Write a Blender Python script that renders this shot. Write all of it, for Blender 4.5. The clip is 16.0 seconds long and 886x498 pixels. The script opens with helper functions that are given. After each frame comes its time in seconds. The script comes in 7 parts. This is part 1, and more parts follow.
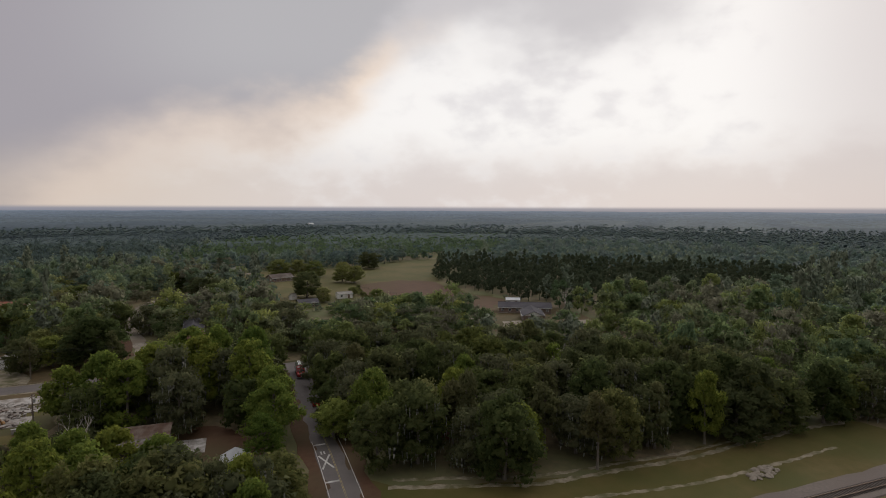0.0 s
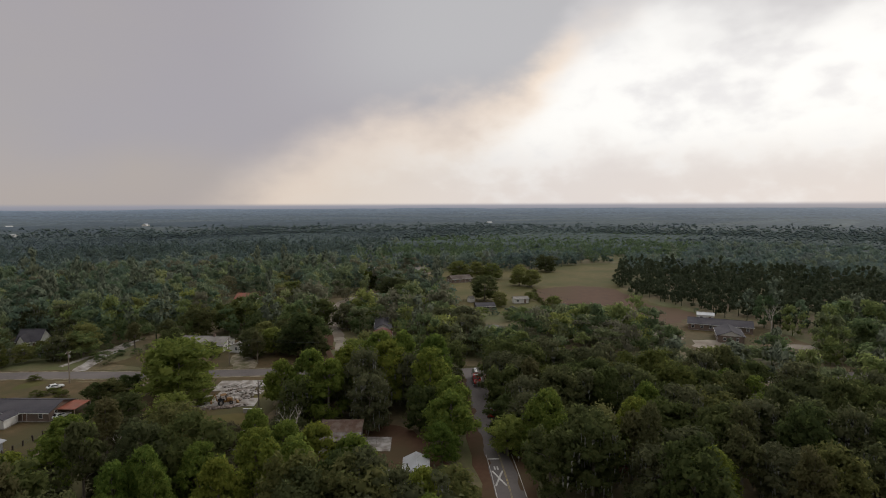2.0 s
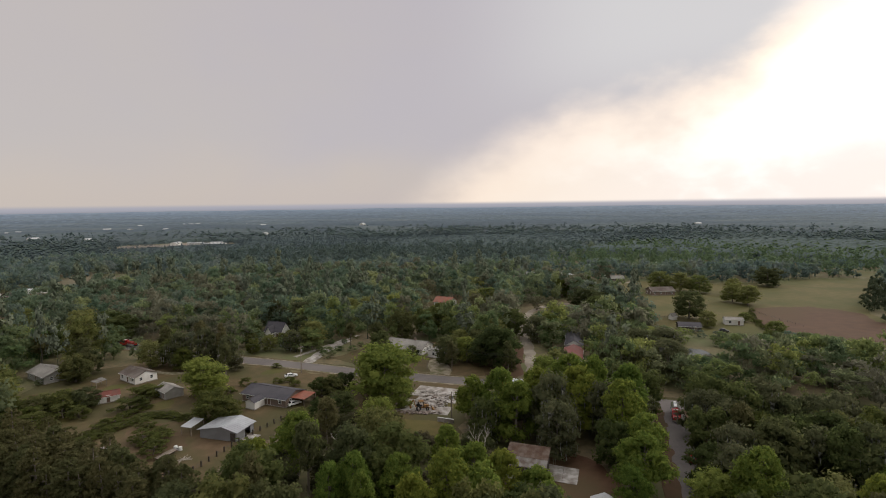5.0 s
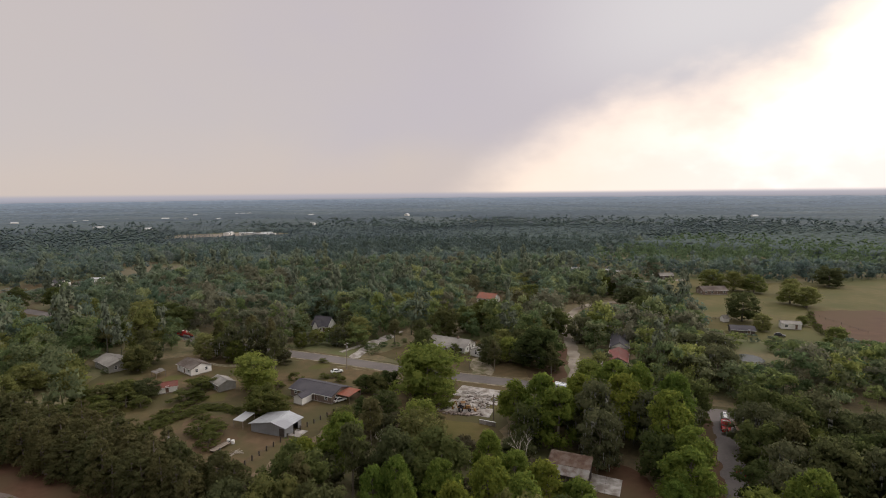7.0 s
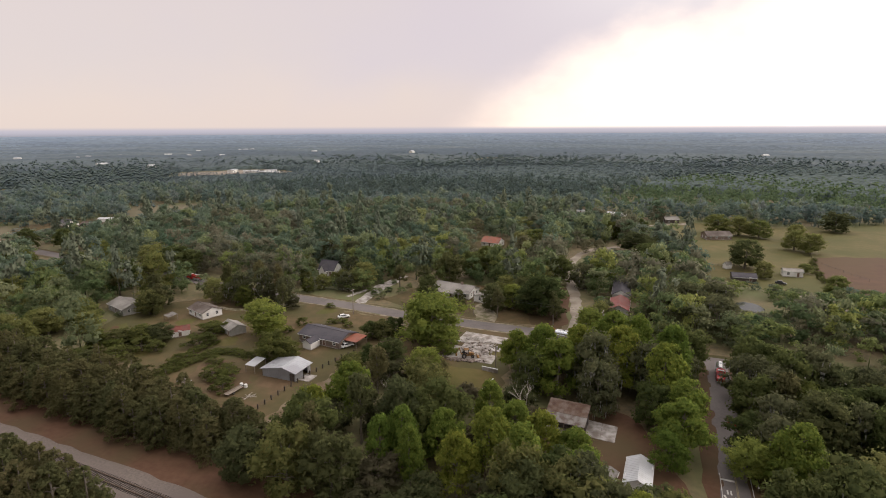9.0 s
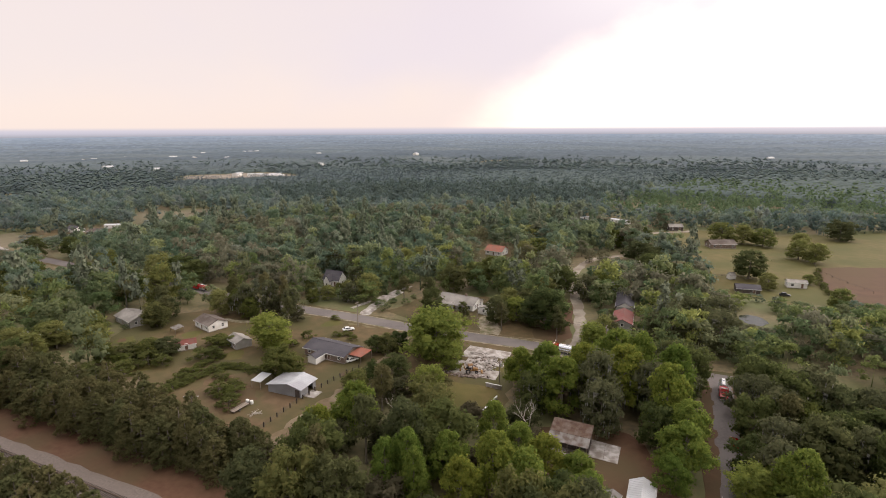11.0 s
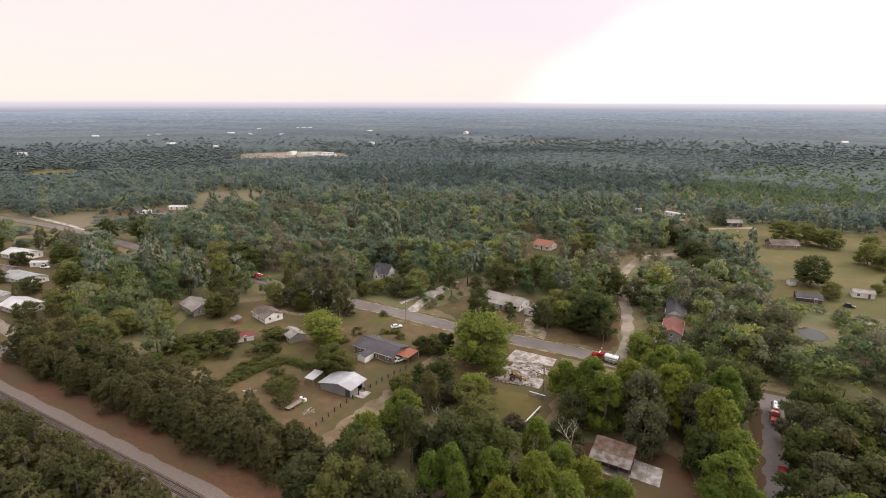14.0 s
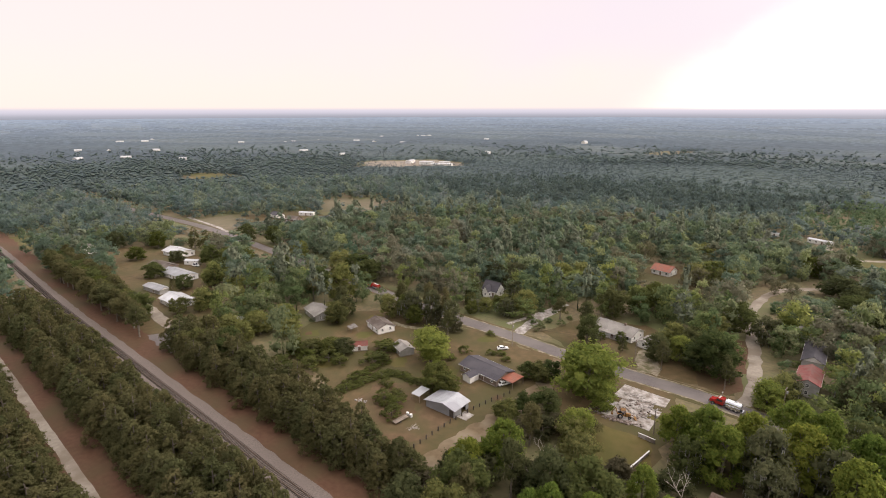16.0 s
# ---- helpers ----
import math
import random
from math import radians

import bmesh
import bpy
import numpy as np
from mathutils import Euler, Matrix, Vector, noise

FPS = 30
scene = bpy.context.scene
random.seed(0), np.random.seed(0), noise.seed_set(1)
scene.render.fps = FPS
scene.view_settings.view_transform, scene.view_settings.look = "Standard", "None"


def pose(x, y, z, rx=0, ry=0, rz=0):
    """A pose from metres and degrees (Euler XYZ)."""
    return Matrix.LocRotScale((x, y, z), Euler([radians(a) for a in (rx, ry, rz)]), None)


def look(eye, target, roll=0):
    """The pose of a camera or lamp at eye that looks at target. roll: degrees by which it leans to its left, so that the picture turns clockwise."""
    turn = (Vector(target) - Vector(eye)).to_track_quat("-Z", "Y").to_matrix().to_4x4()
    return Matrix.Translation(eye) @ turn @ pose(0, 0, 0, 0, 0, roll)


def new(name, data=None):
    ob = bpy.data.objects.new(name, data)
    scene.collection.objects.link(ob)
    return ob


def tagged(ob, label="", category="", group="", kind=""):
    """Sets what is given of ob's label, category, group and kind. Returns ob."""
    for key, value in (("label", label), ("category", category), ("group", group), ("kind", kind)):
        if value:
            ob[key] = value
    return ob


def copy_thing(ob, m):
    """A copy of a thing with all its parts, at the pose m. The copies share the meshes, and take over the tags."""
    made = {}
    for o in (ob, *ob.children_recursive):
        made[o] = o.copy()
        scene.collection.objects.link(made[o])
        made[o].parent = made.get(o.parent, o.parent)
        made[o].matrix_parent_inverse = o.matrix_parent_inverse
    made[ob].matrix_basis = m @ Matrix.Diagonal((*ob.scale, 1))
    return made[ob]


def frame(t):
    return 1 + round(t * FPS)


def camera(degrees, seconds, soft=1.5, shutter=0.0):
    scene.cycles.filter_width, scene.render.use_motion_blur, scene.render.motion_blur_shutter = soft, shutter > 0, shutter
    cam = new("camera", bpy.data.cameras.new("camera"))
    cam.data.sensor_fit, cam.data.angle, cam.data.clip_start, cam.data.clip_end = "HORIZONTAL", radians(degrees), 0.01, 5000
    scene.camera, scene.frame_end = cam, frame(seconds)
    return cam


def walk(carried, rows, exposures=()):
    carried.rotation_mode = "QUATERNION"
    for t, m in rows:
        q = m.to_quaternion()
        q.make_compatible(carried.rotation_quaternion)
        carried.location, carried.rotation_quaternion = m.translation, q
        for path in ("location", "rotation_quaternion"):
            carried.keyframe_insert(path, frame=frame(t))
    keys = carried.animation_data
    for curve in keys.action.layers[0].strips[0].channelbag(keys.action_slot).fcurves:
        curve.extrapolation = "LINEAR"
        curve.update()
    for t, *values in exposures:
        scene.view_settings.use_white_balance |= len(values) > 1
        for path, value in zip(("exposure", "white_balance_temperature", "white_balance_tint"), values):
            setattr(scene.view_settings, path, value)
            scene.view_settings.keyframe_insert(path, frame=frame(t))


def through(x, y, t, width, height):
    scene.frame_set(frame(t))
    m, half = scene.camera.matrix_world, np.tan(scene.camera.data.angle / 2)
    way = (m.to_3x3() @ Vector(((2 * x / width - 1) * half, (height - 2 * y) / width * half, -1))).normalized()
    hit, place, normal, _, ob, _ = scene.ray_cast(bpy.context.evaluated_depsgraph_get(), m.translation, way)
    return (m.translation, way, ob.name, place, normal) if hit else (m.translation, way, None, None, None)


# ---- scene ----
cam = camera(79.0, 16.0, soft=1.0)
PATH = [
    (0, (0.002, 0.0, 48.939), (56.847, 81.918, 41.313), 0.20),
    (0.5, (0.082, 0.196, 50.056), (53.809, 84.185, 42.352), 0.11),
    (1, (0.169, 0.391, 51.179), (47.831, 87.951, 43.339), -0.01),
    (1.5, (0.277, 0.581, 52.312), (38.288, 92.726, 44.281), -0.08),
    (2, (0.413, 0.762, 53.448), (27.859, 96.571, 45.246), -0.22),
    (2.5, (0.569, 0.928, 54.583), (19.529, 98.766, 46.325), -0.29),
    (3, (0.716, 1.07, 55.693), (13.645, 99.883, 47.398), -0.39),
    (3.5, (0.85, 1.183, 56.766), (8.192, 100.567, 48.464), -0.52),
    (4, (0.969, 1.278, 57.844), (3.247, 100.903, 49.498), -0.58),
    (4.5, (1.069, 1.35, 58.892), (-1.694, 100.975, 50.689), -0.63),
    (4.7, (1.103, 1.371, 59.302), (-3.827, 100.899, 50.939), -0.65),
    (6.8, (1.274, 1.295, 63.356), (-14.489, 99.697, 55.069), -0.56),
    (7, (1.279, 1.301, 63.763), (-14.641, 99.488, 53.473), -0.56),
    (7.5, (1.281, 1.326, 64.794), (-14.7, 98.749, 48.88), -0.53),
    (8, (1.278, 1.352, 65.861), (-14.767, 97.86, 45.157), -0.39),
    (8.5, (1.267, 1.368, 66.961), (-15.047, 97.563, 45.042), -0.32),
    (11, (1.091, 1.369, 73.006), (-16.152, 97.414, 51.138), -0.27),
    (11.5, (1.008, 1.4, 74.586), (-16.269, 97.421, 52.646), -0.24),
    (12, (0.917, 1.435, 76.237), (-16.323, 97.313, 53.65), -0.17),
    (12.5, (0.824, 1.469, 77.929), (-16.347, 96.955, 53.691), -0.07),
    (13, (0.735, 1.496, 79.63), (-16.273, 96.455, 53.297), 0.02),
    (13.5, (0.652, 1.502, 81.311), (-17.772, 96.215, 55.044), 0.06),
    (14, (0.595, 1.484, 82.962), (-24.947, 94.539, 56.725), 0.09),
    (14.5, (0.569, 1.446, 84.576), (-31.185, 92.611, 58.488), 0.08),
    (15, (0.568, 1.396, 86.142), (-36.567, 90.593, 60.359), 0.05),
    (15.5, (0.593, 1.342, 87.68), (-41.321, 88.484, 62.194), 0.04),
    (16, (0.626, 1.284, 89.207), (-44.066, 87.129, 64.041), -0.07),
]
EXPOSURES = [(0.0, -0.17, 6350, 10), (1.5, -0.12, 6350, 8), (3.5, 0.19, 6400, 8), (4.7, 0.32, 6450, 8), (7.0, 0.43, 6550, 11), (8.5, 0.7, 6650, 13), (11.0, 1.05, 6700, 14), (16.0, 1.2, 6700, 15)]
walk(cam, [(t, look(eye, target, roll)) for t, eye, target, roll in PATH], EXPOSURES)

# ---- sky and sun ----
SUN_AZ, SUN_EL = 62.0, 30.0      # degrees clockwise from +y, above the horizon


def build_sky():
    """Smoke-laden overcast: a dark smoke bank over the west, bright haze round the veiled sun."""
    w = bpy.data.worlds.new("smoky_sky")
    scene.world = w
    w.use_nodes = True
    nt = w.node_tree
    nt.nodes.clear()
    N, L = nt.nodes.new, nt.links.new

    def math(op, a, b=0.0, c=0.0, clamp=False):
        n = N("ShaderNodeMath")
        n.operation, n.use_clamp = op, clamp
        for k, v in enumerate((a, b, c)):
            if isinstance(v, (int, float)):
                n.inputs[k].default_value = v
            else:
                L(v, n.inputs[k])
        return n.outputs[0]

    def smooth(v, lo, hi):
        n = N("ShaderNodeMapRange")
        n.interpolation_type = "SMOOTHERSTEP"
        L(v, n.inputs[0])
        n.inputs[1].default_value, n.inputs[2].default_value = lo, hi
        return n.outputs[0]

    def mix(f, a, b):
        n = N("ShaderNodeMix")
        n.data_type = "RGBA"
        for k, v in ((0, f), (6, a), (7, b)):
            if isinstance(v, tuple):
                n.inputs[k].default_value = (*v, 1)
            elif isinstance(v, float):
                n.inputs[k].default_value = v
            else:
                L(v, n.inputs[k])
        return n.outputs[2]

    co = N("ShaderNodeTexCoord")
    xyz = N("ShaderNodeSeparateXYZ")
    L(co.outputs["Generated"], xyz.inputs[0])
    x, y, z = xyz.outputs
    az = math("MULTIPLY", math("ARCTAN2", x, y), 57.29578)
    el = math("MULTIPLY", math("ARCSINE", z), 57.29578)
    # billows: two sizes of noise, stretched sideways
    st = N("ShaderNodeMapping")
    st.inputs["Scale"].default_value = (1, 1, 1.7)
    L(co.outputs["Generated"], st.inputs[0])

    def billow(scale, detail):
        n = N("ShaderNodeTexNoise")
        n.inputs["Scale"].default_value, n.inputs["Detail"].default_value = scale, detail
        L(st.outputs[0], n.inputs[0])
        return math("SUBTRACT", n.outputs[0], 0.5)

    big, small = billow(5.0, 4.0), billow(16.0, 5.0)
    # the edge of the smoke bank: its height over the horizon by azimuth, -20 to 80 degrees
    edge = N("ShaderNodeFloatCurve")
    L(math("MULTIPLY", math("ADD", az, 20.0), 0.01, clamp=True), edge.inputs[1])
    cv = edge.mapping.curves[0]
    table = ((0, -20), (10, -6), (16, 0), (20, 3.5), (26, 7.5), (31, 9.6), (38, 10.4), (42, 11.8), (46, 15), (50, 19.5), (56, 25), (75, 36), (100, 36))
    for k, (a, h) in enumerate(table):
        p = (a / 100, (h + 40) / 80)
        if k in (0, len(table) - 1):
            cv.points[0 if k == 0 else -1].location = p
        else:
            cv.points.new(*p)
    edge.mapping.update()
    eb = math("SUBTRACT", math("MULTIPLY", edge.outputs[0], 80.0), 40.0)
    over = math("SUBTRACT", eb, el)
    over = math("ADD", over, math("ADD", math("MULTIPLY", big, 6.0), math("MULTIPLY", small, 4.0)))
    # its edge is crisp high up and dissolves in haze towards the horizon
    soft = math("ADD", 2.6, math("MULTIPLY", smooth(el, 15.0, 1.0), 7.0))
    lit = smooth(math("DIVIDE", over, soft), -0.9, 1.15)
    # smoke: dark in the middle, paler to the left and overhead
    west = smooth(math("ADD", az, math("MULTIPLY", big, 40.0)), 6.0, -52.0)
    smoke = mix(west, (0.430, 0.392, 0.418), (0.455, 0.410, 0.398))
    low = smooth(math("ADD", el, math("MULTIPLY", big, 6.0)), 8.0, 0.5)
    smoke = mix(math("MULTIPLY", low, 0.55), smoke, (0.51, 0.43, 0.375))
    smoke = mix(math("MULTIPLY", math("ADD", small, 0.5), 0.16), smoke, (0.44, 0.41, 0.42))
    smoke = mix(math("MULTIPLY", smooth(el, 4.0, 17.0), smooth(az, -10.0, 18.0)), smoke, (0.555, 0.53, 0.533))
    # bright gap: white high up, cream at its edge, lilac-grey at the horizon
    glow = smooth(math("ADD", el, math("ADD", math("MULTIPLY", big, 7.0), math("MULTIPLY", small, 4.0))), 1.0, 8.5)
    gap = mix(glow, (0.82, 0.735, 0.70), (1.12, 1.07, 1.02))
    gap = mix(smooth(math("ADD", small, math("MULTIPLY", big, 1.4)), -0.10, 0.46), gap, (0.93, 0.88, 0.86))
    gap = mix(smooth(az, 34.0, -8.0), gap, (0.84, 0.72, 0.62))
    gap = mix(smooth(over, 8.0, 0.5), gap, (1.0, 0.82, 0.675))
    veil = smooth(math("ADD", el, math("MULTIPLY", big, 12.0)), 12.0, 21.0)
    gap = mix(math("MULTIPLY", veil, math("SUBTRACT", 1.0, smooth(az, 50.0, 66.0))), gap, (0.69, 0.65, 0.645))
    right = smooth(az, 58.0, 78.0)
    gap = mix(math("MULTIPLY", right, 0.7), gap, (0.74, 0.65, 0.62))
    sky = mix(lit, smoke, gap)
    sky = mix(smooth(el, 26.0, 50.0), sky, (1.12, 1.09, 1.07))
    # behind the camera an even pale overcast
    back = mix(smooth(x, -0.5, 0.6), (0.40, 0.39, 0.40), (0.75, 0.71, 0.68))
    sky = mix(smooth(y, 0.1, -0.5), sky, back)
    # below the horizon: the last rim of land, painted as a band of blue-grey haze
    rim = mix(smooth(el, -0.9, 0.0), (0.165, 0.178, 0.212), (0.33, 0.325, 0.375))
    sky = mix(smooth(el, 0.3, -0.2), sky, rim)
    clouds = N("ShaderNodeBackground")
    L(sky, clouds.inputs[0])
    clouds.inputs[1].default_value = 1.0
    air = N("ShaderNodeTexSky")
    air.sky_type, air.sun_disc = "NISHITA", False
    air.sun_elevation, air.sun_rotation = radians(SUN_EL), radians(SUN_AZ)
    clear = N("ShaderNodeBackground")
    L(air.outputs[0], clear.inputs[0])
    clear.inputs[1].default_value = 0.06
    both = N("ShaderNodeMixShader")
    both.inputs[0].default_value = 0.93
    L(clear.outputs[0], both.inputs[1])
    L(clouds.outputs[0], both.inputs[2])
    out = N("ShaderNodeOutputWorld")
    L(both.outputs[0], out.inputs[0])
    w.cycles.sampling_method = "MANUAL"
    w.cycles.sample_map_resolution = 512


build_sky()
sun = new("sun", bpy.data.lights.new("sun", "SUN"))
sun.data.energy, sun.data.angle, sun.data.color = 0.75, radians(18), (1.0, 0.93, 0.83)
_a, _e = radians(SUN_AZ), radians(SUN_EL)
sun.matrix_world = look((400 * math.sin(_a), 400 * math.cos(_a), 400 * math.tan(_e)), (0, 0, 0))

# ---- materials ----
def mat(name, a, b, scale=1.0, c=None, wide=0.05, rough=0.85, bump=0.3, grain=None, metal=0.0, spec=0.3, spread=0.0, stretch=None):
    """Two-scale variation: fine noise between a and b, wide patches towards c; spread: change from object to object."""
    m = bpy.data.materials.new(name)
    m.use_nodes = True
    nt = m.node_tree
    N, L = nt.nodes.new, nt.links.new
    bsdf = nt.nodes["Principled BSDF"]
    bsdf.inputs["Roughness"].default_value = rough
    bsdf.inputs["Metallic"].default_value = metal
    bsdf.inputs["Specular IOR Level"].default_value = spec
    co = N("ShaderNodeTexCoord")
    src = co.outputs["Object"]
    if stretch:
        mp = N("ShaderNodeMapping")
        mp.inputs["Scale"].default_value = stretch
        L(src, mp.inputs[0])
        src = mp.outputs[0]

    def noise_of(s, detail=4.0):
        n = N("ShaderNodeTexNoise")
        n.inputs["Scale"].default_value, n.inputs["Detail"].default_value = s, detail
        L(src, n.inputs[0])
        return n.outputs[0]

    def ramp(fac, lo, hi):
        n = N("ShaderNodeMapRange")
        L(fac, n.inputs[0])
        n.inputs[1].default_value, n.inputs[2].default_value = lo, hi
        return n.outputs[0]

    def mix(f, p, q):
        n = N("ShaderNodeMix")
        n.data_type = "RGBA"
        L(f, n.inputs[0])
        for k, v in ((6, p), (7, q)):
            if isinstance(v, tuple):
                n.inputs[k].default_value = (*v, 1)
            else:
                L(v, n.inputs[k])
        return n.outputs[2]

    fine = noise_of(scale)
    col = mix(ramp(fine, 0.33, 0.67), a, b)
    if c:
        col = mix(ramp(noise_of(wide, 5.0), 0.42, 0.62), col, c)
    if spread:
        info = N("ShaderNodeObjectInfo")
        hsv = N("ShaderNodeHueSaturation")
        v = N("ShaderNodeMapRange")
        L(info.outputs["Random"], v.inputs[0])
        v.inputs[3].default_value, v.inputs[4].default_value = 1 - spread, 1 + spread
        L(v.outputs[0], hsv.inputs["Value"])
        L(col, hsv.inputs["Color"])
        col = hsv.outputs[0]
    L(col, bsdf.inputs["Base Color"])
    if bump:
        bp = N("ShaderNodeBump")
        bp.inputs["Strength"].default_value, bp.inputs["Distance"].default_value = bump, 0.05
        L(noise_of(grain or scale * 3), bp.inputs["Height"])
        L(bp.outputs[0], bsdf.inputs["Normal"])
    return m


def leaf_mat(name, tones, haze_sheen=0.0, through=0.64, vary=0.25):
    """Foliage: the tone changes from tree to tree (Object Info, or the face attribute "tint" in joined woods) and from leaf to leaf."""
    m = bpy.data.materials.new(name)
    m.use_nodes = True
    nt = m.node_tree
    N, L = nt.nodes.new, nt.links.new
    bsdf = nt.nodes["Principled BSDF"]
    info, att, isl = N("ShaderNodeObjectInfo"), N("ShaderNodeAttribute"), N("ShaderNodeNewGeometry")
    att.attribute_name = "tint"
    add = N("ShaderNodeMath")
    L(info.outputs["Random"], add.inputs[0])
    L(att.outputs["Fac"], add.inputs[1])
    fr = N("ShaderNodeMath")
    fr.operation = "FRACT"
    L(add.outputs[0], fr.inputs[0])
    rp = N("ShaderNodeValToRGB")
    els = rp.color_ramp.elements
    for k, tone in enumerate(tones):
        e = els[k] if k < 2 else els.new(1.0)
        e.position = k / (len(tones) - 1)
        e.color = (*tone, 1)
    L(fr.outputs[0], rp.inputs[0])
    hsv = N("ShaderNodeHueSaturation")
    v = N("ShaderNodeMapRange")
    L(isl.outputs["Random Per Island"], v.inputs[0])
    v.inputs[3].default_value, v.inputs[4].default_value = 1 - vary, 1 + vary
    L(v.outputs[0], hsv.inputs["Value"])
    h = N("ShaderNodeMapRange")
    L(isl.outputs["Random Per Island"], h.inputs[0])
    h.inputs[3].default_value, h.inputs[4].default_value = 0.515, 0.485
    L(h.outputs[0], hsv.inputs["Hue"])
    L(rp.outputs[0], hsv.inputs["Color"])
    L(hsv.outputs[0], bsdf.inputs["Base Color"])
    bsdf.inputs["Roughness"].default_value = 0.8
    bsdf.inputs["Specular IOR Level"].default_value = 0.1
    # bluish sheen stands in for distance haze over the farther woods
    bsdf.inputs["Sheen Weight"].default_value = haze_sheen
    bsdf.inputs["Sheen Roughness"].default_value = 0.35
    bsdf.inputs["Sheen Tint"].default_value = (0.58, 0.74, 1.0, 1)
    tr = N("ShaderNodeBsdfTranslucent")
    L(hsv.outputs[0], tr.inputs[0])
    ms = N("ShaderNodeMixShader")
    ms.inputs[0].default_value = through
    L(bsdf.outputs[0], ms.inputs[1])
    L(tr.outputs[0], ms.inputs[2])
    L(ms.outputs[0], nt.nodes["Material Output"].inputs[0])
    return m


M_FLOOR = mat("forest_floor", (0.109, 0.087, 0.051), (0.174, 0.131, 0.072), 0.6, (0.102, 0.109, 0.043), 0.03, bump=0.6)
M_LAWN = mat("dry_lawn", (0.078, 0.057, 0.023), (0.116, 0.077, 0.036), 0.35, (0.064, 0.057, 0.019), 0.045, bump=0.6, grain=5)
M_WILD = mat("rough_grass", (0.090, 0.074, 0.018), (0.116, 0.086, 0.028), 0.4, (0.070, 0.068, 0.014), 0.04, bump=0.7, grain=4)
M_MEADOW = mat("yellow_meadow", (0.094, 0.080, 0.023), (0.124, 0.098, 0.036), 0.25, (0.074, 0.072, 0.018), 0.03, bump=0.5)
M_SOIL = mat("brown_field", (0.081, 0.043, 0.025), (0.103, 0.055, 0.031), 0.2, (0.087, 0.052, 0.025), 0.025, bump=0.4)
M_LANE = mat("trodden_earth", (0.112, 0.078, 0.042), (0.150, 0.108, 0.062), 0.5, (0.190, 0.150, 0.100), 0.12, bump=0.5)
M_YARD = mat("reddish_yard_grass", (0.092, 0.058, 0.029), (0.124, 0.079, 0.042), 0.4, (0.070, 0.058, 0.021), 0.09, bump=0.6, grain=5)
M_TAN = mat("dry_tan_grass", (0.122, 0.100, 0.062), (0.156, 0.128, 0.082), 0.2, (0.105, 0.092, 0.050), 0.02, bump=0.4)
M_NEEDLE = mat("red_pine_straw", (0.084, 0.040, 0.021), (0.107, 0.054, 0.031), 0.7, (0.077, 0.052, 0.024), 0.05, bump=0.5)
M_SAND = mat("pale_sand", (0.244, 0.208, 0.168), (0.302, 0.262, 0.215), 0.8, (0.187, 0.151, 0.115), 0.12, bump=0.4)
M_WORN = mat("worn_sandy_streaks", (0.20, 0.165, 0.115), (0.30, 0.255, 0.19), 1.2, (0.11, 0.10, 0.045), 0.35, bump=0.4)
M_GRAVEL = mat("grey_ballast", (0.122, 0.098, 0.085), (0.172, 0.140, 0.123), 2.5, (0.142, 0.114, 0.100), 0.1, bump=0.9, grain=9)
M_ASPHALT = mat("worn_asphalt", (0.109, 0.094, 0.090), (0.138, 0.118, 0.114), 1.5, (0.151, 0.131, 0.123), 0.09, rough=0.8, bump=0.25, grain=12)
M_CONC = mat("old_concrete", (0.291, 0.269, 0.252), (0.466, 0.431, 0.403), 0.9, (0.186, 0.157, 0.134), 0.35, bump=0.35)
M_PAINT = mat("road_paint", (0.527, 0.510, 0.476), (0.629, 0.612, 0.578), 2.0, (0.340, 0.323, 0.297), 0.4, rough=0.7, bump=0.1)
M_YELLOW = mat("yellow_road_paint", (0.38, 0.3, 0.12), (0.45, 0.36, 0.14), 2.0, (0.25, 0.21, 0.12), 0.4, rough=0.7, bump=0.1)
M_RAIL = mat("rusty_rail_steel", (0.11, 0.075, 0.055), (0.17, 0.12, 0.09), 4, rough=0.55, metal=0.5, bump=0.2)
M_TIE = mat("creosote_tie", (0.035, 0.027, 0.023), (0.065, 0.052, 0.043), 3, bump=0.5, spread=0.25)
M_BARK = mat("grey_bark", (0.12, 0.10, 0.08), (0.2, 0.17, 0.14), 3, bump=0.8, stretch=(3, 3, 0.6))
M_DEADWOOD = mat("bleached_deadwood", (0.34, 0.30, 0.26), (0.45, 0.41, 0.36), 3, bump=0.5)
M_TIN = mat("white_sheet_metal", (0.474, 0.481, 0.495), (0.546, 0.553, 0.567), 0.5, (0.402, 0.402, 0.409), 0.2, rough=0.42, metal=0.25, spec=0.5, bump=0.1)
M_BARNTIN = mat("dull_barn_tin", (0.36, 0.37, 0.39), (0.44, 0.45, 0.47), 0.5, (0.31, 0.31, 0.33), 0.2, rough=0.45, metal=0.25, spec=0.5, bump=0.1)
M_GREYTIN = mat("grey_sheet_metal", (0.27, 0.275, 0.29), (0.34, 0.345, 0.36), 0.6, (0.24, 0.24, 0.25), 0.3, rough=0.5, metal=0.2, bump=0.1)
M_RUSTTIN = mat("rusted_roof_tin", (0.073, 0.039, 0.026), (0.108, 0.065, 0.045), 0.9, (0.143, 0.108, 0.087), 0.5, rough=0.7, metal=0.2, bump=0.2)
M_PALETIN = mat("flaking_pale_tin", (0.167, 0.153, 0.143), (0.208, 0.198, 0.184), 1.2, (0.094, 0.066, 0.052), 0.6, rough=0.6, metal=0.15, bump=0.2)
M_SHINGLE = mat("slate_grey_shingle", (0.047, 0.044, 0.052), (0.072, 0.066, 0.077), 2.5, (0.083, 0.077, 0.085), 0.15, rough=0.9, bump=0.5, stretch=(1, 1, 4))
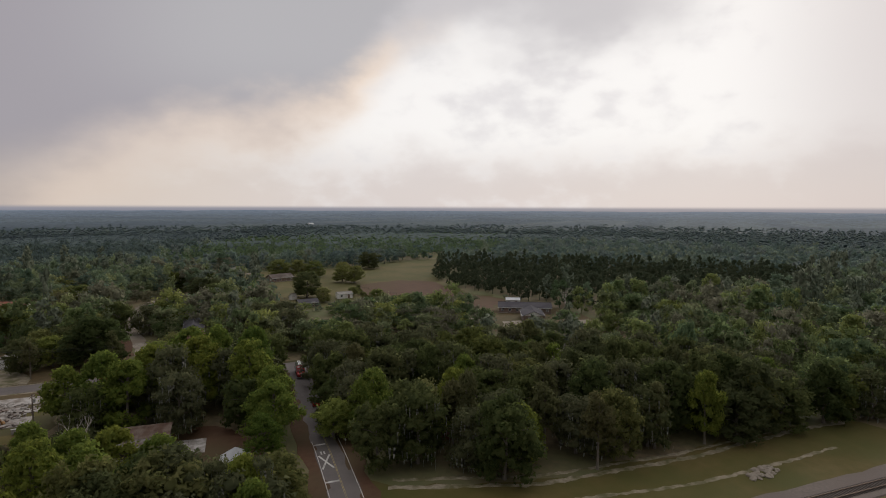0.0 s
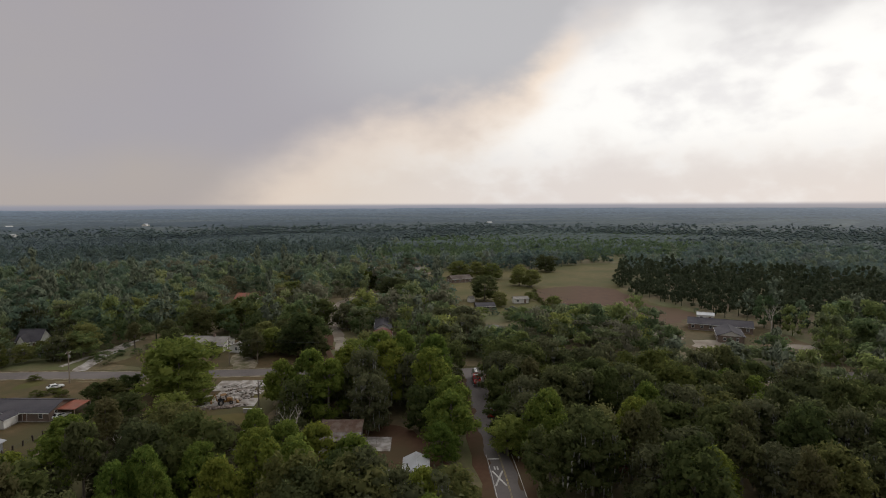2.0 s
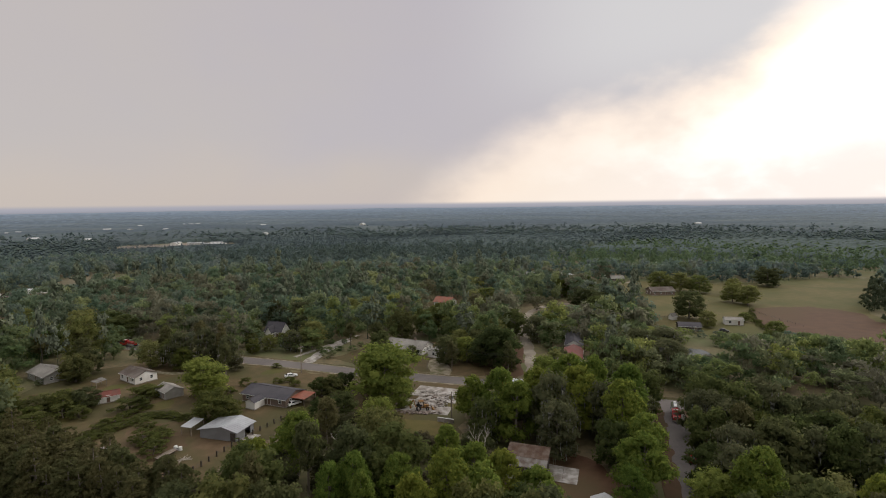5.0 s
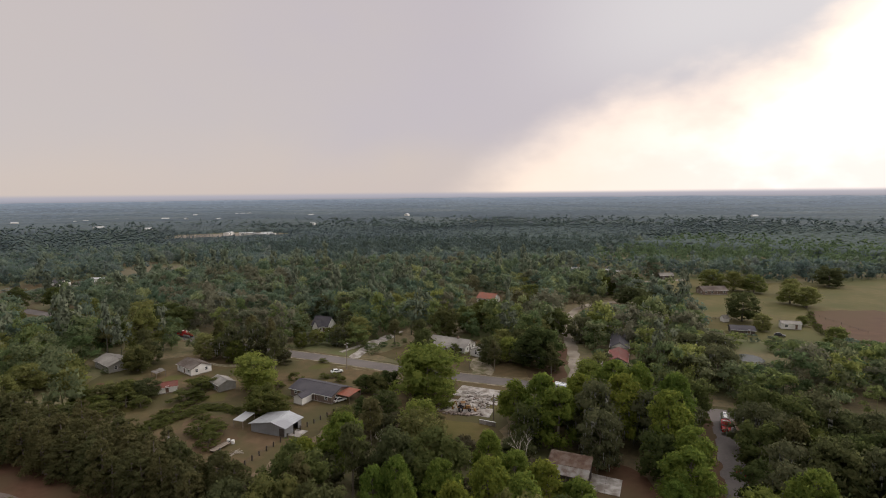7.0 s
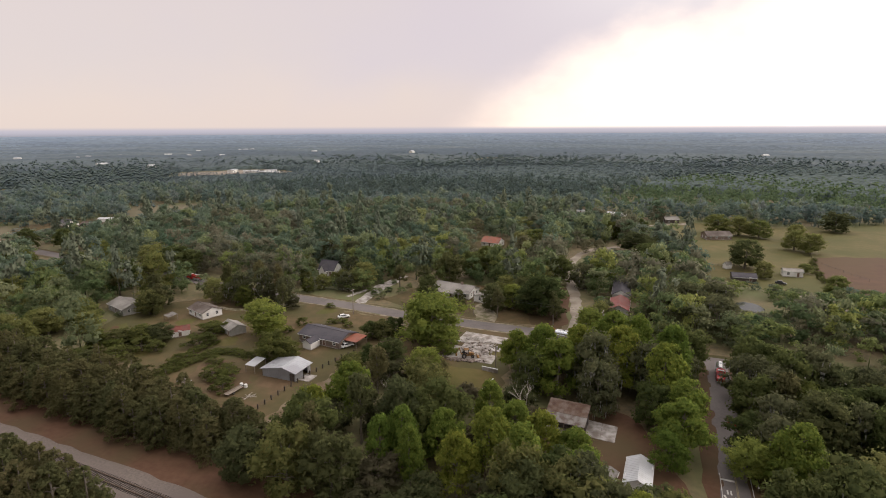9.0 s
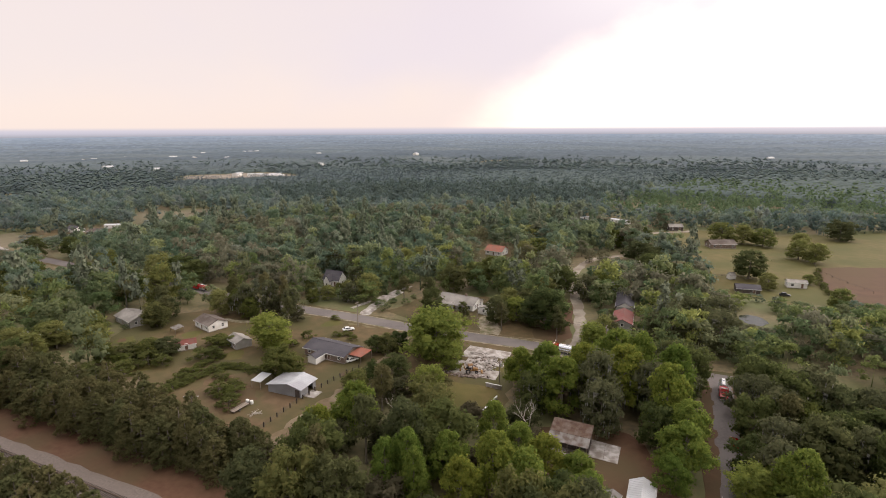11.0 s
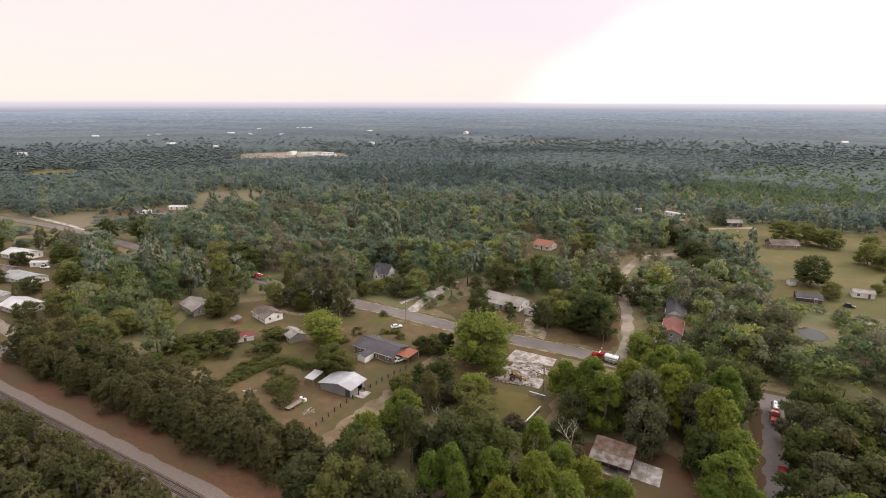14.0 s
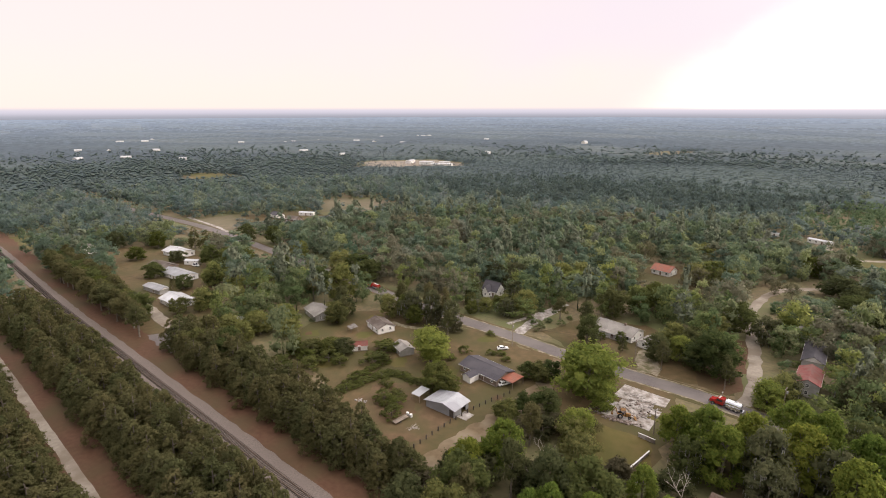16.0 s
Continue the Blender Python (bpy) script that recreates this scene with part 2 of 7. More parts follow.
M_BROWNSH = mat("brown_shingle", (0.068, 0.050, 0.042), (0.100, 0.076, 0.064), 2.5, (0.152, 0.128, 0.112), 0.2, rough=0.9, bump=0.5)
M_PALESH = mat("weathered_pale_shingle", (0.245, 0.225, 0.204), (0.306, 0.286, 0.262), 2.0, (0.197, 0.180, 0.163), 0.2, rough=0.9, bump=0.4)
M_REDROOF = mat("faded_red_metal_roof", (0.185, 0.050, 0.042), (0.225, 0.066, 0.056), 0.8, (0.185, 0.084, 0.072), 0.4, rough=0.6, bump=0.15)
M_ORANGE = mat("faded_orange_roof", (0.25, 0.080, 0.050), (0.31, 0.108, 0.068), 0.9, (0.22, 0.10, 0.07), 0.4, rough=0.65, bump=0.15)
M_REDSHED = mat("dark_red_roof", (0.137, 0.039, 0.029), (0.182, 0.055, 0.042), 0.9, (0.124, 0.058, 0.046), 0.4, rough=0.7, bump=0.2)
M_WHITE = mat("white_siding", (0.70, 0.69, 0.67), (0.79, 0.78, 0.76), 0.8, (0.62, 0.60, 0.57), 0.25, rough=0.6, bump=0.15)
M_GREYWALL = mat("grey_siding", (0.33, 0.32, 0.31), (0.4, 0.39, 0.38), 0.8, (0.28, 0.27, 0.25), 0.3, rough=0.7, bump=0.15)
M_BRICK = mat("tan_brick", (0.180, 0.128, 0.101), (0.240, 0.176, 0.143), 2.5, (0.165, 0.128, 0.105), 0.3, rough=0.85, bump=0.4)
M_DARKWALL = mat("dark_board_wall", (0.06, 0.05, 0.045), (0.10, 0.08, 0.07), 1.5, rough=0.85, bump=0.4)
M_WOOD = mat("grey_timber", (0.16, 0.125, 0.10), (0.24, 0.20, 0.165), 2, bump=0.5, spread=0.25)
M_POST = mat("dark_weathered_post", (0.05, 0.04, 0.033), (0.085, 0.068, 0.056), 2, bump=0.5)
M_TRIM = mat("white_trim", (0.630, 0.621, 0.603), (0.702, 0.693, 0.675), 1.5, rough=0.5, bump=0.05)
M_GLASS = mat("dark_window_glass", (0.02, 0.023, 0.028), (0.03, 0.034, 0.04), 1.0, rough=0.06, spec=0.7, bump=0)
M_DOOR = mat("brown_door", (0.13, 0.08, 0.055), (0.17, 0.105, 0.075), 2, rough=0.5, bump=0.1)
M_CARRED = mat("red_car_paint", (0.288, 0.016, 0.014), (0.336, 0.024, 0.020), 1, rough=0.25, spec=0.6, bump=0)
M_CARWHITE = mat("white_car_paint", (0.74, 0.74, 0.73), (0.8, 0.8, 0.79), 1, rough=0.25, spec=0.6, bump=0)
M_CARDARK = mat("black_car_paint", (0.02, 0.02, 0.024), (0.03, 0.03, 0.035), 1, rough=0.25, spec=0.6, bump=0)
M_CHROME = mat("polished_tank_steel", (0.6, 0.61, 0.63), (0.7, 0.71, 0.73), 1, rough=0.22, metal=0.9, bump=0.05)
M_TYRE = mat("tyre_rubber", (0.018, 0.018, 0.018), (0.03, 0.03, 0.03), 4, rough=0.9, bump=0.2)
M_DIGGER = mat("faded_yellow_machine_paint", (0.240, 0.120, 0.025), (0.275, 0.150, 0.040), 2, (0.140, 0.065, 0.030), 1.2, rough=0.55, bump=0.15)
M_WATER = mat("still_pond_water", (0.018, 0.020, 0.015), (0.026, 0.028, 0.020), 0.3, rough=0.12, spec=0.25, bump=0.05)
M_JUNK = mat("mixed_scrap", (0.137, 0.104, 0.085), (0.287, 0.247, 0.227), 1.2, (0.082, 0.052, 0.039), 0.7, rough=0.8, bump=0.3, spread=0.5)
M_LEAD = mat("dark_lamp_metal", (0.05, 0.05, 0.055), (0.08, 0.08, 0.085), 4, rough=0.5, metal=0.6, bump=0.1)

L_OAK = leaf_mat("oak_leaves", ((0.072, 0.095, 0.032), (0.123, 0.143, 0.048), (0.092, 0.105, 0.048), (0.169, 0.171, 0.062), (0.101, 0.121, 0.027)))
L_GUM = leaf_mat("sweetgum_leaves", ((0.125, 0.182, 0.036), (0.178, 0.225, 0.047), (0.146, 0.194, 0.039), (0.2, 0.222, 0.041)))
L_LIME = leaf_mat("spring_leaves", ((0.203, 0.244, 0.058), (0.241, 0.272, 0.068)))
L_PINE = leaf_mat("pine_needles", ((0.115, 0.118, 0.049), (0.142, 0.13, 0.057), (0.106, 0.116, 0.049), (0.156, 0.139, 0.064)), through=0.58, vary=0.2)
L_MOSSY = leaf_mat("mossy_oak_leaves", ((0.106, 0.115, 0.055), (0.142, 0.146, 0.076), (0.099, 0.117, 0.04)))
L_BRUSH = leaf_mat("brown_brush_leaves", ((0.088, 0.088, 0.045), (0.120, 0.106, 0.064), (0.079, 0.094, 0.037)))
# mixed wood leaves, lightened and blued to stand in for haze
L_WOOD = leaf_mat("hazed_wood_leaves", ((0.118, 0.177, 0.113), (0.193, 0.246, 0.139), (0.141, 0.196, 0.14), (0.274, 0.311, 0.146), (0.126, 0.185, 0.131), (0.24, 0.255, 0.196), (0.156, 0.211, 0.127), (0.337, 0.36, 0.16), (0.131, 0.181, 0.131), (0.21, 0.249, 0.155)), haze_sheen=0.16)
# the same tones for the near trees, without the haze blue
L_NEARWOOD = leaf_mat("near_wood_leaves", ((0.107, 0.163, 0.073), (0.176, 0.227, 0.09), (0.129, 0.181, 0.09), (0.251, 0.287, 0.094), (0.115, 0.171, 0.085), (0.219, 0.235, 0.126), (0.142, 0.194, 0.083), (0.308, 0.332, 0.104), (0.12, 0.167, 0.085), (0.191, 0.23, 0.1)), haze_sheen=0.0)
# far woods: haze is painted into these bluer, greyer base colours
L_FAR = leaf_mat("hazed_far_leaves", ((0.08, 0.11, 0.103), (0.113, 0.146, 0.117), (0.084, 0.115, 0.112), (0.13, 0.157, 0.131), (0.076, 0.102, 0.103)), haze_sheen=0.22, through=0.42, vary=0.08)
L_DARKPINE = leaf_mat("hazed_far_needles", ((0.059, 0.081, 0.09), (0.08, 0.101, 0.102), (0.066, 0.087, 0.095)), haze_sheen=0.22, through=0.42, vary=0.08)
# mossy grey-green, lightened beyond its own tone in place of haze
L_GREYWOOD = leaf_mat("grey_green_wood_leaves", ((0.191, 0.192, 0.125), (0.233, 0.224, 0.156), (0.166, 0.185, 0.117)), haze_sheen=0.04)
# extra blue in these needles paints in haze
L_TALLPINE = leaf_mat("tall_pine_needles", ((0.115, 0.147, 0.099), (0.158, 0.176, 0.117), (0.126, 0.147, 0.104)), haze_sheen=0.04, through=0.2)
L_YOUNG = leaf_mat("young_wood_leaves", ((0.084, 0.135, 0.063), (0.115, 0.163, 0.069), (0.092, 0.144, 0.066), (0.134, 0.177, 0.077)), haze_sheen=0.06, through=0.42, vary=0.10)
# outer belt: haze put into the leaves as bluer tones and bluish sheen
L_OUTER = leaf_mat("hazed_outer_leaves", ((0.129, 0.184, 0.156), (0.191, 0.245, 0.178), (0.146, 0.2, 0.174), (0.245, 0.282, 0.187), (0.132, 0.186, 0.169), (0.212, 0.242, 0.219)), haze_sheen=0.26, vary=0.18)
L_OUTERPINE = leaf_mat("hazed_outer_needles", ((0.088, 0.123, 0.11), (0.116, 0.148, 0.12), (0.097, 0.13, 0.117)), haze_sheen=0.26, through=0.5, vary=0.15)
L_OUTERYOUNG = leaf_mat("hazed_young_leaves", ((0.127, 0.189, 0.103), (0.164, 0.226, 0.115), (0.14, 0.2, 0.108), (0.189, 0.24, 0.125)), haze_sheen=0.18, vary=0.16)
L_PINEWOOD = leaf_mat("dark_pine_needles", ((0.063, 0.082, 0.048), (0.087, 0.103, 0.059), (0.072, 0.091, 0.052)), through=0.5, vary=0.18)
L_SHRUB = leaf_mat("shrub_leaves", ((0.104, 0.119, 0.038), (0.144, 0.155, 0.05), (0.121, 0.142, 0.036)))
L_PALE = leaf_mat("pale_olive_leaves", ((0.194, 0.21, 0.067), (0.238, 0.239, 0.09), (0.174, 0.2, 0.063)))
L_SPARSE = leaf_mat("thin_brownish_leaves", ((0.15, 0.145, 0.085), (0.18, 0.17, 0.10)))
L_MOSS = mat("spanish_moss", (0.20, 0.20, 0.165), (0.28, 0.275, 0.23), 2, bump=0.2)

# ---- building helpers ----
RNG = np.random.default_rng(7)


def link_mesh(name, me, material, parent=None, label="", m=None):
    if material and not me.materials:
        me.materials.append(material)
    ob = new(name, me)
    if parent:
        ob.parent = parent
    if m is not None:
        ob.matrix_basis = m
    if label:
        ob["label"] = label
    return ob


def part(name, bm, material, parent=None, label="", m=None):
    me = bpy.data.meshes.new(name)
    bm.normal_update()
    bm.to_mesh(me)
    bm.free()
    return link_mesh(name, me, material, parent, label, m)


def poly_mesh(name, verts, faces):
    me = bpy.data.meshes.new(name)
    me.from_pydata([tuple(v) for v in verts], [], faces)
    me.update()
    return me


def tri_mesh(name, v, f, tint=None, normals=None):
    """A mesh from arrays of vertices and triangles, with the face attribute "tint" and soft leaf normals where given."""
    if normals is not None:
        g = np.cross(v[f[:, 1]] - v[f[:, 0]], v[f[:, 2]] - v[f[:, 0]])
        turned = np.einsum("ij,ij->i", g, normals[f].sum(1)) < 0
        f = np.where(turned[:, None], f[:, ::-1], f)
    me = bpy.data.meshes.new(name)
    n = len(f)
    me.vertices.add(len(v))
    me.vertices.foreach_set("co", np.asarray(v, np.float32).ravel())
    me.loops.add(3 * n)
    me.loops.foreach_set("vertex_index", np.asarray(f, np.int32).ravel())
    me.polygons.add(n)
    me.polygons.foreach_set("loop_start", np.arange(0, 3 * n, 3, dtype=np.int32))
    if tint is not None:
        a = me.attributes.new("tint", "FLOAT", "FACE")
        a.data.foreach_set("value", np.asarray(tint, np.float32))
    me.update(calc_edges=True)
    if normals is not None:
        a = me.attributes.new("custom_normal", "FLOAT_VECTOR", "POINT")
        a.data.foreach_set("vector", np.asarray(normals, np.float32).ravel())
        me.update()
    return me


def box(bm, x0, x1, y0, y1, z0, z1, bevel=0.0):
    r = bmesh.ops.create_cube(bm, size=1.0)
    for v in r["verts"]:
        v.co = Vector((x0 + (v.co.x + 0.5) * (x1 - x0), y0 + (v.co.y + 0.5) * (y1 - y0), z0 + (v.co.z + 0.5) * (z1 - z0)))
    if bevel:
        es = list({e for v in r["verts"] for e in v.link_edges})
        bmesh.ops.bevel(bm, geom=es, offset=bevel, segments=2, affect="EDGES")
    return r["verts"]


def boxed(x0, x1, y0, y1, z0, z1, bevel=0.0):
    bm = bmesh.new()
    box(bm, x0, x1, y0, y1, z0, z1, bevel)
    return bm


def tube(bm, p, q, r0, r1, n=7):
    """A tapered limb from p to q."""
    p, q = Vector(p), Vector(q)
    d = (q - p)
    m = Matrix.Translation((p + q) / 2) @ d.to_track_quat("Z", "Y").to_matrix().to_4x4()
    bmesh.ops.create_cone(bm, cap_ends=True, segments=n, radius1=r0, radius2=r1, depth=d.length, matrix=m)


def thing(name, label, category, m=None, group="", kind=""):
    ob = new(name)
    ob.empty_display_size = 0.3
    if m is not None:
        ob.matrix_basis = m
    return tagged(ob, label, category, group, kind)


def inside(poly, x, y):
    """Whether points (arrays) lie in a polygon."""
    x, y = np.asarray(x, float), np.asarray(y, float)
    hit = np.zeros(x.shape, bool)
    n = len(poly)
    for k in range(n):
        (ax, ay), (bx, by) = poly[k], poly[(k + 1) % n]
        cross = ((ay > y) != (by > y)) & (x < (bx - ax) * (y - ay) / (by - ay + 1e-12) + ax)
        hit ^= cross
    return hit


def near_line(line, x, y):
    """The distance of points (arrays) from a polyline."""
    x, y = np.asarray(x, float), np.asarray(y, float)
    best = np.full(x.shape, 1e9)
    for (ax, ay), (bx, by) in zip(line, line[1:]):
        dx, dy = bx - ax, by - ay
        u = np.clip(((x - ax) * dx + (y - ay) * dy) / (dx * dx + dy * dy), 0, 1)
        best = np.minimum(best, np.hypot(x - ax - u * dx, y - ay - u * dy))
    return best


def along(line, step):
    """Evenly spaced points on a smooth curve through the line's points, with their directions."""
    p = np.array(line, float)
    d = np.r_[0, np.cumsum(np.hypot(*np.diff(p, axis=0).T))]
    n = max(2, int(d[-1] / step) + 1)
    s = np.linspace(0, d[-1], n)
    q = np.stack([np.interp(s, d, p[:, k]) for k in (0, 1)], 1)
    for _ in range(6):
        q[1:-1] = (q[:-2] + 2 * q[1:-1] + q[2:]) / 4
    t = np.gradient(q, axis=0)
    t /= np.linalg.norm(t, axis=1)[:, None]
    return q, t


def strip(name, line, width, z, material, label, category, ragged=0.0, off=0.0, step=4.0, thick=0.0):
    """A road or band along a line; ragged: how far its edges wander."""
    q, t = along(line, step)
    nrm = np.stack([-t[:, 1], t[:, 0]], 1)
    rg = np.random.default_rng(len(name) + int(width * 10))
    a = width / 2 + ragged * (rg.random(len(q)) - 0.5) * 2
    b = width / 2 + ragged * (rg.random(len(q)) - 0.5) * 2
    lft, rgt = q + nrm * (off + a[:, None]), q + nrm * (off - b[:, None])
    crown = q + nrm * off
    n = len(q)
    v = [(*p, z) for p in lft] + [(*p, z + 0.02 + width * 0.008) for p in crown] + [(*p, z) for p in rgt]
    v += [(*(p + w * 0.25), -0.05) for p, w in zip(lft, nrm)] + [(*(p - w * 0.25), -0.05) for p, w in zip(rgt, nrm)]
    f = []
    for k in range(n - 1):
        for r0, r1 in ((3, 0), (0, 1), (1, 2), (2, 4)):
            f.append((r0 * n + k, r1 * n + k, r1 * n + k + 1, r0 * n + k + 1))
    me = poly_mesh(name, v, f)
    me.polygons.foreach_set("use_smooth", [False] * len(f))
    return tagged(link_mesh(name, me, material), label, category, kind="structure")


def patch(name, poly, z, material, label, category, ragged=1.5, step=4.0):
    """A piece of ground cover with a wandering edge, laid over the ground."""
    p = np.array([*poly, poly[0]], float)
    d = np.r_[0, np.cumsum(np.hypot(*np.diff(p, axis=0).T))]
    s = np.linspace(0, d[-1], max(8, int(d[-1] / step)), endpoint=False)
    q = np.stack([np.interp(s, d, p[:, k]) for k in (0, 1)], 1)
    rg = np.random.default_rng(len(poly) + int(abs(p[0, 0]) * 7))
    q += (rg.random(q.shape) - 0.5) * 2 * ragged
    bm = bmesh.new()
    vs = [bm.verts.new((*c, z)) for c in q]
    bm.faces.new(vs)
    bmesh.ops.triangulate(bm, faces=bm.faces[:])
    bm.normal_update()
    for f in bm.faces:
        if f.normal.z < 0:
            f.normal_flip()
    ob = part(name, bm, material)
    return tagged(ob, label, category, kind="structure")


# ---- plan ----
SIDE_ROAD = ((-8, -90), (14, -5), (24, 33), (36.7, 81.6), (40.9, 98), (46.5, 123.6), (52, 143.5), (56, 163))
MAIN_ROAD = ((180, 118), (110, 143), (75, 155), (56, 161), (36.3, 164), (24.9, 168.6), (3.1, 177), (-17.1, 180.7), (-44, 186.3),
             (-70, 194.3), (-95.6, 200.5), (-119, 206.5), (-163, 221), (-218, 238), (-306, 267), (-362, 282), (-411, 291), (-640, 330))
RAIL = ((420, -49), (117, 31.2), (-80.5, 82.9), (-150.3, 99.9), (-270, 129), (-391.5, 161.5), (-900, 297))
DIRT_ROAD = ((-60, 43), (-124.7, 60.4), (-171, 72.3), (-200, 80), (-330, 112))
WHITE_DRIVE = ((13.5, 175), (17.4, 183), (18.3, 201.9), (19, 222), (18, 240), (17.5, 262), (22.5, 285), (27, 300), (33, 311), (50, 321), (66, 327))
DRIVE_SPUR = ((12, 256), (20, 263))
LEFT_DRIVE = ((-262, 155.8), (-238, 149.2), (-214, 141), (-194, 134.5), (-176, 121))
OLD_DRIVES = (((-67, 197), (-65.5, 209), (-64.9, 217), (-60.5, 232)), ((-74.5, 205), (-70, 213), (-66, 224), (-57, 240)))
HOUSE_LANE = ((-119.5, 184), (-106, 180), (-98, 188), (-93, 197))
FAR_TRACK = ((60, 440), (70, 420), (66, 400), (72, 392), (98, 402), (112, 408))
FIELD_TRACK = ((109, 234), (114, 226), (121, 213), (135, 200), (146, 186), (150, 176))
YARD = ((-60, 103), (-83, 108), (-99, 123), (-122, 133), (-138, 139), (-146, 156), (-152, 166), (-146, 174), (-140, 190), (-120, 199), (-96, 194), (-70, 188), (-44, 180),
        (-17, 175), (-4, 172), (-5, 146), (-8, 124), (-17, 123), (-22, 139), (-33, 141), (-46, 148), (-52, 134), (-56, 116))
SHACK_YARD = ((1, 105), (1, 124), (24, 126), (31, 112), (33, 97), (27, 90), (18, 92), (14, 104))
WHITE_YARD = ((-58, 204), (-45, 193), (-17, 188), (2, 183.5), (12, 181), (14, 196), (-4, 204), (-10, 220), (-20, 230), (-45, 229))
RED_YARD = ((-38, 290), (-36, 318), (-28, 330), (-14, 330), (-8, 305), (10, 296), (14, 284), (0, 276), (-12, 270), (-24, 276))
MEADOW = ((76, 258), (80, 300), (74, 372), (66, 398), (118, 412), (150, 398), (194, 402), (250, 424), (300, 424), (240, 352), (203, 298),
          (193, 266), (188, 245), (193, 230), (190, 206), (163, 198), (150, 216), (130, 238), (104, 238))
BROWN_FIELD = ((147, 306), (179, 314), (197, 298), (190, 263), (184, 240), (192, 228), (188, 210), (164, 200), (154, 215), (150, 236), (134, 240), (131, 256), (133, 274), (140, 290))
FAR_STRIP = ((300, 480), (335, 436), (372, 400), (345, 388), (308, 385), (285, 415))
RANCH_YARD = ((136, 150), (140, 172), (148, 190), (160, 206), (190, 205), (196, 180), (190, 150), (176, 140), (156, 144))
RAIL_CLEARING = ((30, 94), (41.8, 84.5), (57.3, 71.5), (71.8, 65), (98, 59), (131, 52), (146, 46), (150, 28), (112, 18), (60, 26), (18, 50), (22, 72))
WEST_YARDS = ((-182, 128), (-200, 121), (-262, 146), (-320, 184), (-370, 188), (-335, 226), (-285, 228), (-250, 203), (-206, 170), (-190, 152))
WEST_FIELD = ((-361, 440), (-330, 446), (-300, 461), (-284, 420), (-266, 384), (-314, 372), (-340, 400))
GREEN_FIELD = ((-613, 464), (-674, 525), (-640, 535), (-599, 525), (-567, 487))
ROAD_FIELD = ((-390, 296), (-376, 328), (-345, 306), (-322, 284), (-340, 279))
FARM_YARD = ((-352, 318), (-345, 345), (-300, 366), (-296, 330), (-318, 308))
WEST_END = ((-400, 168), (-460, 186), (-440, 205), (-400, 200))
SCHOOL = ((-505, 690), (-560, 790), (-470, 866), (-385, 826), (-372, 782), (-410, 735))
TOWN_LOT = ((-380, 1320), (-330, 1330), (-250, 1420), (-330, 1420))
EAST_FIELD = ((470, 1150), (700, 1010), (760, 1040), (520, 1215))
FAR_GLADE = ((-162, 1105), (-104, 1280), (-60, 1280), (-110, 1090))
YOUNG_WOOD = ((60, 470), (160, 430), (420, 440), (560, 640), (300, 760), (120, 640))
CLEARINGS = (YARD, SHACK_YARD, WHITE_YARD, RED_YARD, MEADOW, BROWN_FIELD, RANCH_YARD, RAIL_CLEARING, WEST_YARDS, WEST_FIELD, GREEN_FIELD,
             ROAD_FIELD, FARM_YARD, WEST_END, SCHOOL, FAR_GLADE, FAR_STRIP)
CORRIDORS = ((SIDE_ROAD, 5.0), (MAIN_ROAD, 8.0), (RAIL, 8.5), (DIRT_ROAD, 5.5), (WHITE_DRIVE, 4.5), (LEFT_DRIVE, 5.0), (FAR_TRACK, 6.0), (FIELD_TRACK, 4.0))
POND = (84.5, 216.5)


def open_ground(x, y, margin=0.0):
    """Where no wood stands (arrays)."""
    free = np.zeros(np.shape(x), bool)
    for poly in CLEARINGS:
        free |= inside(poly, x, y)
    for line, half in CORRIDORS:
        free |= near_line(line, x, y) < half + margin
    free |= np.hypot(np.asarray(x) - POND[0], np.asarray(y) - POND[1]) < 10
    return free


# ---- ground ----
def build_ground():
    """One sheet to the horizon: finer rings near, low swells far off."""
    rings = np.r_[0, np.geomspace(30, 4900, 60)]
    n = 96
    v = [(0, 0, 0)]
    for r in rings[1:]:
        for k in range(n):
            a = 2 * math.pi * k / n
            far = max(0.0, (r - 1500) / 3400)
            v.append((r * math.sin(a), r * math.cos(a), 14 * far ** 1.5 - 0.02))
    f = [(0, 1 + (k + 1) % n, 1 + k) for k in range(n)]
    for j in range(len(rings) - 2):
        b = 1 + j * n
        f += [(b + k, b + (k + 1) % n, b + n + (k + 1) % n, b + n + k) for k in range(n)]
    me = poly_mesh("ground", v, [q[::-1] for q in f])
    bm = bmesh.new()
    bm.from_mesh(me)
    bmesh.ops.recalc_face_normals(bm, faces=bm.faces[:])
    bm.normal_update()
    if bm.faces[0].normal.z < 0:
        bmesh.ops.reverse_faces(bm, faces=bm.faces[:])
    bm.to_mesh(me)
    bm.free()
    tagged(link_mesh("ground", me, M_FLOOR), "flat forest floor of leaf litter and thin grass", "ground", kind="structure")


build_ground()
patch("lawn", YARD, 0.02, M_LAWN, "dry olive-brown lawn round the houses", "lawn")
patch("lawn", ((-88, 112), (-72, 108), (-66, 114), (-59.5, 136), (-60, 146), (-70, 147), (-84, 141), (-94, 136), (-96, 124)), 0.022, M_YARD, "worn reddish-brown grass round the metal barn", "lawn")
patch("lawn", EAST_FIELD, 0.02, M_TAN, "pale open field far off between woods", "field", ragged=6)
patch("lawn", SHACK_YARD, 0.02, M_NEEDLE, "bare brownish yard round the rusty shack", "lawn")
patch("lawn", WHITE_YARD, 0.02, M_LAWN, "dry lawn under yard trees at the white house", "lawn")
patch("lawn", RED_YARD, 0.02, M_LAWN, "dry lawn beside the red-roofed house", "lawn")
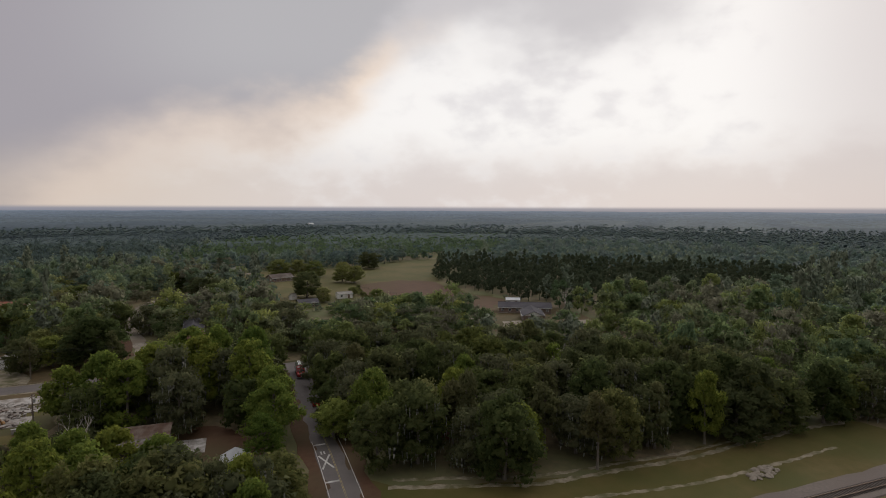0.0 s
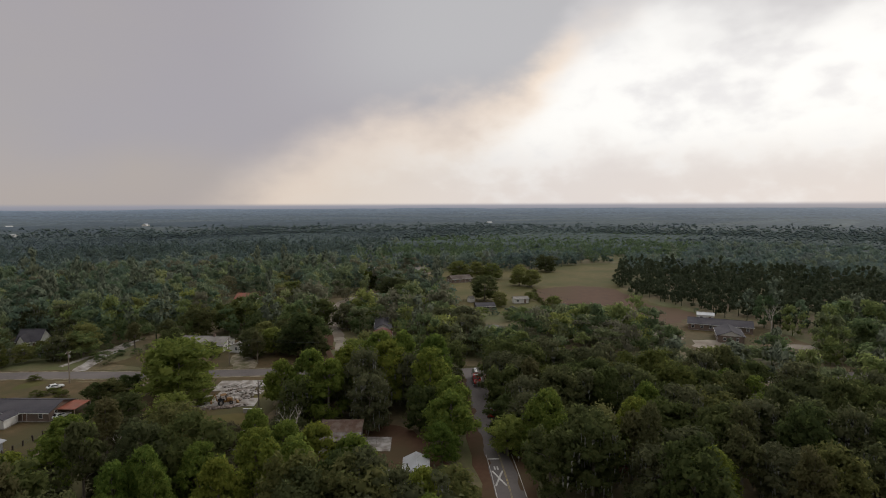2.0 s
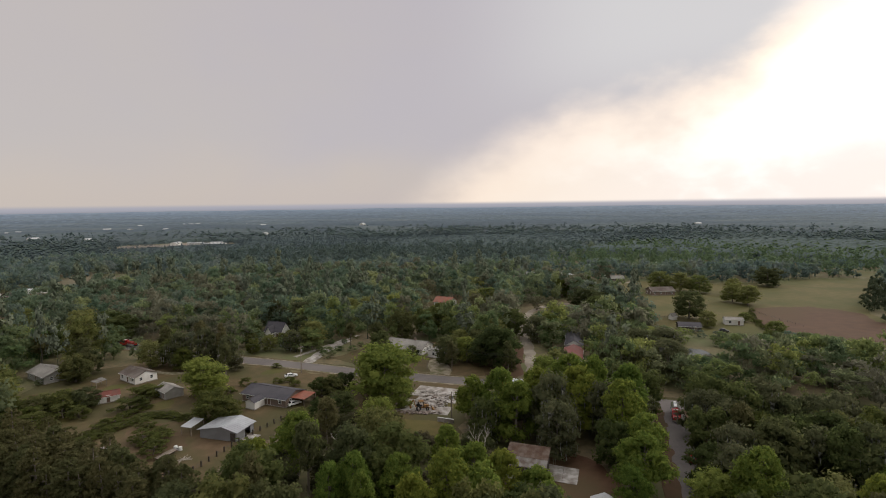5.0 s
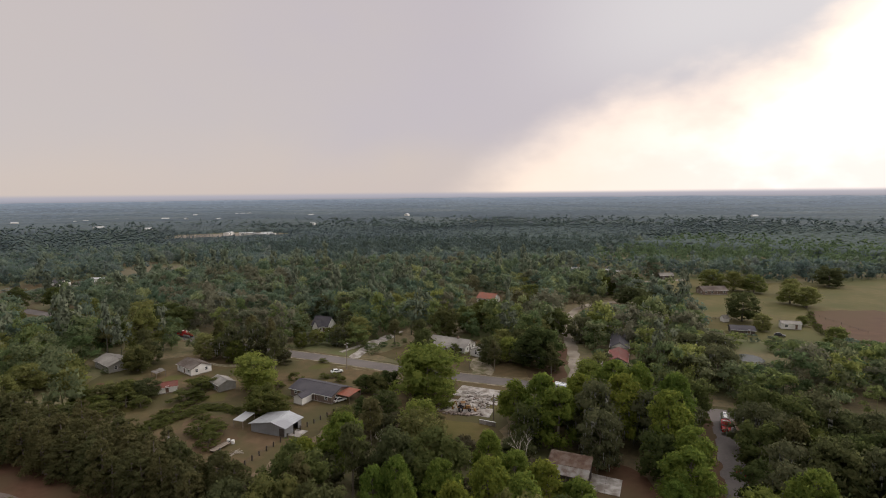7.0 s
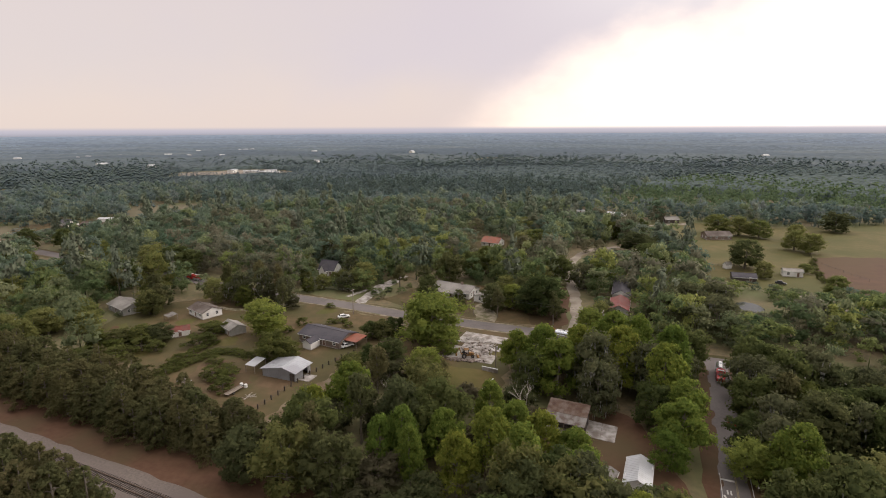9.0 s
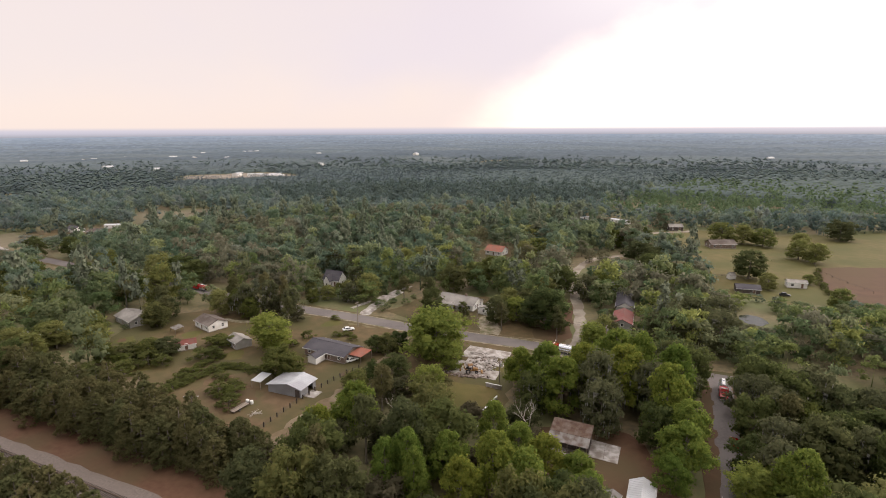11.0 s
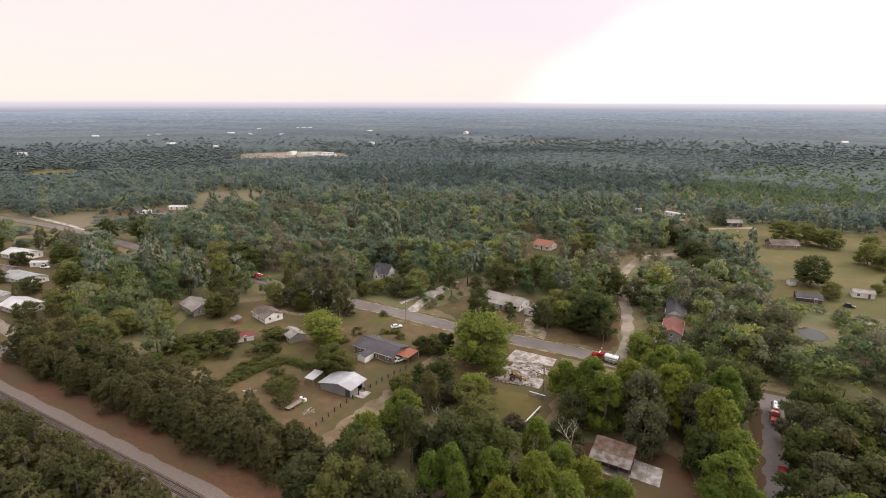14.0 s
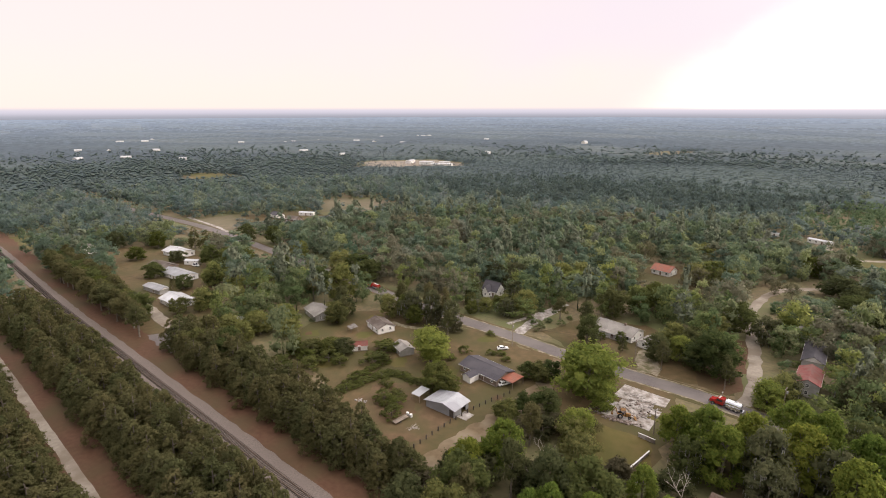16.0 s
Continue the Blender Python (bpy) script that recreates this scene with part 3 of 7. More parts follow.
patch("lawn", MEADOW, 0.02, M_MEADOW, "yellow-green pasture with worn paths", "meadow", ragged=3)
patch("lawn", BROWN_FIELD, 0.05, M_SOIL, "bare reddish-brown tilled field", "field", ragged=2)
patch("lawn", RANCH_YARD, 0.034, M_LAWN, "dry lawn and sand round the ranch house", "lawn")
patch("lawn", RAIL_CLEARING, 0.02, M_WILD, "rough grass strip beside the railway", "grass", ragged=2)
patch("lawn", WEST_YARDS, 0.02, M_LAWN, "dry yards along the gravel lane", "lawn")
patch("lawn", WEST_FIELD, 0.02, M_TAN, "bare tan field ringed by woods", "field", ragged=4)
patch("lawn", GREEN_FIELD, 0.02, M_MEADOW, "green pasture ringed by woods", "meadow", ragged=4)
patch("lawn", ROAD_FIELD, 0.02, M_TAN, "dry tan grass beside the highway", "meadow", ragged=2)
patch("lawn", FARM_YARD, 0.02, M_LAWN, "worn farm yard of dry grass", "lawn", ragged=3)
patch("lawn", WEST_END, 0.02, M_MEADOW, "mown grass at the railway crossing", "meadow", ragged=3)
patch("lawn", FAR_STRIP, 0.02, M_MEADOW, "pale grass strip past the pine wood", "meadow", ragged=4)
patch("lawn", SCHOOL, 0.02, M_SAND, "pale open lot round large buildings", "lot", ragged=8)
patch("lawn", FAR_GLADE, 0.02, M_TAN, "distant pale glade in the woods", "meadow", ragged=8)
patch("lawn", ((-24, 123), (-8, 124), (-8, 143), (-24, 147), (-30, 140)), 0.05, M_WILD, "weedy brown plot behind the concrete slab", "lawn")
patch("lawn", ((2, 184), (13, 181.5), (15.5, 200), (17, 232), (6, 228), (0, 204)), 0.05, M_NEEDLE, "brown leaf litter under the large oaks", "litter")
patch("lawn", ((50, 98), (60, 92), (72, 100), (66, 118), (54, 118)), 0.05, M_NEEDLE, "reddish pine straw under scattered trees", "litter")
strip("verge", SIDE_ROAD, 10.5, 0.03, M_NEEDLE, "brown bare verge of the side road", "verge", ragged=0.8)
strip("verge", MAIN_ROAD, 11.0, 0.03, M_LAWN, "dry grass verge of the highway", "verge", ragged=0.6)
road_side = strip("road", SIDE_ROAD, 5.8, 0.08, M_ASPHALT, "worn grey asphalt side road with white edge lines", "road", ragged=0.12)
road_main = strip("road", MAIN_ROAD, 7.0, 0.085, M_ASPHALT, "worn grey asphalt two-lane highway", "road", ragged=0.12)
for side in (-1, 1):
    strip("verge", MAIN_ROAD[4:12], 0.9, 0.075, M_WORN, "pale worn gravel shoulder of the highway", "verge", ragged=0.3, off=side * 3.85, step=1.5)
strip("dirt_road", WHITE_DRIVE, 4.0, 0.06, M_SAND, "pale sand driveway winding past the oaks", "driveway", ragged=0.5)
strip("dirt_road", DRIVE_SPUR, 4.0, 0.055, M_SAND, "pale sand spur of the driveway", "driveway", ragged=0.5)
strip("dirt_road", LEFT_DRIVE, 5.0, 0.06, M_SAND, "pale gravel lane past the west houses", "driveway", ragged=0.5)
for k, line in enumerate(OLD_DRIVES):
    strip("driveway", line, 4.5 if k == 0 else 1.6, 0.06 + 0.01 * k, M_CONC, "cracked pale concrete driveway", "driveway", ragged=0.4)
strip("driveway", ((-402, 302), (-372, 293), (-345, 285), (-326, 277)), 2.6, 0.09, M_CONC, "pale concrete lane beside the highway", "driveway", ragged=0.3)
strip("dirt_road", HOUSE_LANE, 2.2, 0.055, M_WORN, "worn sandy lane across the lawn", "driveway", ragged=0.5)
strip("dirt_road", FAR_TRACK, 5.0, 0.06, M_SAND, "pale sandy farm track", "driveway", ragged=1.0)
strip("dirt_road", FIELD_TRACK, 2.6, 0.06, M_SAND, "sandy two-rut field track", "driveway", ragged=0.5)
strip("dirt_road", DIRT_ROAD, 4.6, 0.07, M_SAND, "pale sandy service road beside the pines", "dirt road", ragged=0.5)
strip("verge", DIRT_ROAD, 12.0, 0.03, M_NEEDLE, "red pine straw beside the service road", "verge", ragged=0.8, off=-2.0)
strip("verge", ((-40, 72.3), *RAIL[2:]), 15.0, 0.035, M_NEEDLE, "red pine straw and weeds along the railway", "verge", ragged=1.2, off=-6.5)
strip("ballast", RAIL, 7.2, 0.22, M_GRAVEL, "grey crushed-stone railway ballast", "ballast", ragged=0.35, off=-0.8)
strip("dirt_road", tuple((x + 1.8, y + 8.2) for x, y in RAIL[2:]), 0.8, 0.07, M_WORN, "thin sandy tracks along the railway", "dirt road", ragged=0.5, step=3)
strip("dirt_road", ((44, 80), (66, 66), (98, 56.5), (131, 50.5), (146, 46)), 1.1, 0.06, M_WORN, "eroded sandy track along the wood's edge", "dirt road", ragged=0.35, step=1.2)
strip("dirt_road", ((46, 82), (68, 68.2), (98, 58.7), (126, 53)), 0.6, 0.06, M_WORN, "thin sandy streak along the wood's edge", "dirt road", ragged=0.28, step=1.0)
strip("dirt_road", ((60, 62), (90, 50), (112, 45), (128, 42)), 0.7, 0.06, M_WORN, "sandy wheel rut in the rough grass", "dirt road", ragged=0.3, step=1.0)
strip("dirt_road", ((-60, 101), (-59, 104), (-58.4, 110.5), (-56, 116), (-51.4, 132), (-46, 151), (-43, 168), (-43.5, 182)), 6.5, 0.05, M_LANE, "worn tan-brown lane of dry earth beside the fence", "lane", ragged=0.8, step=2)
patch("lawn", ((-201, 126), (-193, 134), (-176, 122), (-184, 116)), 0.06, M_ASPHALT, "dark asphalt apron beside the lane", "apron", ragged=0.4)
patch("lawn", ((-18.5, 185.5), (-11, 184), (-12.5, 194), (-14, 204.5), (-19.5, 206), (-20.5, 196)), 0.06, M_WORN, "bare sandy forecourt before the white house", "driveway", ragged=1.0)
patch("lawn", ((146, 166), (152, 174), (162, 170), (158, 158), (150, 154)), 0.06, M_SAND, "pale sandy turning place at the ranch house", "driveway", ragged=1.0)
patch("lawn", ((176, 160), (190, 154), (188, 146), (178, 150)), 0.06, M_SAND, "bare sand beside the ranch house", "driveway", ragged=1.0)


def worn_spots():
    """Bare spots and weedier spots that break up the lawns."""
    rg = random.Random(21)
    count = 0
    while count < 26:
        x, y = rg.uniform(-146, -5), rg.uniform(104, 196)
        if not inside(YARD, x, y) or near_line(MAIN_ROAD, x, y) < 7:
            continue
        count += 1
        r = rg.uniform(1.5, 5.5)
        poly = [(x + r * rg.uniform(0.5, 1.2) * math.cos(a), y + r * rg.uniform(0.5, 1.2) * math.sin(a)) for a in (2 * math.pi * k / 9 for k in range(9))]
        bare = count % 3 == 0
        patch("lawn", poly, 0.024 + 0.001 * count, M_NEEDLE if bare else M_WILD, "bare reddish soil worn through the lawn" if bare else "coarser dry grass in the lawn", "lawn", ragged=0.5, step=1.5)


worn_spots()


def build_pond():
    bm = bmesh.new()
    rg = random.Random(3)
    vs = [bm.verts.new((POND[0] + (4.2 + rg.random()) * math.cos(a), POND[1] + (5.5 + 1.5 * rg.random()) * math.sin(a), 0.06))
          for a in [2 * math.pi * k / 22 for k in range(22)]]
    bm.faces.new(vs)
    tagged(part("pond", bm, M_WATER), "small dark still pond among trees", "pond", kind="structure")


build_pond()


# ---- road markings ----
def mark(points, z, material, label):
    bm = bmesh.new()
    bm.faces.new([bm.verts.new((*p, z)) for p in points])
    bm.normal_update()
    if bm.faces[:][0].normal.z < 0:
        bmesh.ops.reverse_faces(bm, faces=bm.faces[:])
    return part("road_marking", bm, material, road_side, label)


def side_frame(y):
    """A point of the side road's centre at that y, with its direction and its left."""
    q, t = along(SIDE_ROAD, 2.0)
    k = int(np.argmin(abs(q[:, 1] - y)))
    return q[k], t[k], np.array([-t[k, 1], t[k, 0]])


def bar(y, a, b, lo, hi, z=0.142):
    """A painted bar on the side road: a to b metres left of the centre, lo to hi along."""
    c, t, n = side_frame(y)
    pts = [c + n * u + t * w for u, w in ((a, lo), (b, lo), (b, hi), (a, hi))]
    return mark(pts, z, M_PAINT, "worn white painted bar")


def edge_line(off, width, material, label, z, lo, hi):
    q, t = along(SIDE_ROAD, 2.0)
    keep = (q[:, 1] > lo) & (q[:, 1] < hi)
    q, n = q[keep], np.stack([-t[keep][:, 1], t[keep][:, 0]], 1)
    a, b = q + n * (off - width / 2), q + n * (off + width / 2)
    v = [(*p, z) for p in a] + [(*p, z) for p in b]
    k = len(q)
    me = poly_mesh("road_line", v, [(j, j + 1, k + j + 1, k + j) for j in range(k - 1)])
    return link_mesh("road_line", me, material, road_side, label)


bar(102.4, 0.15, 2.65, -0.3, 0.3)
bar(87.6, 0.15, 2.65, -0.3, 0.3)
bar(98.6, 1.6, 1.9, -0.7, 0.7)
bar(98.6, 1.0, 1.3, -0.7, 0.7)
for s in (-1, 1):
    c, t, n = side_frame(94.2)
    c = c + n * 1.4
    u = (n * 1.05 * s + t * 2.9)
    wv = np.array([-u[1], u[0]]) / np.linalg.norm(u) * 0.19
    mark([c - u - wv, c + u - wv, c + u + wv, c - u + wv], 0.142 if s > 0 else 0.147, M_PAINT, "worn white painted cross stroke")
edge_line(2.72, 0.14, M_PAINT, "white edge line", 0.12, 60, 106)
edge_line(-2.72, 0.14, M_PAINT, "white edge line", 0.12, 60, 106)
edge_line(0.1, 0.08, M_YELLOW, "faded yellow centre line", 0.155, 60, 112)
edge_line(-0.1, 0.08, M_YELLOW, "faded yellow centre line", 0.155, 60, 112)


# ---- railway ----
def build_rail():
    q, t = along(RAIL, 6.0)
    n = np.stack([-t[:, 1], t[:, 0]], 1)
    track = thing("railway_track", "single rusty railway track on grey ballast", "railway", kind="structure")
    for s in (-1, 1):
        prof = ((-0.07, 0.36), (-0.07, 0.5), (0.07, 0.5), (0.07, 0.36))
        v, f = [], []
        for p, w in zip(q, n):
            v += [(*(p + w * (s * 0.75 + a)), z) for a, z in prof]
        for k in range(len(q) - 1):
            f += [(4 * k + j, 4 * k + j + 1, 4 * k + j + 5, 4 * k + j + 4) for j in range(3)]
        link_mesh("rail", poly_mesh("rail", v, f), M_RAIL, track, "rusty steel rail")
    # ties: single pieces along the stretch passed nearest, one joined part beyond
    q, t = along(RAIL, 0.62)
    tie = bpy.data.meshes.new("tie")
    bm = boxed(-1.3, 1.3, -0.13, 0.13, 0.2, 0.37)
    bm.to_mesh(tie)
    bm.free()
    tie.materials.append(M_TIE)
    single = [k for k in range(len(q)) if -175 < q[k, 0] < -62][:290]
    rg = random.Random(5)
    for k in single:
        a = math.degrees(math.atan2(t[k, 1], t[k, 0])) - 90
        link_mesh("tie", tie, None, track, m=pose(q[k, 0], q[k, 1], rg.uniform(-0.02, 0.02), 0, 0, a + rg.uniform(-1.5, 1.5)))
    rest = [k for k in range(len(q)) if k not in set(single) and -420 < q[k, 0] < 200]
    base = np.array([v.co for v in tie.vertices])
    tri = np.array([[p.vertices[0], p.vertices[1], p.vertices[2]] for p in tie.polygons] + [[p.vertices[0], p.vertices[2], p.vertices[3]] for p in tie.polygons])
    vs, fs = [], []
    for j, k in enumerate(rest):
        c, s = -t[k, 1], t[k, 0]
        rot = np.array([[c, -s, 0], [s, c, 0], [0, 0, 1]])
        vs.append(base @ rot.T + (q[k, 0], q[k, 1], 0))
        fs.append(tri + 8 * j)
    ob = link_mesh("tie_row", tri_mesh("tie_row", np.concatenate(vs), np.concatenate(fs)), M_TIE, track)
    ob["kind"] = "stuff"


build_rail()

# ---- houses ----
def wall_piece(a, b, z0, z1, openings, t=0.16):
    """A wall from a to b (x, y), with openings (from, to, low, high) that go through it."""
    bm = bmesh.new()
    a, b = Vector((*a, 0)), Vector((*b, 0))
    d = (b - a).normalized()
    nrm = Vector((d.y, -d.x, 0))
    length = (b - a).length
    xs = sorted({0.0, length, *[o[0] for o in openings], *[o[1] for o in openings]})
    for x0, x1 in zip(xs, xs[1:]):
        cuts = [(o[2], o[3]) for o in openings if o[0] <= x0 + 1e-6 and o[1] >= x1 - 1e-6]
        lo = z0
        for c0, c1 in [*cuts, (z1, z1)]:
            if c0 - lo > 1e-4:
                vs = box(bm, x0, x1, -t, 0, lo, c0)
                for v in vs:
                    v.co = a + d * v.co.x + nrm * v.co.y + Vector((0, 0, v.co.z))
            lo = c1
    return bm


def slab_on(p, thick):
    """A roof plane: four corners, given thickness downwards."""
    bm = bmesh.new()
    up = [bm.verts.new(c) for c in p]
    dn = [bm.verts.new((c[0], c[1], c[2] - thick)) for c in p]
    n = len(p)
    bm.faces.new(up)
    bm.faces.new(dn[::-1])
    for k in range(n):
        bm.faces.new((up[k], dn[k], dn[(k + 1) % n], up[(k + 1) % n]))
    bmesh.ops.recalc_face_normals(bm, faces=bm.faces[:])
    return bm


def ribbed_sheet(p, thick, step, h, w=0.08):
    """A sheet-metal roof plane in one piece: ribs stand up from it, from the eave (p[0], p[1]) to the ridge (p[3], p[2])."""
    a, b, c, d = [Vector(q) for q in p]
    length = (b - a).length
    n = max(2, int(length / step))
    prof = []
    for k in range(n + 1):
        x = min(max(k / n * length, w), length - w)
        prof += [(x - w / 2, 0.0), (x - w / 3, h), (x + w / 3, h), (x + w / 2, 0.0)]
    prof = [(0.0, 0.0), *prof, (length, 0.0), (length, -thick), (0.0, -thick)]
    bm = bmesh.new()
    low = [bm.verts.new(a.lerp(b, x / length) + Vector((0, 0, z))) for x, z in prof]
    top = [bm.verts.new(d.lerp(c, x / length) + Vector((0, 0, z))) for x, z in prof]
    m = len(prof)
    for k in range(m):
        bm.faces.new((low[k], low[(k + 1) % m], top[(k + 1) % m], top[k]))
    bm.faces.new(low[::-1])
    bm.faces.new(top)
    bmesh.ops.recalc_face_normals(bm, faces=bm.faces[:])
    return bm


def window_unit(parent, x, z, w, h, m, frame_mat=None):
    """A framed window, standing in the opening of a wall whose own frame is m."""
    fm = frame_mat or M_TRIM
    bm = bmesh.new()
    for x0, x1, z0, z1 in ((-w / 2 - 0.08, w / 2 + 0.08, h / 2 - 0.02, h / 2 + 0.09), (-w / 2 - 0.08, w / 2 + 0.08, -h / 2 - 0.09, -h / 2 + 0.02),
                           (-w / 2 - 0.08, -w / 2 + 0.02, -h / 2, h / 2), (w / 2 - 0.02, w / 2 + 0.08, -h / 2, h / 2), (-w / 2, w / 2, -0.03, 0.03)):
        box(bm, x0, x1, -0.05, 0.1, z0, z1)
    win = part("window", bm, fm, parent, m=m @ pose(x, 0, z))
    part("pane", boxed(-w / 2, w / 2, 0.06, 0.08, -h / 2, h / 2), M_GLASS, win)
    return win


def house(name, label, category, cx, cy, turn, length, width, h=2.6, rise=1.5, wall=None, roof=None, over=0.45, openings=True, group="", ribbed=0.0, gable=None, chimney=False, porch=0.0):
    """A gabled house: x along the ridge, y across. Windows and a door on both long sides, windows in the gables."""
    wall, roof = wall or M_WHITE, roof or M_SHINGLE
    ob = thing(name, label, category, pose(cx, cy, 0, 0, 0, turn), group)
    lx, wy = length / 2, width / 2
    part("foundation", boxed(-lx - 0.06, lx + 0.06, -wy - 0.06, wy + 0.06, -0.1, 0.25), M_CONC, ob)
    sides = (((-lx, -wy), (lx, -wy), pose(-lx, -wy, 0)), ((lx, wy), (-lx, wy), pose(lx, wy, 0, 0, 0, 180)),
             ((lx, -wy + 0.17), (lx, wy - 0.17), pose(lx, -wy + 0.17, 0, 0, 0, 90)), ((-lx, wy - 0.17), (-lx, -wy + 0.17), pose(-lx, wy - 0.17, 0, 0, 0, -90)))
    for k, (a, b, m) in enumerate(sides):
        span = math.dist(a, b)
        holes, wins, doors = [], [], []
        if openings:
            count = max(1, int(span / 3.4))
            for j in range(count):
                x = (j + 0.5) * span / count
                if k < 2 and j == count // 2 and span > 5:
                    holes.append((x - 0.48, x + 0.48, 0.25, 2.3))
                    doors.append(x)
                elif h - 0.35 > 2.0:
                    w = 0.55 if k < 2 else 0.45
                    holes.append((x - w, x + w, 1.05, 2.15))
                    wins.append((x, 2 * w))
                    if h > 4.6:
                        holes.append((x - w, x + w, 3.5, 4.6))
                        wins.append((x, -2 * w))
        part("wall", wall_piece(a, b, 0.25, h, holes), wall, ob)
        for x, w in wins:
            window_unit(ob, x, 1.6 if w > 0 else 4.05, abs(w), 1.1, m)
        for x in doors:
            d = part("door", boxed(-0.46, 0.46, 0.04, 0.1, 0.26, 2.28), M_DOOR, ob, "brown panelled door", m=m @ pose(x, 0, 0))
            part("door_frame", wall_frame(0.98, 2.06), M_TRIM, d)
    for s in (-1, 1):
        bm = bmesh.new()
        p = [bm.verts.new((s * (lx - 0.0), -wy, h)), bm.verts.new((s * lx, wy, h)), bm.verts.new((s * lx, 0, h + rise))]
        q = [bm.verts.new((s * (lx - 0.15), v.co.y, v.co.z)) for v in p]
        bm.faces.new(p)
        bm.faces.new(q[::-1])
        for j in range(3):
            bm.faces.new((p[j], q[j], q[(j + 1) % 3], p[(j + 1) % 3]))
        bmesh.ops.recalc_face_normals(bm, faces=bm.faces[:])
        part("gable", bm, gable or wall, ob)
    drop = over * rise / wy
    for s in (-1, 1):
        c = [(-lx - over, s * (wy + over), h - drop + 0.14), (lx + over, s * (wy + over), h - drop + 0.14), (lx + over, s * 0.0, h + rise + 0.14), (-lx - over, 0, h + rise + 0.14)]
        bm = ribbed_sheet(c, 0.08, ribbed, 0.05) if ribbed else slab_on(c, 0.14)
        sl = part("roof", bm, roof, ob)
        y0 = s * (wy + over)
        part("fascia", boxed(-lx - over, lx + over, min(y0, y0 + s * 0.05), max(y0, y0 + s * 0.05), h - drop - 0.06, h - drop + 0.12), M_TRIM, sl)
    if not ribbed:
        part("ridge_cap", boxed(-lx - over, lx + over, -0.16, 0.16, h + rise + 0.1, h + rise + 0.19, 0.04), roof, ob)
    if chimney:
        part("chimney", boxed(lx * 0.3, lx * 0.3 + 0.8, -0.35, 0.35, h, h + rise + 1.0, 0.03), M_BRICK, ob)
    if porch:
        c = [(-lx * 0.7, -wy - porch, h - 0.45), (lx * 0.7, -wy - porch, h - 0.45), (lx * 0.7, -wy - 0.02, h + 0.05), (-lx * 0.7, -wy - 0.02, h + 0.05)]
        pr = part("porch_roof", slab_on(c, 0.1), roof, ob)
        for j in range(5):
            x = -lx * 0.66 + j * lx * 0.33
            part("post", boxed(x - 0.06, x + 0.06, -wy - porch + 0.1, -wy - porch + 0.22, 0.02, h - 0.5), M_TRIM, pr)
        part("porch_floor", boxed(-lx * 0.7, lx * 0.7, -wy - porch, -wy - 0.08, -0.05, 0.22), M_CONC, ob)
    return ob


def wall_frame(w, h):
    bm = bmesh.new()
    box(bm, -w / 2 - 0.1, -w / 2, -0.02, 0.1, 0.25, 0.25 + h)
    box(bm, w / 2, w / 2 + 0.1, -0.02, 0.1, 0.25, 0.25 + h)
    box(bm, -w / 2 - 0.1, w / 2 + 0.1, -0.02, 0.1, 0.25 + h, 0.35 + h)
    return bm


def canopy_shed(name, label, cx, cy, turn, lx, wy, hi, lo, roof, posts=True, wall=None):
    """An open lean-to: a tilted sheet roof on posts."""
    ob = thing(name, label, "shelter", pose(cx, cy, 0, 0, 0, turn))
    x, y = lx / 2, wy / 2
    c = [(-x, -y, lo), (x, -y, lo), (x, y, hi), (-x, y, hi)]
    bm = ribbed_sheet(c, 0.07, 0.8, 0.04)
    part("roof", bm, roof, ob)
    for px in (-x + 0.15, x - 0.15):
        for py, z in ((-y + 0.15, lo), (y - 0.15, hi)):
            part("post", boxed(px - 0.07, px + 0.07, py - 0.07, py + 0.07, -0.1, z - 0.06), M_WOOD, ob)
    if wall:
        part("back_wall", boxed(-x + 0.2, x - 0.2, y - 0.14, y - 0.06, -0.05, hi - 0.15), wall, ob)
    return ob


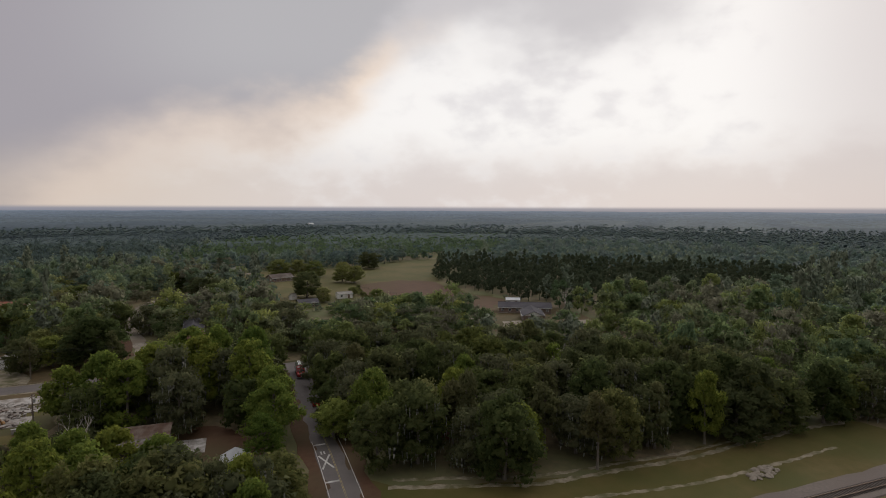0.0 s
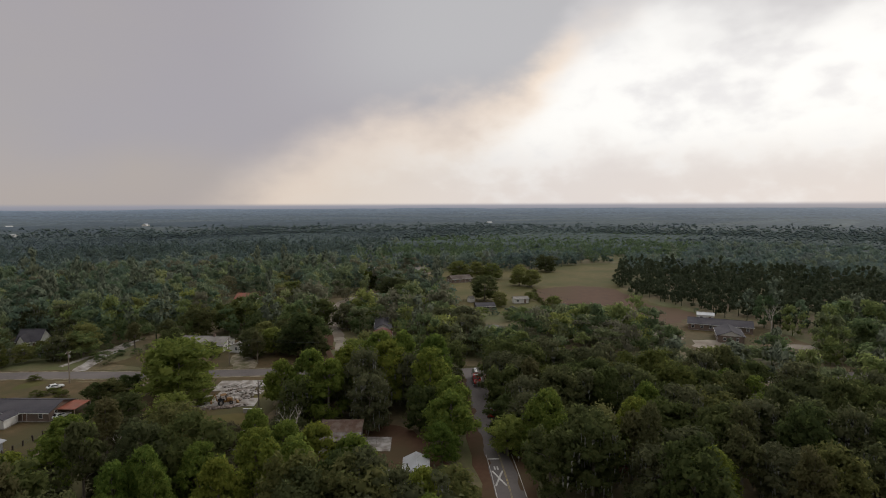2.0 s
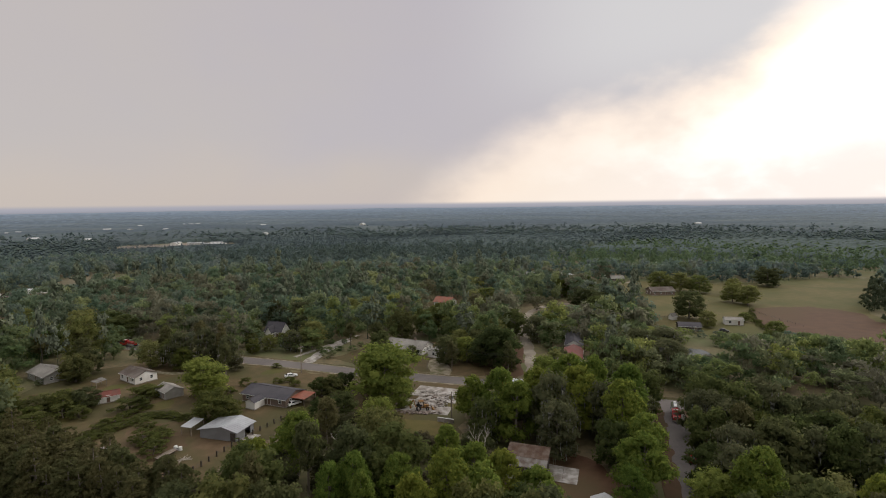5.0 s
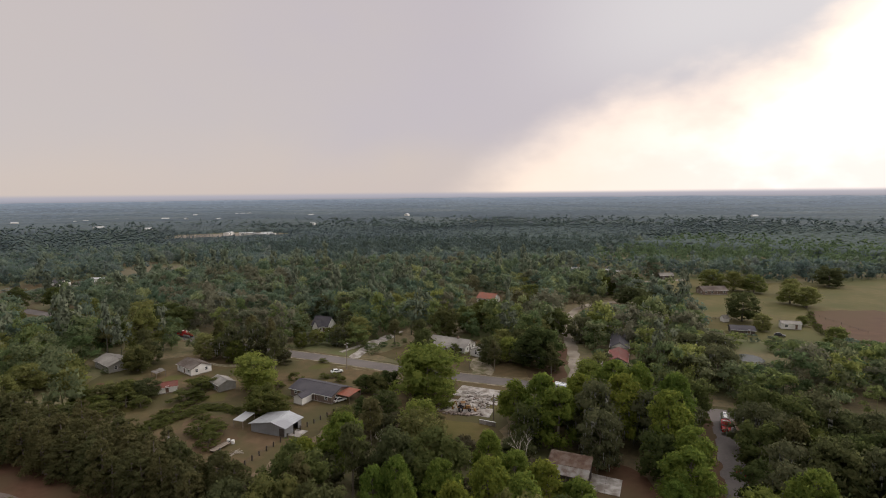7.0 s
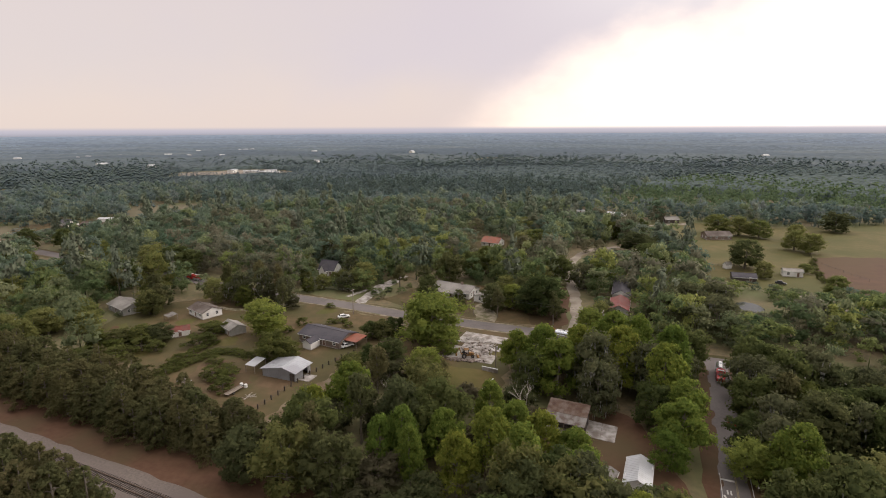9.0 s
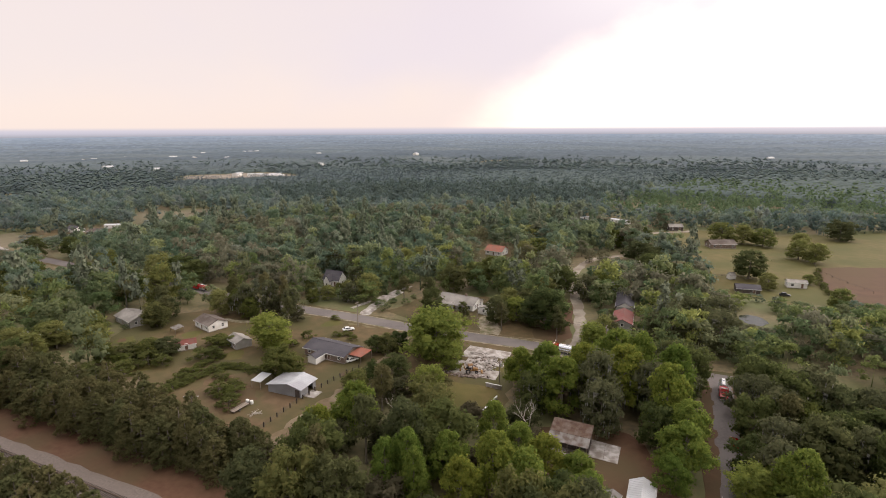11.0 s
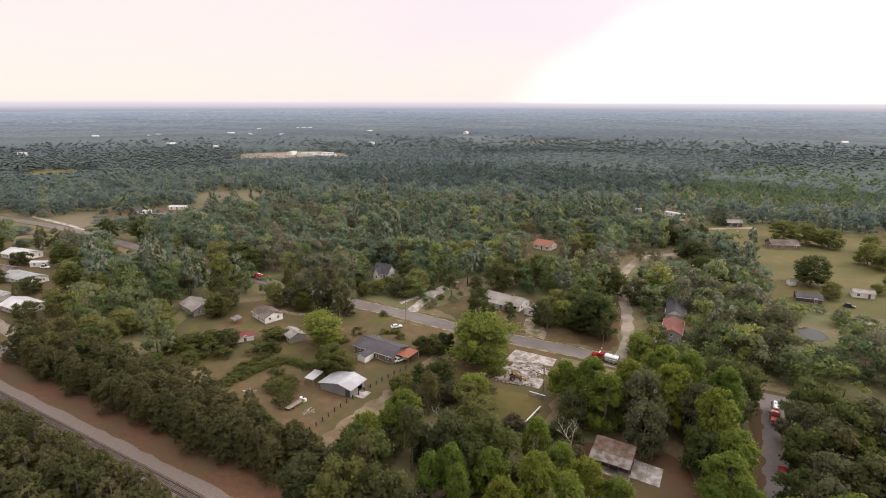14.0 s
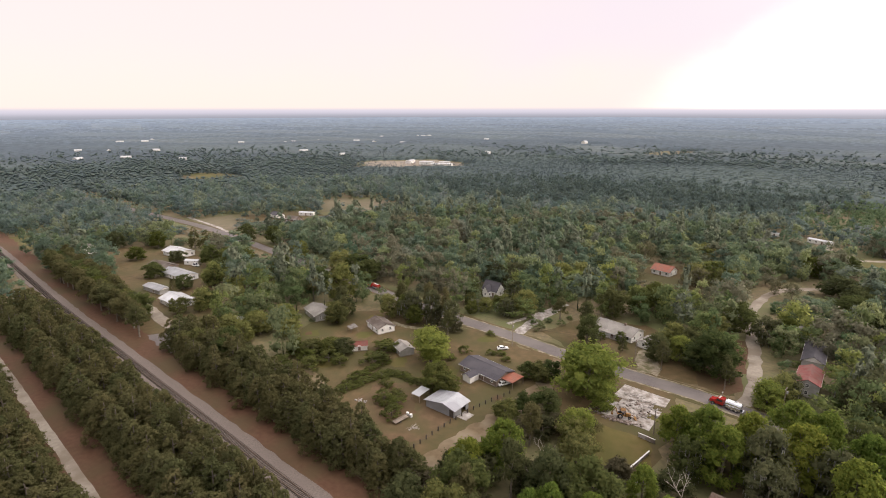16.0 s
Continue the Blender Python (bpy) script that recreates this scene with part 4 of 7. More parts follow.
# the grey metal barn with its pale, off-centre gable roof
def build_barn():
    ob = thing("barn", "grey sheet-metal barn with a pale low-pitched roof", "barn", pose(-73.0, 131.2, 0, 0, 0, -11.5))
    L, D, PK = 11.0, 7.2, 6.9            # front width, depth, place of the ridge along the front
    H0, H1, HP = 2.35, 2.65, 3.75
    for name, pts in (("front_wall", ((0, 0), (L, 0))), ("end_wall", ((L, 0.17), (L, D - 0.17))), ("back_wall", ((L, D), (0, D))), ("end_wall", ((0, D - 0.17), (0, 0.17)))):
        holes = [(L - 1.9, L - 0.3, 0.0, 2.2)] if name == "front_wall" else [(3.4, 5.6, 0.0, 2.3)] if pts[0] == (L, 0.17) else []
        wl = part(name, wall_piece(*pts, 0.0, 2.34, holes, 0.1), M_GREYTIN, ob)
        if name == "front_wall":
            for k in range(14):
                part("wall_rib", boxed(0.2 + k * 0.62, 0.26 + k * 0.62, -0.04, 0.005, 0.05, 2.3), M_GREYTIN, wl)
    for y in (0.0, D - 0.1):
        bm = bmesh.new()
        p = [bm.verts.new(c) for c in ((0, y, 2.34), (L, y, 2.34), (L, y, H1), (PK, y, HP - 0.03), (0, y, H0))]
        q = [bm.verts.new((v.co.x, y + 0.1, v.co.z)) for v in p]
        bm.faces.new(p)
        bm.faces.new(q[::-1])
        for j in range(5):
            bm.faces.new((p[j], q[j], q[(j + 1) % 5], p[(j + 1) % 5]))
        bmesh.ops.recalc_face_normals(bm, faces=bm.faces[:])
        part("gable", bm, M_GREYTIN, ob)
    for c in ([(-0.6, -0.5, H0 - 0.05), (-0.6, D + 0.5, H0 - 0.05), (PK, D + 0.5, HP), (PK, -0.5, HP)],
              [(L + 0.6, D + 0.5, H1 - 0.1), (L + 0.6, -0.5, H1 - 0.1), (PK, -0.5, HP), (PK, D + 0.5, HP)]):
        bm = ribbed_sheet(c, 0.06, 0.75, 0.04)
        part("roof", bm, M_BARNTIN, ob)
    part("ridge_cap", boxed(PK - 0.2, PK + 0.2, -0.52, D + 0.52, HP - 0.02, HP + 0.06, 0.02), M_BARNTIN, ob)
    d = part("door", boxed(L - 1.85, L - 0.35, 0.03, 0.09, 0.02, 2.18), M_DARKWALL, ob, "dark open doorway leaf")
    part("handle", boxed(L - 1.7, L - 1.6, -0.03, 0.03, 0.9, 1.1), M_LEAD, d)
    part("ramp", boxed(L + 0.1, L + 3.6, 1.2, 5.2, -0.05, 0.14, 0.03), M_CONC, ob, "cracked concrete apron")


build_barn()
canopy_shed("shelter", "small open shelter with a white tin roof beside the barn", -76.8, 134.4, -12, 3.4, 5.0, 2.9, 2.4, M_BARNTIN)
house("house", "low ranch house with slate-grey shingle roof and tan brick walls", "house", -64.5, 159.2, -18.6, 16.5, 9.2, 2.5, 1.5, M_BRICK, M_SHINGLE, 0.5)
house("porch", "white gabled porch with windows on the grey-roofed house", "porch", -67.6, 152.6, 71.4, 4.2, 3.4, 2.3, 0.9, M_WHITE, M_SHINGLE, 0.3)
canopy_shed("carport", "carport with a faded orange-red metal roof", -54.6, 156.6, -18.6, 6.0, 6.0, 2.75, 2.45, M_ORANGE)
house("house", "white cottage with weathered pale shingle roof and front porch", "house", -30.2, 215.8, -21.0, 17.0, 9.5, 2.7, 1.9, M_WHITE, M_PALESH, 0.5, chimney=True, porch=2.0)
house("garage", "white garage with a pale tin roof", "garage", -17.6, 209.3, 66.0, 8.0, 5.0, 2.4, 1.0, M_WHITE, M_PALESH, 0.3)
house("house", "small white house with a brown shingle roof", "house", -119.6, 175.6, -30.0, 10.5, 7.5, 2.5, 1.5, M_WHITE, M_BROWNSH, 0.4)
house("shed", "white shed with a dark red roof", "shed", -115.8, 155.2, 38.0, 6.0, 3.6, 2.1, 1.1, M_WHITE, M_REDSHED, 0.3)
house("shed", "grey board shed half hidden by a tree", "shed", -99.5, 161.0, -35.0, 7.5, 5.5, 2.3, 1.2, M_GREYWALL, M_PALESH, 0.3)
house("house", "grey house with a pale tin roof under trees", "house", -152.5, 175.5, -28.0, 13.0, 8.5, 2.6, 1.6, M_GREYWALL, M_PALESH, 0.4)
canopy_shed("shelter", "small lean-to with a pale tin roof in the yard", -128.8, 168.4, -30, 4.2, 3.4, 2.3, 1.8, M_PALETIN)
house("house", "white house with a white tin roof by the lane", "house", -222.0, 156.5, -12.0, 15.0, 10.0, 2.7, 1.8, M_WHITE, M_TIN, 0.5)
house("house", "long low house with grey roof and white gable", "house", -258.0, 185.0, -8.0, 21.0, 9.0, 2.6, 1.6, M_WHITE, M_GREYTIN, 0.5)
house("house", "long brown-roofed brick bungalow by the lane", "house", -281.0, 191.5, -5.0, 17.0, 8.0, 2.6, 1.4, M_BRICK, M_BROWNSH, 0.5)
house("house", "house with a bright white tin roof", "house", -300.0, 216.0, -8.0, 18.0, 11.0, 2.8, 1.8, M_WHITE, M_TIN, 0.5)
house("mobile_home", "white mobile home beside the white-roofed house", "mobile home", -273.5, 205.5, 20.0, 9.0, 3.6, 2.6, 0.5, M_WHITE, M_TIN, 0.1)
house("shed", "low grey shed with a white gable end", "shed", -248.0, 164.0, -6.0, 15.0, 5.5, 2.3, 0.9, M_GREYWALL, M_GREYTIN, 0.3, gable=M_WHITE)
house("house", "small white house at the wood's edge", "house", -356.0, 193.0, -20.0, 9.0, 7.0, 3.6, 2.2, M_WHITE, M_PALESH, 0.3)
house("shed", "white tin shed among trees", "shed", -175.5, 151.0, -15.0, 9.5, 5.5, 2.4, 1.0, M_WHITE, M_TIN, 0.3)
house("house", "tall white gabled house with a dark steep roof", "house", -94.0, 237.0, -15.0, 8.6, 6.4, 3.3, 3.6, M_WHITE, M_SHINGLE, 0.45)
house("wing", "white gabled front wing with a dark steep roof", "house", -95.6, 233.4, 75.0, 3.6, 3.0, 3.3, 2.4, M_WHITE, M_SHINGLE, 0.35)
house("house", "white-walled house with a faded red roof", "house", -22.5, 313.5, -22.0, 10.5, 9.0, 2.8, 2.4, M_WHITE, M_ORANGE, 0.5)
house("house", "two-storey grey house with a faded red roof", "house", 33.2, 198.0, 79.0, 13.0, 6.4, 4.7, 1.4, M_GREYWALL, M_REDROOF, 0.4)
house("house", "long grey-roofed house with a white gable", "house", 37.5, 222.0, 80.0, 18.0, 6.5, 3.6, 1.9, M_GREYWALL, M_SHINGLE, 0.4, gable=M_WHITE)
house("shed", "small grey shed behind the grey house", "shed", 36.0, 245.0, 75.0, 9.0, 5.5, 2.8, 1.2, M_GREYWALL, M_PALESH, 0.3)
house("shed", "white tin shed with a gabled roof", "shed", 23.0, 99.4, 76.0, 8.6, 4.8, 2.2, 1.15, M_WHITE, M_TIN, 0.25, ribbed=0.6)
house("shed", "small white tin shed with a patchy roof", "shed", 16.8, 97.6, 70.0, 4.6, 3.2, 1.9, 0.7, M_WHITE, M_PALETIN, 0.2, ribbed=0.6)
house("house", "long ranch house with slate-grey roof", "house", 175.5, 185.0, -41.0, 24.0, 9.0, 2.8, 1.7, M_BRICK, M_SHINGLE, 0.5)
house("wing", "grey-roofed wing with a white-framed gable", "house", 166.5, 170.5, -128.0, 14.0, 9.0, 2.8, 1.9, M_BRICK, M_SHINGLE, 0.5, gable=M_WHITE)
house("shed", "white tin shed behind the ranch house", "shed", 183.5, 202.0, -41.0, 7.0, 5.0, 2.8, 0.8, M_WHITE, M_TIN, 0.2)
house("shed", "pale peaked hut in the pasture", "shed", 95.6, 277.5, 20.0, 3.0, 2.8, 2.0, 1.3, M_WHITE, M_PALESH, 0.2)
house("mobile_home", "white mobile home with a grey roof in the pasture", "mobile home", 120.5, 267.5, -8.0, 8.0, 4.6, 2.7, 0.8, M_WHITE, M_PALESH, 0.3)
house("shed", "dark-roofed shed in the pasture", "shed", 95.5, 256.0, -8.0, 9.5, 6.5, 2.2, 1.3, M_DARKWALL, M_SHINGLE, 0.4)
house("house", "brown-roofed farmhouse in the pasture", "house", 113.5, 354.5, 10.0, 15.0, 9.0, 2.7, 2.0, M_BRICK, M_BROWNSH, 0.5)
house("mobile_home", "long white mobile home at the wood's edge", "mobile home", 64.5, 434.5, -35.0, 15.0, 4.2, 2.7, 0.5, M_WHITE, M_TIN, 0.15)
house("mobile_home", "white trailer by the far track", "mobile home", 38.3, 447.0, -10.0, 6.5, 3.0, 2.5, 0.4, M_WHITE, M_TIN, 0.15)
house("shed", "dark barn by the far track", "shed", 99.0, 410.0, 10.0, 10.0, 6.0, 3.0, 1.6, M_DARKWALL, M_PALESH, 0.3)
house("mobile_home", "long white mobile home in the far yard", "mobile home", -317.0, 355.0, 15.0, 13.0, 4.5, 2.7, 0.6, M_WHITE, M_TIN, 0.2)
house("house", "grey-roofed farmhouse in the far yard", "house", -334.0, 337.0, -25.0, 13.0, 8.0, 2.7, 1.8, M_WHITE, M_SHINGLE, 0.4)
house("house", "brown-roofed house in the far yard", "house", -309.0, 330.0, 0.0, 12.0, 8.0, 2.7, 1.8, M_BRICK, M_BROWNSH, 0.4)
for k, (x, y, a, l, w) in enumerate(((-404, 774, 15, 34, 11), (-440, 790, 15, 24, 9), (-478, 800, 100, 22, 10), (-412, 800, 20, 18, 9))):
    house("school_building", "large flat pale building on an open lot", "building", x, y, a, l, w, 4.6, 0.8, M_WHITE, M_TIN, 0.4, openings=False, group="buildings on the far lot")


def build_shack():
    """The rusty-roofed shack: a brown upper slope, a flaking pale porch roof, dark open front."""
    ob = thing("shack", "old dark shack with rusted brown and flaking pale tin roof", "shack", pose(10.2, 117.4, 0, 0, 0, -15.5))
    x, y = 4.4, 3.5
    part("foundation", boxed(-x, x, -y + 0.2, y - 0.2, -0.1, 0.3), M_CONC, ob)
    part("back_wall", boxed(-x, x, y - 0.5, y - 0.35, 0.3, 4.4), M_DARKWALL, ob)
    part("end_wall", wall_piece((x, -1.1), (x, y - 0.55), 0.3, 3.5, [(1.6, 2.8, 1.2, 2.4)], 0.12), M_DARKWALL, ob)
    part("end_wall", wall_piece((-x, y - 0.55), (-x, -1.1), 0.3, 3.5, [], 0.12), M_DARKWALL, ob)
    part("front_wall", wall_piece((-x, -1.1), (x, -1.1), 0.3, 3.4, [(1.2, 2.2, 0.3, 2.4), (4.0, 5.2, 1.2, 2.4), (6.6, 7.8, 1.2, 2.4)], 0.12), M_DARKWALL, ob)
    up = [(-x - 0.3, -0.6, 3.85), (x + 0.3, -0.6, 3.85), (x + 0.3, y, 5.0), (-x - 0.3, y, 5.0)]
    bm = ribbed_sheet(up, 0.06, 0.6, 0.04)
    part("roof", bm, M_RUSTTIN, ob, "rust-brown tin roof slope")
    lo = [(-x - 0.3, -y, 3.0), (x + 0.3, -y, 3.0), (x + 0.3, -0.62, 3.8), (-x - 0.3, -0.62, 3.8)]
    bm = ribbed_sheet(lo, 0.06, 0.6, 0.04)
    part("porch_roof", bm, M_PALETIN, ob, "flaking pale tin porch roof")
    for k in range(5):
        px = -x + k * 2 * x / 4
        part("post", boxed(px - 0.08, px + 0.08, -y + 0.2, -y + 0.36, -0.1, 3.0), M_WOOD, ob)
    rail = part("railing", boxed(-x, x, -y + 0.24, -y + 0.3, 0.95, 1.05), M_WOOD, ob)
    for k in range(22):
        px = -x + 0.2 + k * 0.4
        part("baluster", boxed(px - 0.02, px + 0.02, -y + 0.25, -y + 0.29, 0.3, 0.95), M_WOOD, rail)
    part("porch_floor", boxed(-x - 0.4, x + 0.4, -y - 0.3, -1.1, -0.05, 0.34), M_CONC, ob)


build_shack()


def build_slab(name, label, corners, step, z, gap=0.03):
    """A floor of poured squares with open joints, set a little unevenly."""
    a, b, c, d = [np.array(p, float) for p in corners]
    ob = thing(name, label, "concrete slab", pose(0, 0, 0), kind="structure")
    nu, nv = max(2, round(np.linalg.norm(b - a) / step)), max(2, round(np.linalg.norm(d - a) / step))
    rg = random.Random(nu)

    def at(u, v):
        return (a * (1 - u) + b * u) * (1 - v) + (d * (1 - u) + c * u) * v
    for i in range(nu):
        for j in range(nv):
            if rg.random() < 0.05 and step < 4:
                continue
            g = gap / step
            p = [at((i + g) / nu, (j + g) / nv), at((i + 1 - g) / nu, (j + g) / nv), at((i + 1 - g) / nu, (j + 1 - g) / nv), at((i + g) / nu, (j + 1 - g) / nv)]
            top = z + rg.uniform(-0.02, 0.02)
            part("slab_panel", slab_on([(*q, top) for q in p], top + 0.1), M_CONC, ob)
    return ob


build_slab("concrete_slab", "cracked pale concrete floor of a vanished building", ((-25.5, 152.4), (-9.8, 148.8), (-6.0, 170.0), (-20.5, 173.6)), 3.2, 0.12)
build_slab("concrete_slab", "grey concrete patio slab beside the shack", ((14.2, 114.4), (20.3, 112.5), (22.0, 119.4), (15.4, 121.6)), 3.2, 0.12)

# ---- trees ----
def lumps_of(n):
    """Vertices and triangles of a small lump with 8 or 20 faces, shared by all crowns."""
    if n == 8:
        v = np.array([(1, 0, 0), (-1, 0, 0), (0, 1, 0), (0, -1, 0), (0, 0, 1), (0, 0, -1)], float)
        return v, np.array([(0, 2, 4), (2, 1, 4), (1, 3, 4), (3, 0, 4), (2, 0, 5), (1, 2, 5), (3, 1, 5), (0, 3, 5)])
    bm = bmesh.new()
    bmesh.ops.create_icosphere(bm, subdivisions=1, radius=1.0)
    bm.verts.index_update()
    v, f = np.array([q.co for q in bm.verts]), np.array([[q.index for q in t.verts] for t in bm.faces])
    bm.free()
    return v, f


LUMP, ROUGH_LUMP = lumps_of(20), lumps_of(8)


def sprays(centres, radii, count, size, rg, squash=0.85, spread=1.42, leafy=0.4):
    """Leaf sprays: small uneven triangles round the outside of clumps, facing every way but mostly out and up."""
    vs, ns, n = [], [], count
    for c, r in zip(centres, radii):
        d = rg.normal(size=(n, 3))
        d[:, 2] = np.abs(d[:, 2]) * 1.1 - 0.4
        d /= np.linalg.norm(d, axis=1)[:, None]
        p = c + d * r * np.array([1, 1, squash]) * rg.uniform(0.5, spread, (n, 1))
        nr = d * 0.8 + rg.normal(size=(n, 3)) * 0.6 + (0, 0, 0.3)
        nr /= np.linalg.norm(nr, axis=1)[:, None]
        t = np.cross(nr, rg.normal(size=(n, 3)))
        t /= np.linalg.norm(t, axis=1)[:, None]
        b = np.cross(nr, t)
        s = size * rg.uniform(0.55, 1.4, (n, 1))
        k = rg.uniform(0.5, 0.9, (n, 1))
        vs.append(np.stack([p + t * s * 1.25, p - t * s * 0.75 + b * s * k, p - t * s * 0.6 - b * s * k], 1).reshape(-1, 3))
        ns.append(np.repeat(d * 0.4 + nr * leafy, 3, axis=0))
    v = np.concatenate(vs)
    return v, np.arange(len(v)).reshape(-1, 3), np.concatenate(ns)


def cores(centres, radii, rg, shrink=0.85, squash=0.85, lump=LUMP):
    """Leafy lumps that close the inside of each clump."""
    iv, it = lump
    vs, fs, ns = [], [], []
    for k, (c, r) in enumerate(zip(centres, radii)):
        w = iv * (1 + rg.uniform(-0.22, 0.22, (len(iv), 1)))
        vs.append(c + w * r * shrink * np.array([1, 1, squash]))
        fs.append(it + k * len(iv))
        ns.append(iv * 0.8)
    return np.concatenate(vs), np.concatenate(fs), np.concatenate(ns)


def joined(*pieces):
    vs, fs, ns, base = [], [], [], 0
    for v, f, n in pieces:
        vs.append(v)
        fs.append(f + base)
        ns.append(n)
        base += len(v)
    return np.concatenate(vs), np.concatenate(fs), np.concatenate(ns)


def rounded(v, n, whole=0.6, up=0.25, mid=4.2):
    """Leaf normals that follow the rounding of the whole crown, so that it is lit as one soft mass."""
    q = (v - (0, 0, mid)) / (3.5, 3.5, 5.0)
    q /= np.linalg.norm(q, axis=1)[:, None] + 1e-6
    w = n + whole * q + (0, 0, up)
    return w / (np.linalg.norm(w, axis=1)[:, None] + 1e-6)


def clumps(kind, n, rg):
    """Clump centres and radii for a crown; every shape in a tree 10 m high and 3.5 m in radius."""
    out, rad = [], []
    p1, p2 = rg.uniform(0, 6.28, 2)
    while len(out) < n:
        u, a = rg.random(), rg.uniform(0, 2 * math.pi)
        if kind == "round":                      # spreading oak: a broad dome
            z = 1.0 + 7.9 * u
            lim = 3.3 * math.sqrt(max(0.02, 1 - ((z - 4.4) / 5.1) ** 2))
            r = lim * math.sqrt(rg.uniform(0.25, 1))
            s = rg.uniform(0.6, 1.15)
        elif kind == "cone":                     # young sweetgum: a tall egg that narrows upwards
            z = 1.6 + 7.6 * u
            lim = 3.1 * (1 - (abs(z - 3.2) / 6.6) ** 2.1) + 0.25
            r = lim * math.sqrt(rg.uniform(0.45, 1))
            s = rg.uniform(0.45, 0.75) + 0.4 * (1 - u)
        elif kind == "pine":                     # open pine: whorls in the upper half
            z = 4.2 + 5.3 * u
            lim = 2.7 * (1 - ((z - 4.0) / 6.3) ** 1.5) + 0.3
            r = lim * rg.uniform(0.35, 1)
            s = rg.uniform(0.4, 0.8)
        elif kind == "young_pine":               # dense young pine: a cone to the ground
            z = 0.8 + 8.6 * u
            lim = 3.1 * (1 - (z / 10.3) ** 2.0) + 0.2
            r = lim * math.sqrt(rg.uniform(0.4, 1))
            s = 0.24 + 0.28 * (1 - u)
        else:                                    # brush: low, wide
            z = 1.5 + 6.5 * u
            lim = 3.4 * math.sqrt(max(0.05, 1 - ((z - 3.0) / 6.0) ** 2))
            r = lim * math.sqrt(rg.uniform(0.2, 1))
            s = rg.uniform(0.6, 1.2)
        r *= 1 + 0.20 * math.sin(2 * a + p1 + 0.3 * z) + 0.16 * math.sin(3 * a + p2 - 0.7 * z)     # lobes
        out.append((r * math.cos(a), r * math.sin(a), z))
        rad.append(s)
    return np.array(out), np.array(rad)


KINDS = {   # shape, clumps, sprays a clump, spray size, leaves
    "oak": ("round", 74, 52, 0.24, L_OAK), "sweetgum": ("cone", 84, 56, 0.21, L_GUM), "spring_tree": ("round", 80, 56, 0.22, L_LIME),
    "pine": ("pine", 60, 48, 0.22, L_PINE), "young_pine": ("young_pine", 140, 24, 0.19, L_PINE), "mossy_oak": ("round", 70, 52, 0.23, L_MOSSY),
    "brush_tree": ("brush", 54, 44, 0.26, L_BRUSH), "shrub": ("brush", 24, 34, 0.36, L_SHRUB), "pale_tree": ("round", 72, 54, 0.22, L_PALE), "sparse_tree": ("round", 64, 34, 0.20, L_SPARSE),
}
LABELS = {
    "oak": "broad dark green oak with a lumpy crown", "sweetgum": "bright green sweetgum with a pointed crown", "spring_tree": "yellow-green tree in fresh spring leaf",
    "pine": "tall olive-green pine with an open top", "young_pine": "dense young pine in a planted row", "mossy_oak": "grey-green oak hung with pale moss",
    "shrub": "low rounded olive-green shrub", "pale_tree": "pale olive-green tree with a soft rounded crown", "sparse_tree": "thin-leaved brownish tree with bare limbs showing",
    "brush_tree": "scrubby brownish-green tree in the thicket",
}
PLANTED = {}
SPOTS = []


def knit(bm):
    """Ties the limbs of one tree to its foot by edges, so that it is one piece."""
    bm.verts.ensure_lookup_table()
    seen, roots = set(), []
    for v in bm.verts:
        if v in seen:
            continue
        roots.append(v)
        todo = [v]
        while todo:
            q = todo.pop()
            if q in seen:
                continue
            seen.add(q)
            todo += [e.other_vert(q) for e in q.link_edges]
    for v in roots[1:]:
        bm.edges.new((roots[0], v))


def limb_mesh(kind, rg):
    """Trunk and main limbs, 10 m high at the full tree."""
    bm = bmesh.new()
    top = {"round": 6.0, "cone": 8.8, "pine": 9.3, "young_pine": 9.0, "brush": 5.0}[kind]
    lean = Vector((rg.uniform(-0.3, 0.3), rg.uniform(-0.3, 0.3), 0))
    pts = [Vector((0, 0, -0.2)), Vector((0, 0, 0.5)), lean * 0.5 + Vector((0, 0, top * 0.45)), lean + Vector((0, 0, top))]
    rad = [0.34, 0.24, 0.17, 0.05]
    for k in range(3):
        tube(bm, pts[k], pts[k + 1], rad[k], rad[k + 1])
    for k in range(7 if kind in ("round", "brush") else 9):
        a = k * 2.4 + rg.uniform(-0.4, 0.4)
        z0 = top * rg.uniform(0.35, 0.85)
        o = lean * (z0 / top) + Vector((0, 0, z0))
        reach = 2.6 if kind in ("round", "brush") else 1.9 * (1.1 - z0 / 10)
        e = o + Vector((math.cos(a) * reach, math.sin(a) * reach, rg.uniform(0.9, 2.0) if kind != "young_pine" else 0.2))
        mid = (o + e) / 2 + Vector((0, 0, 0.25))
        tube(bm, o, mid, 0.09, 0.06, 5)
        tube(bm, mid, e, 0.06, 0.02, 5)
    knit(bm)
    return bm


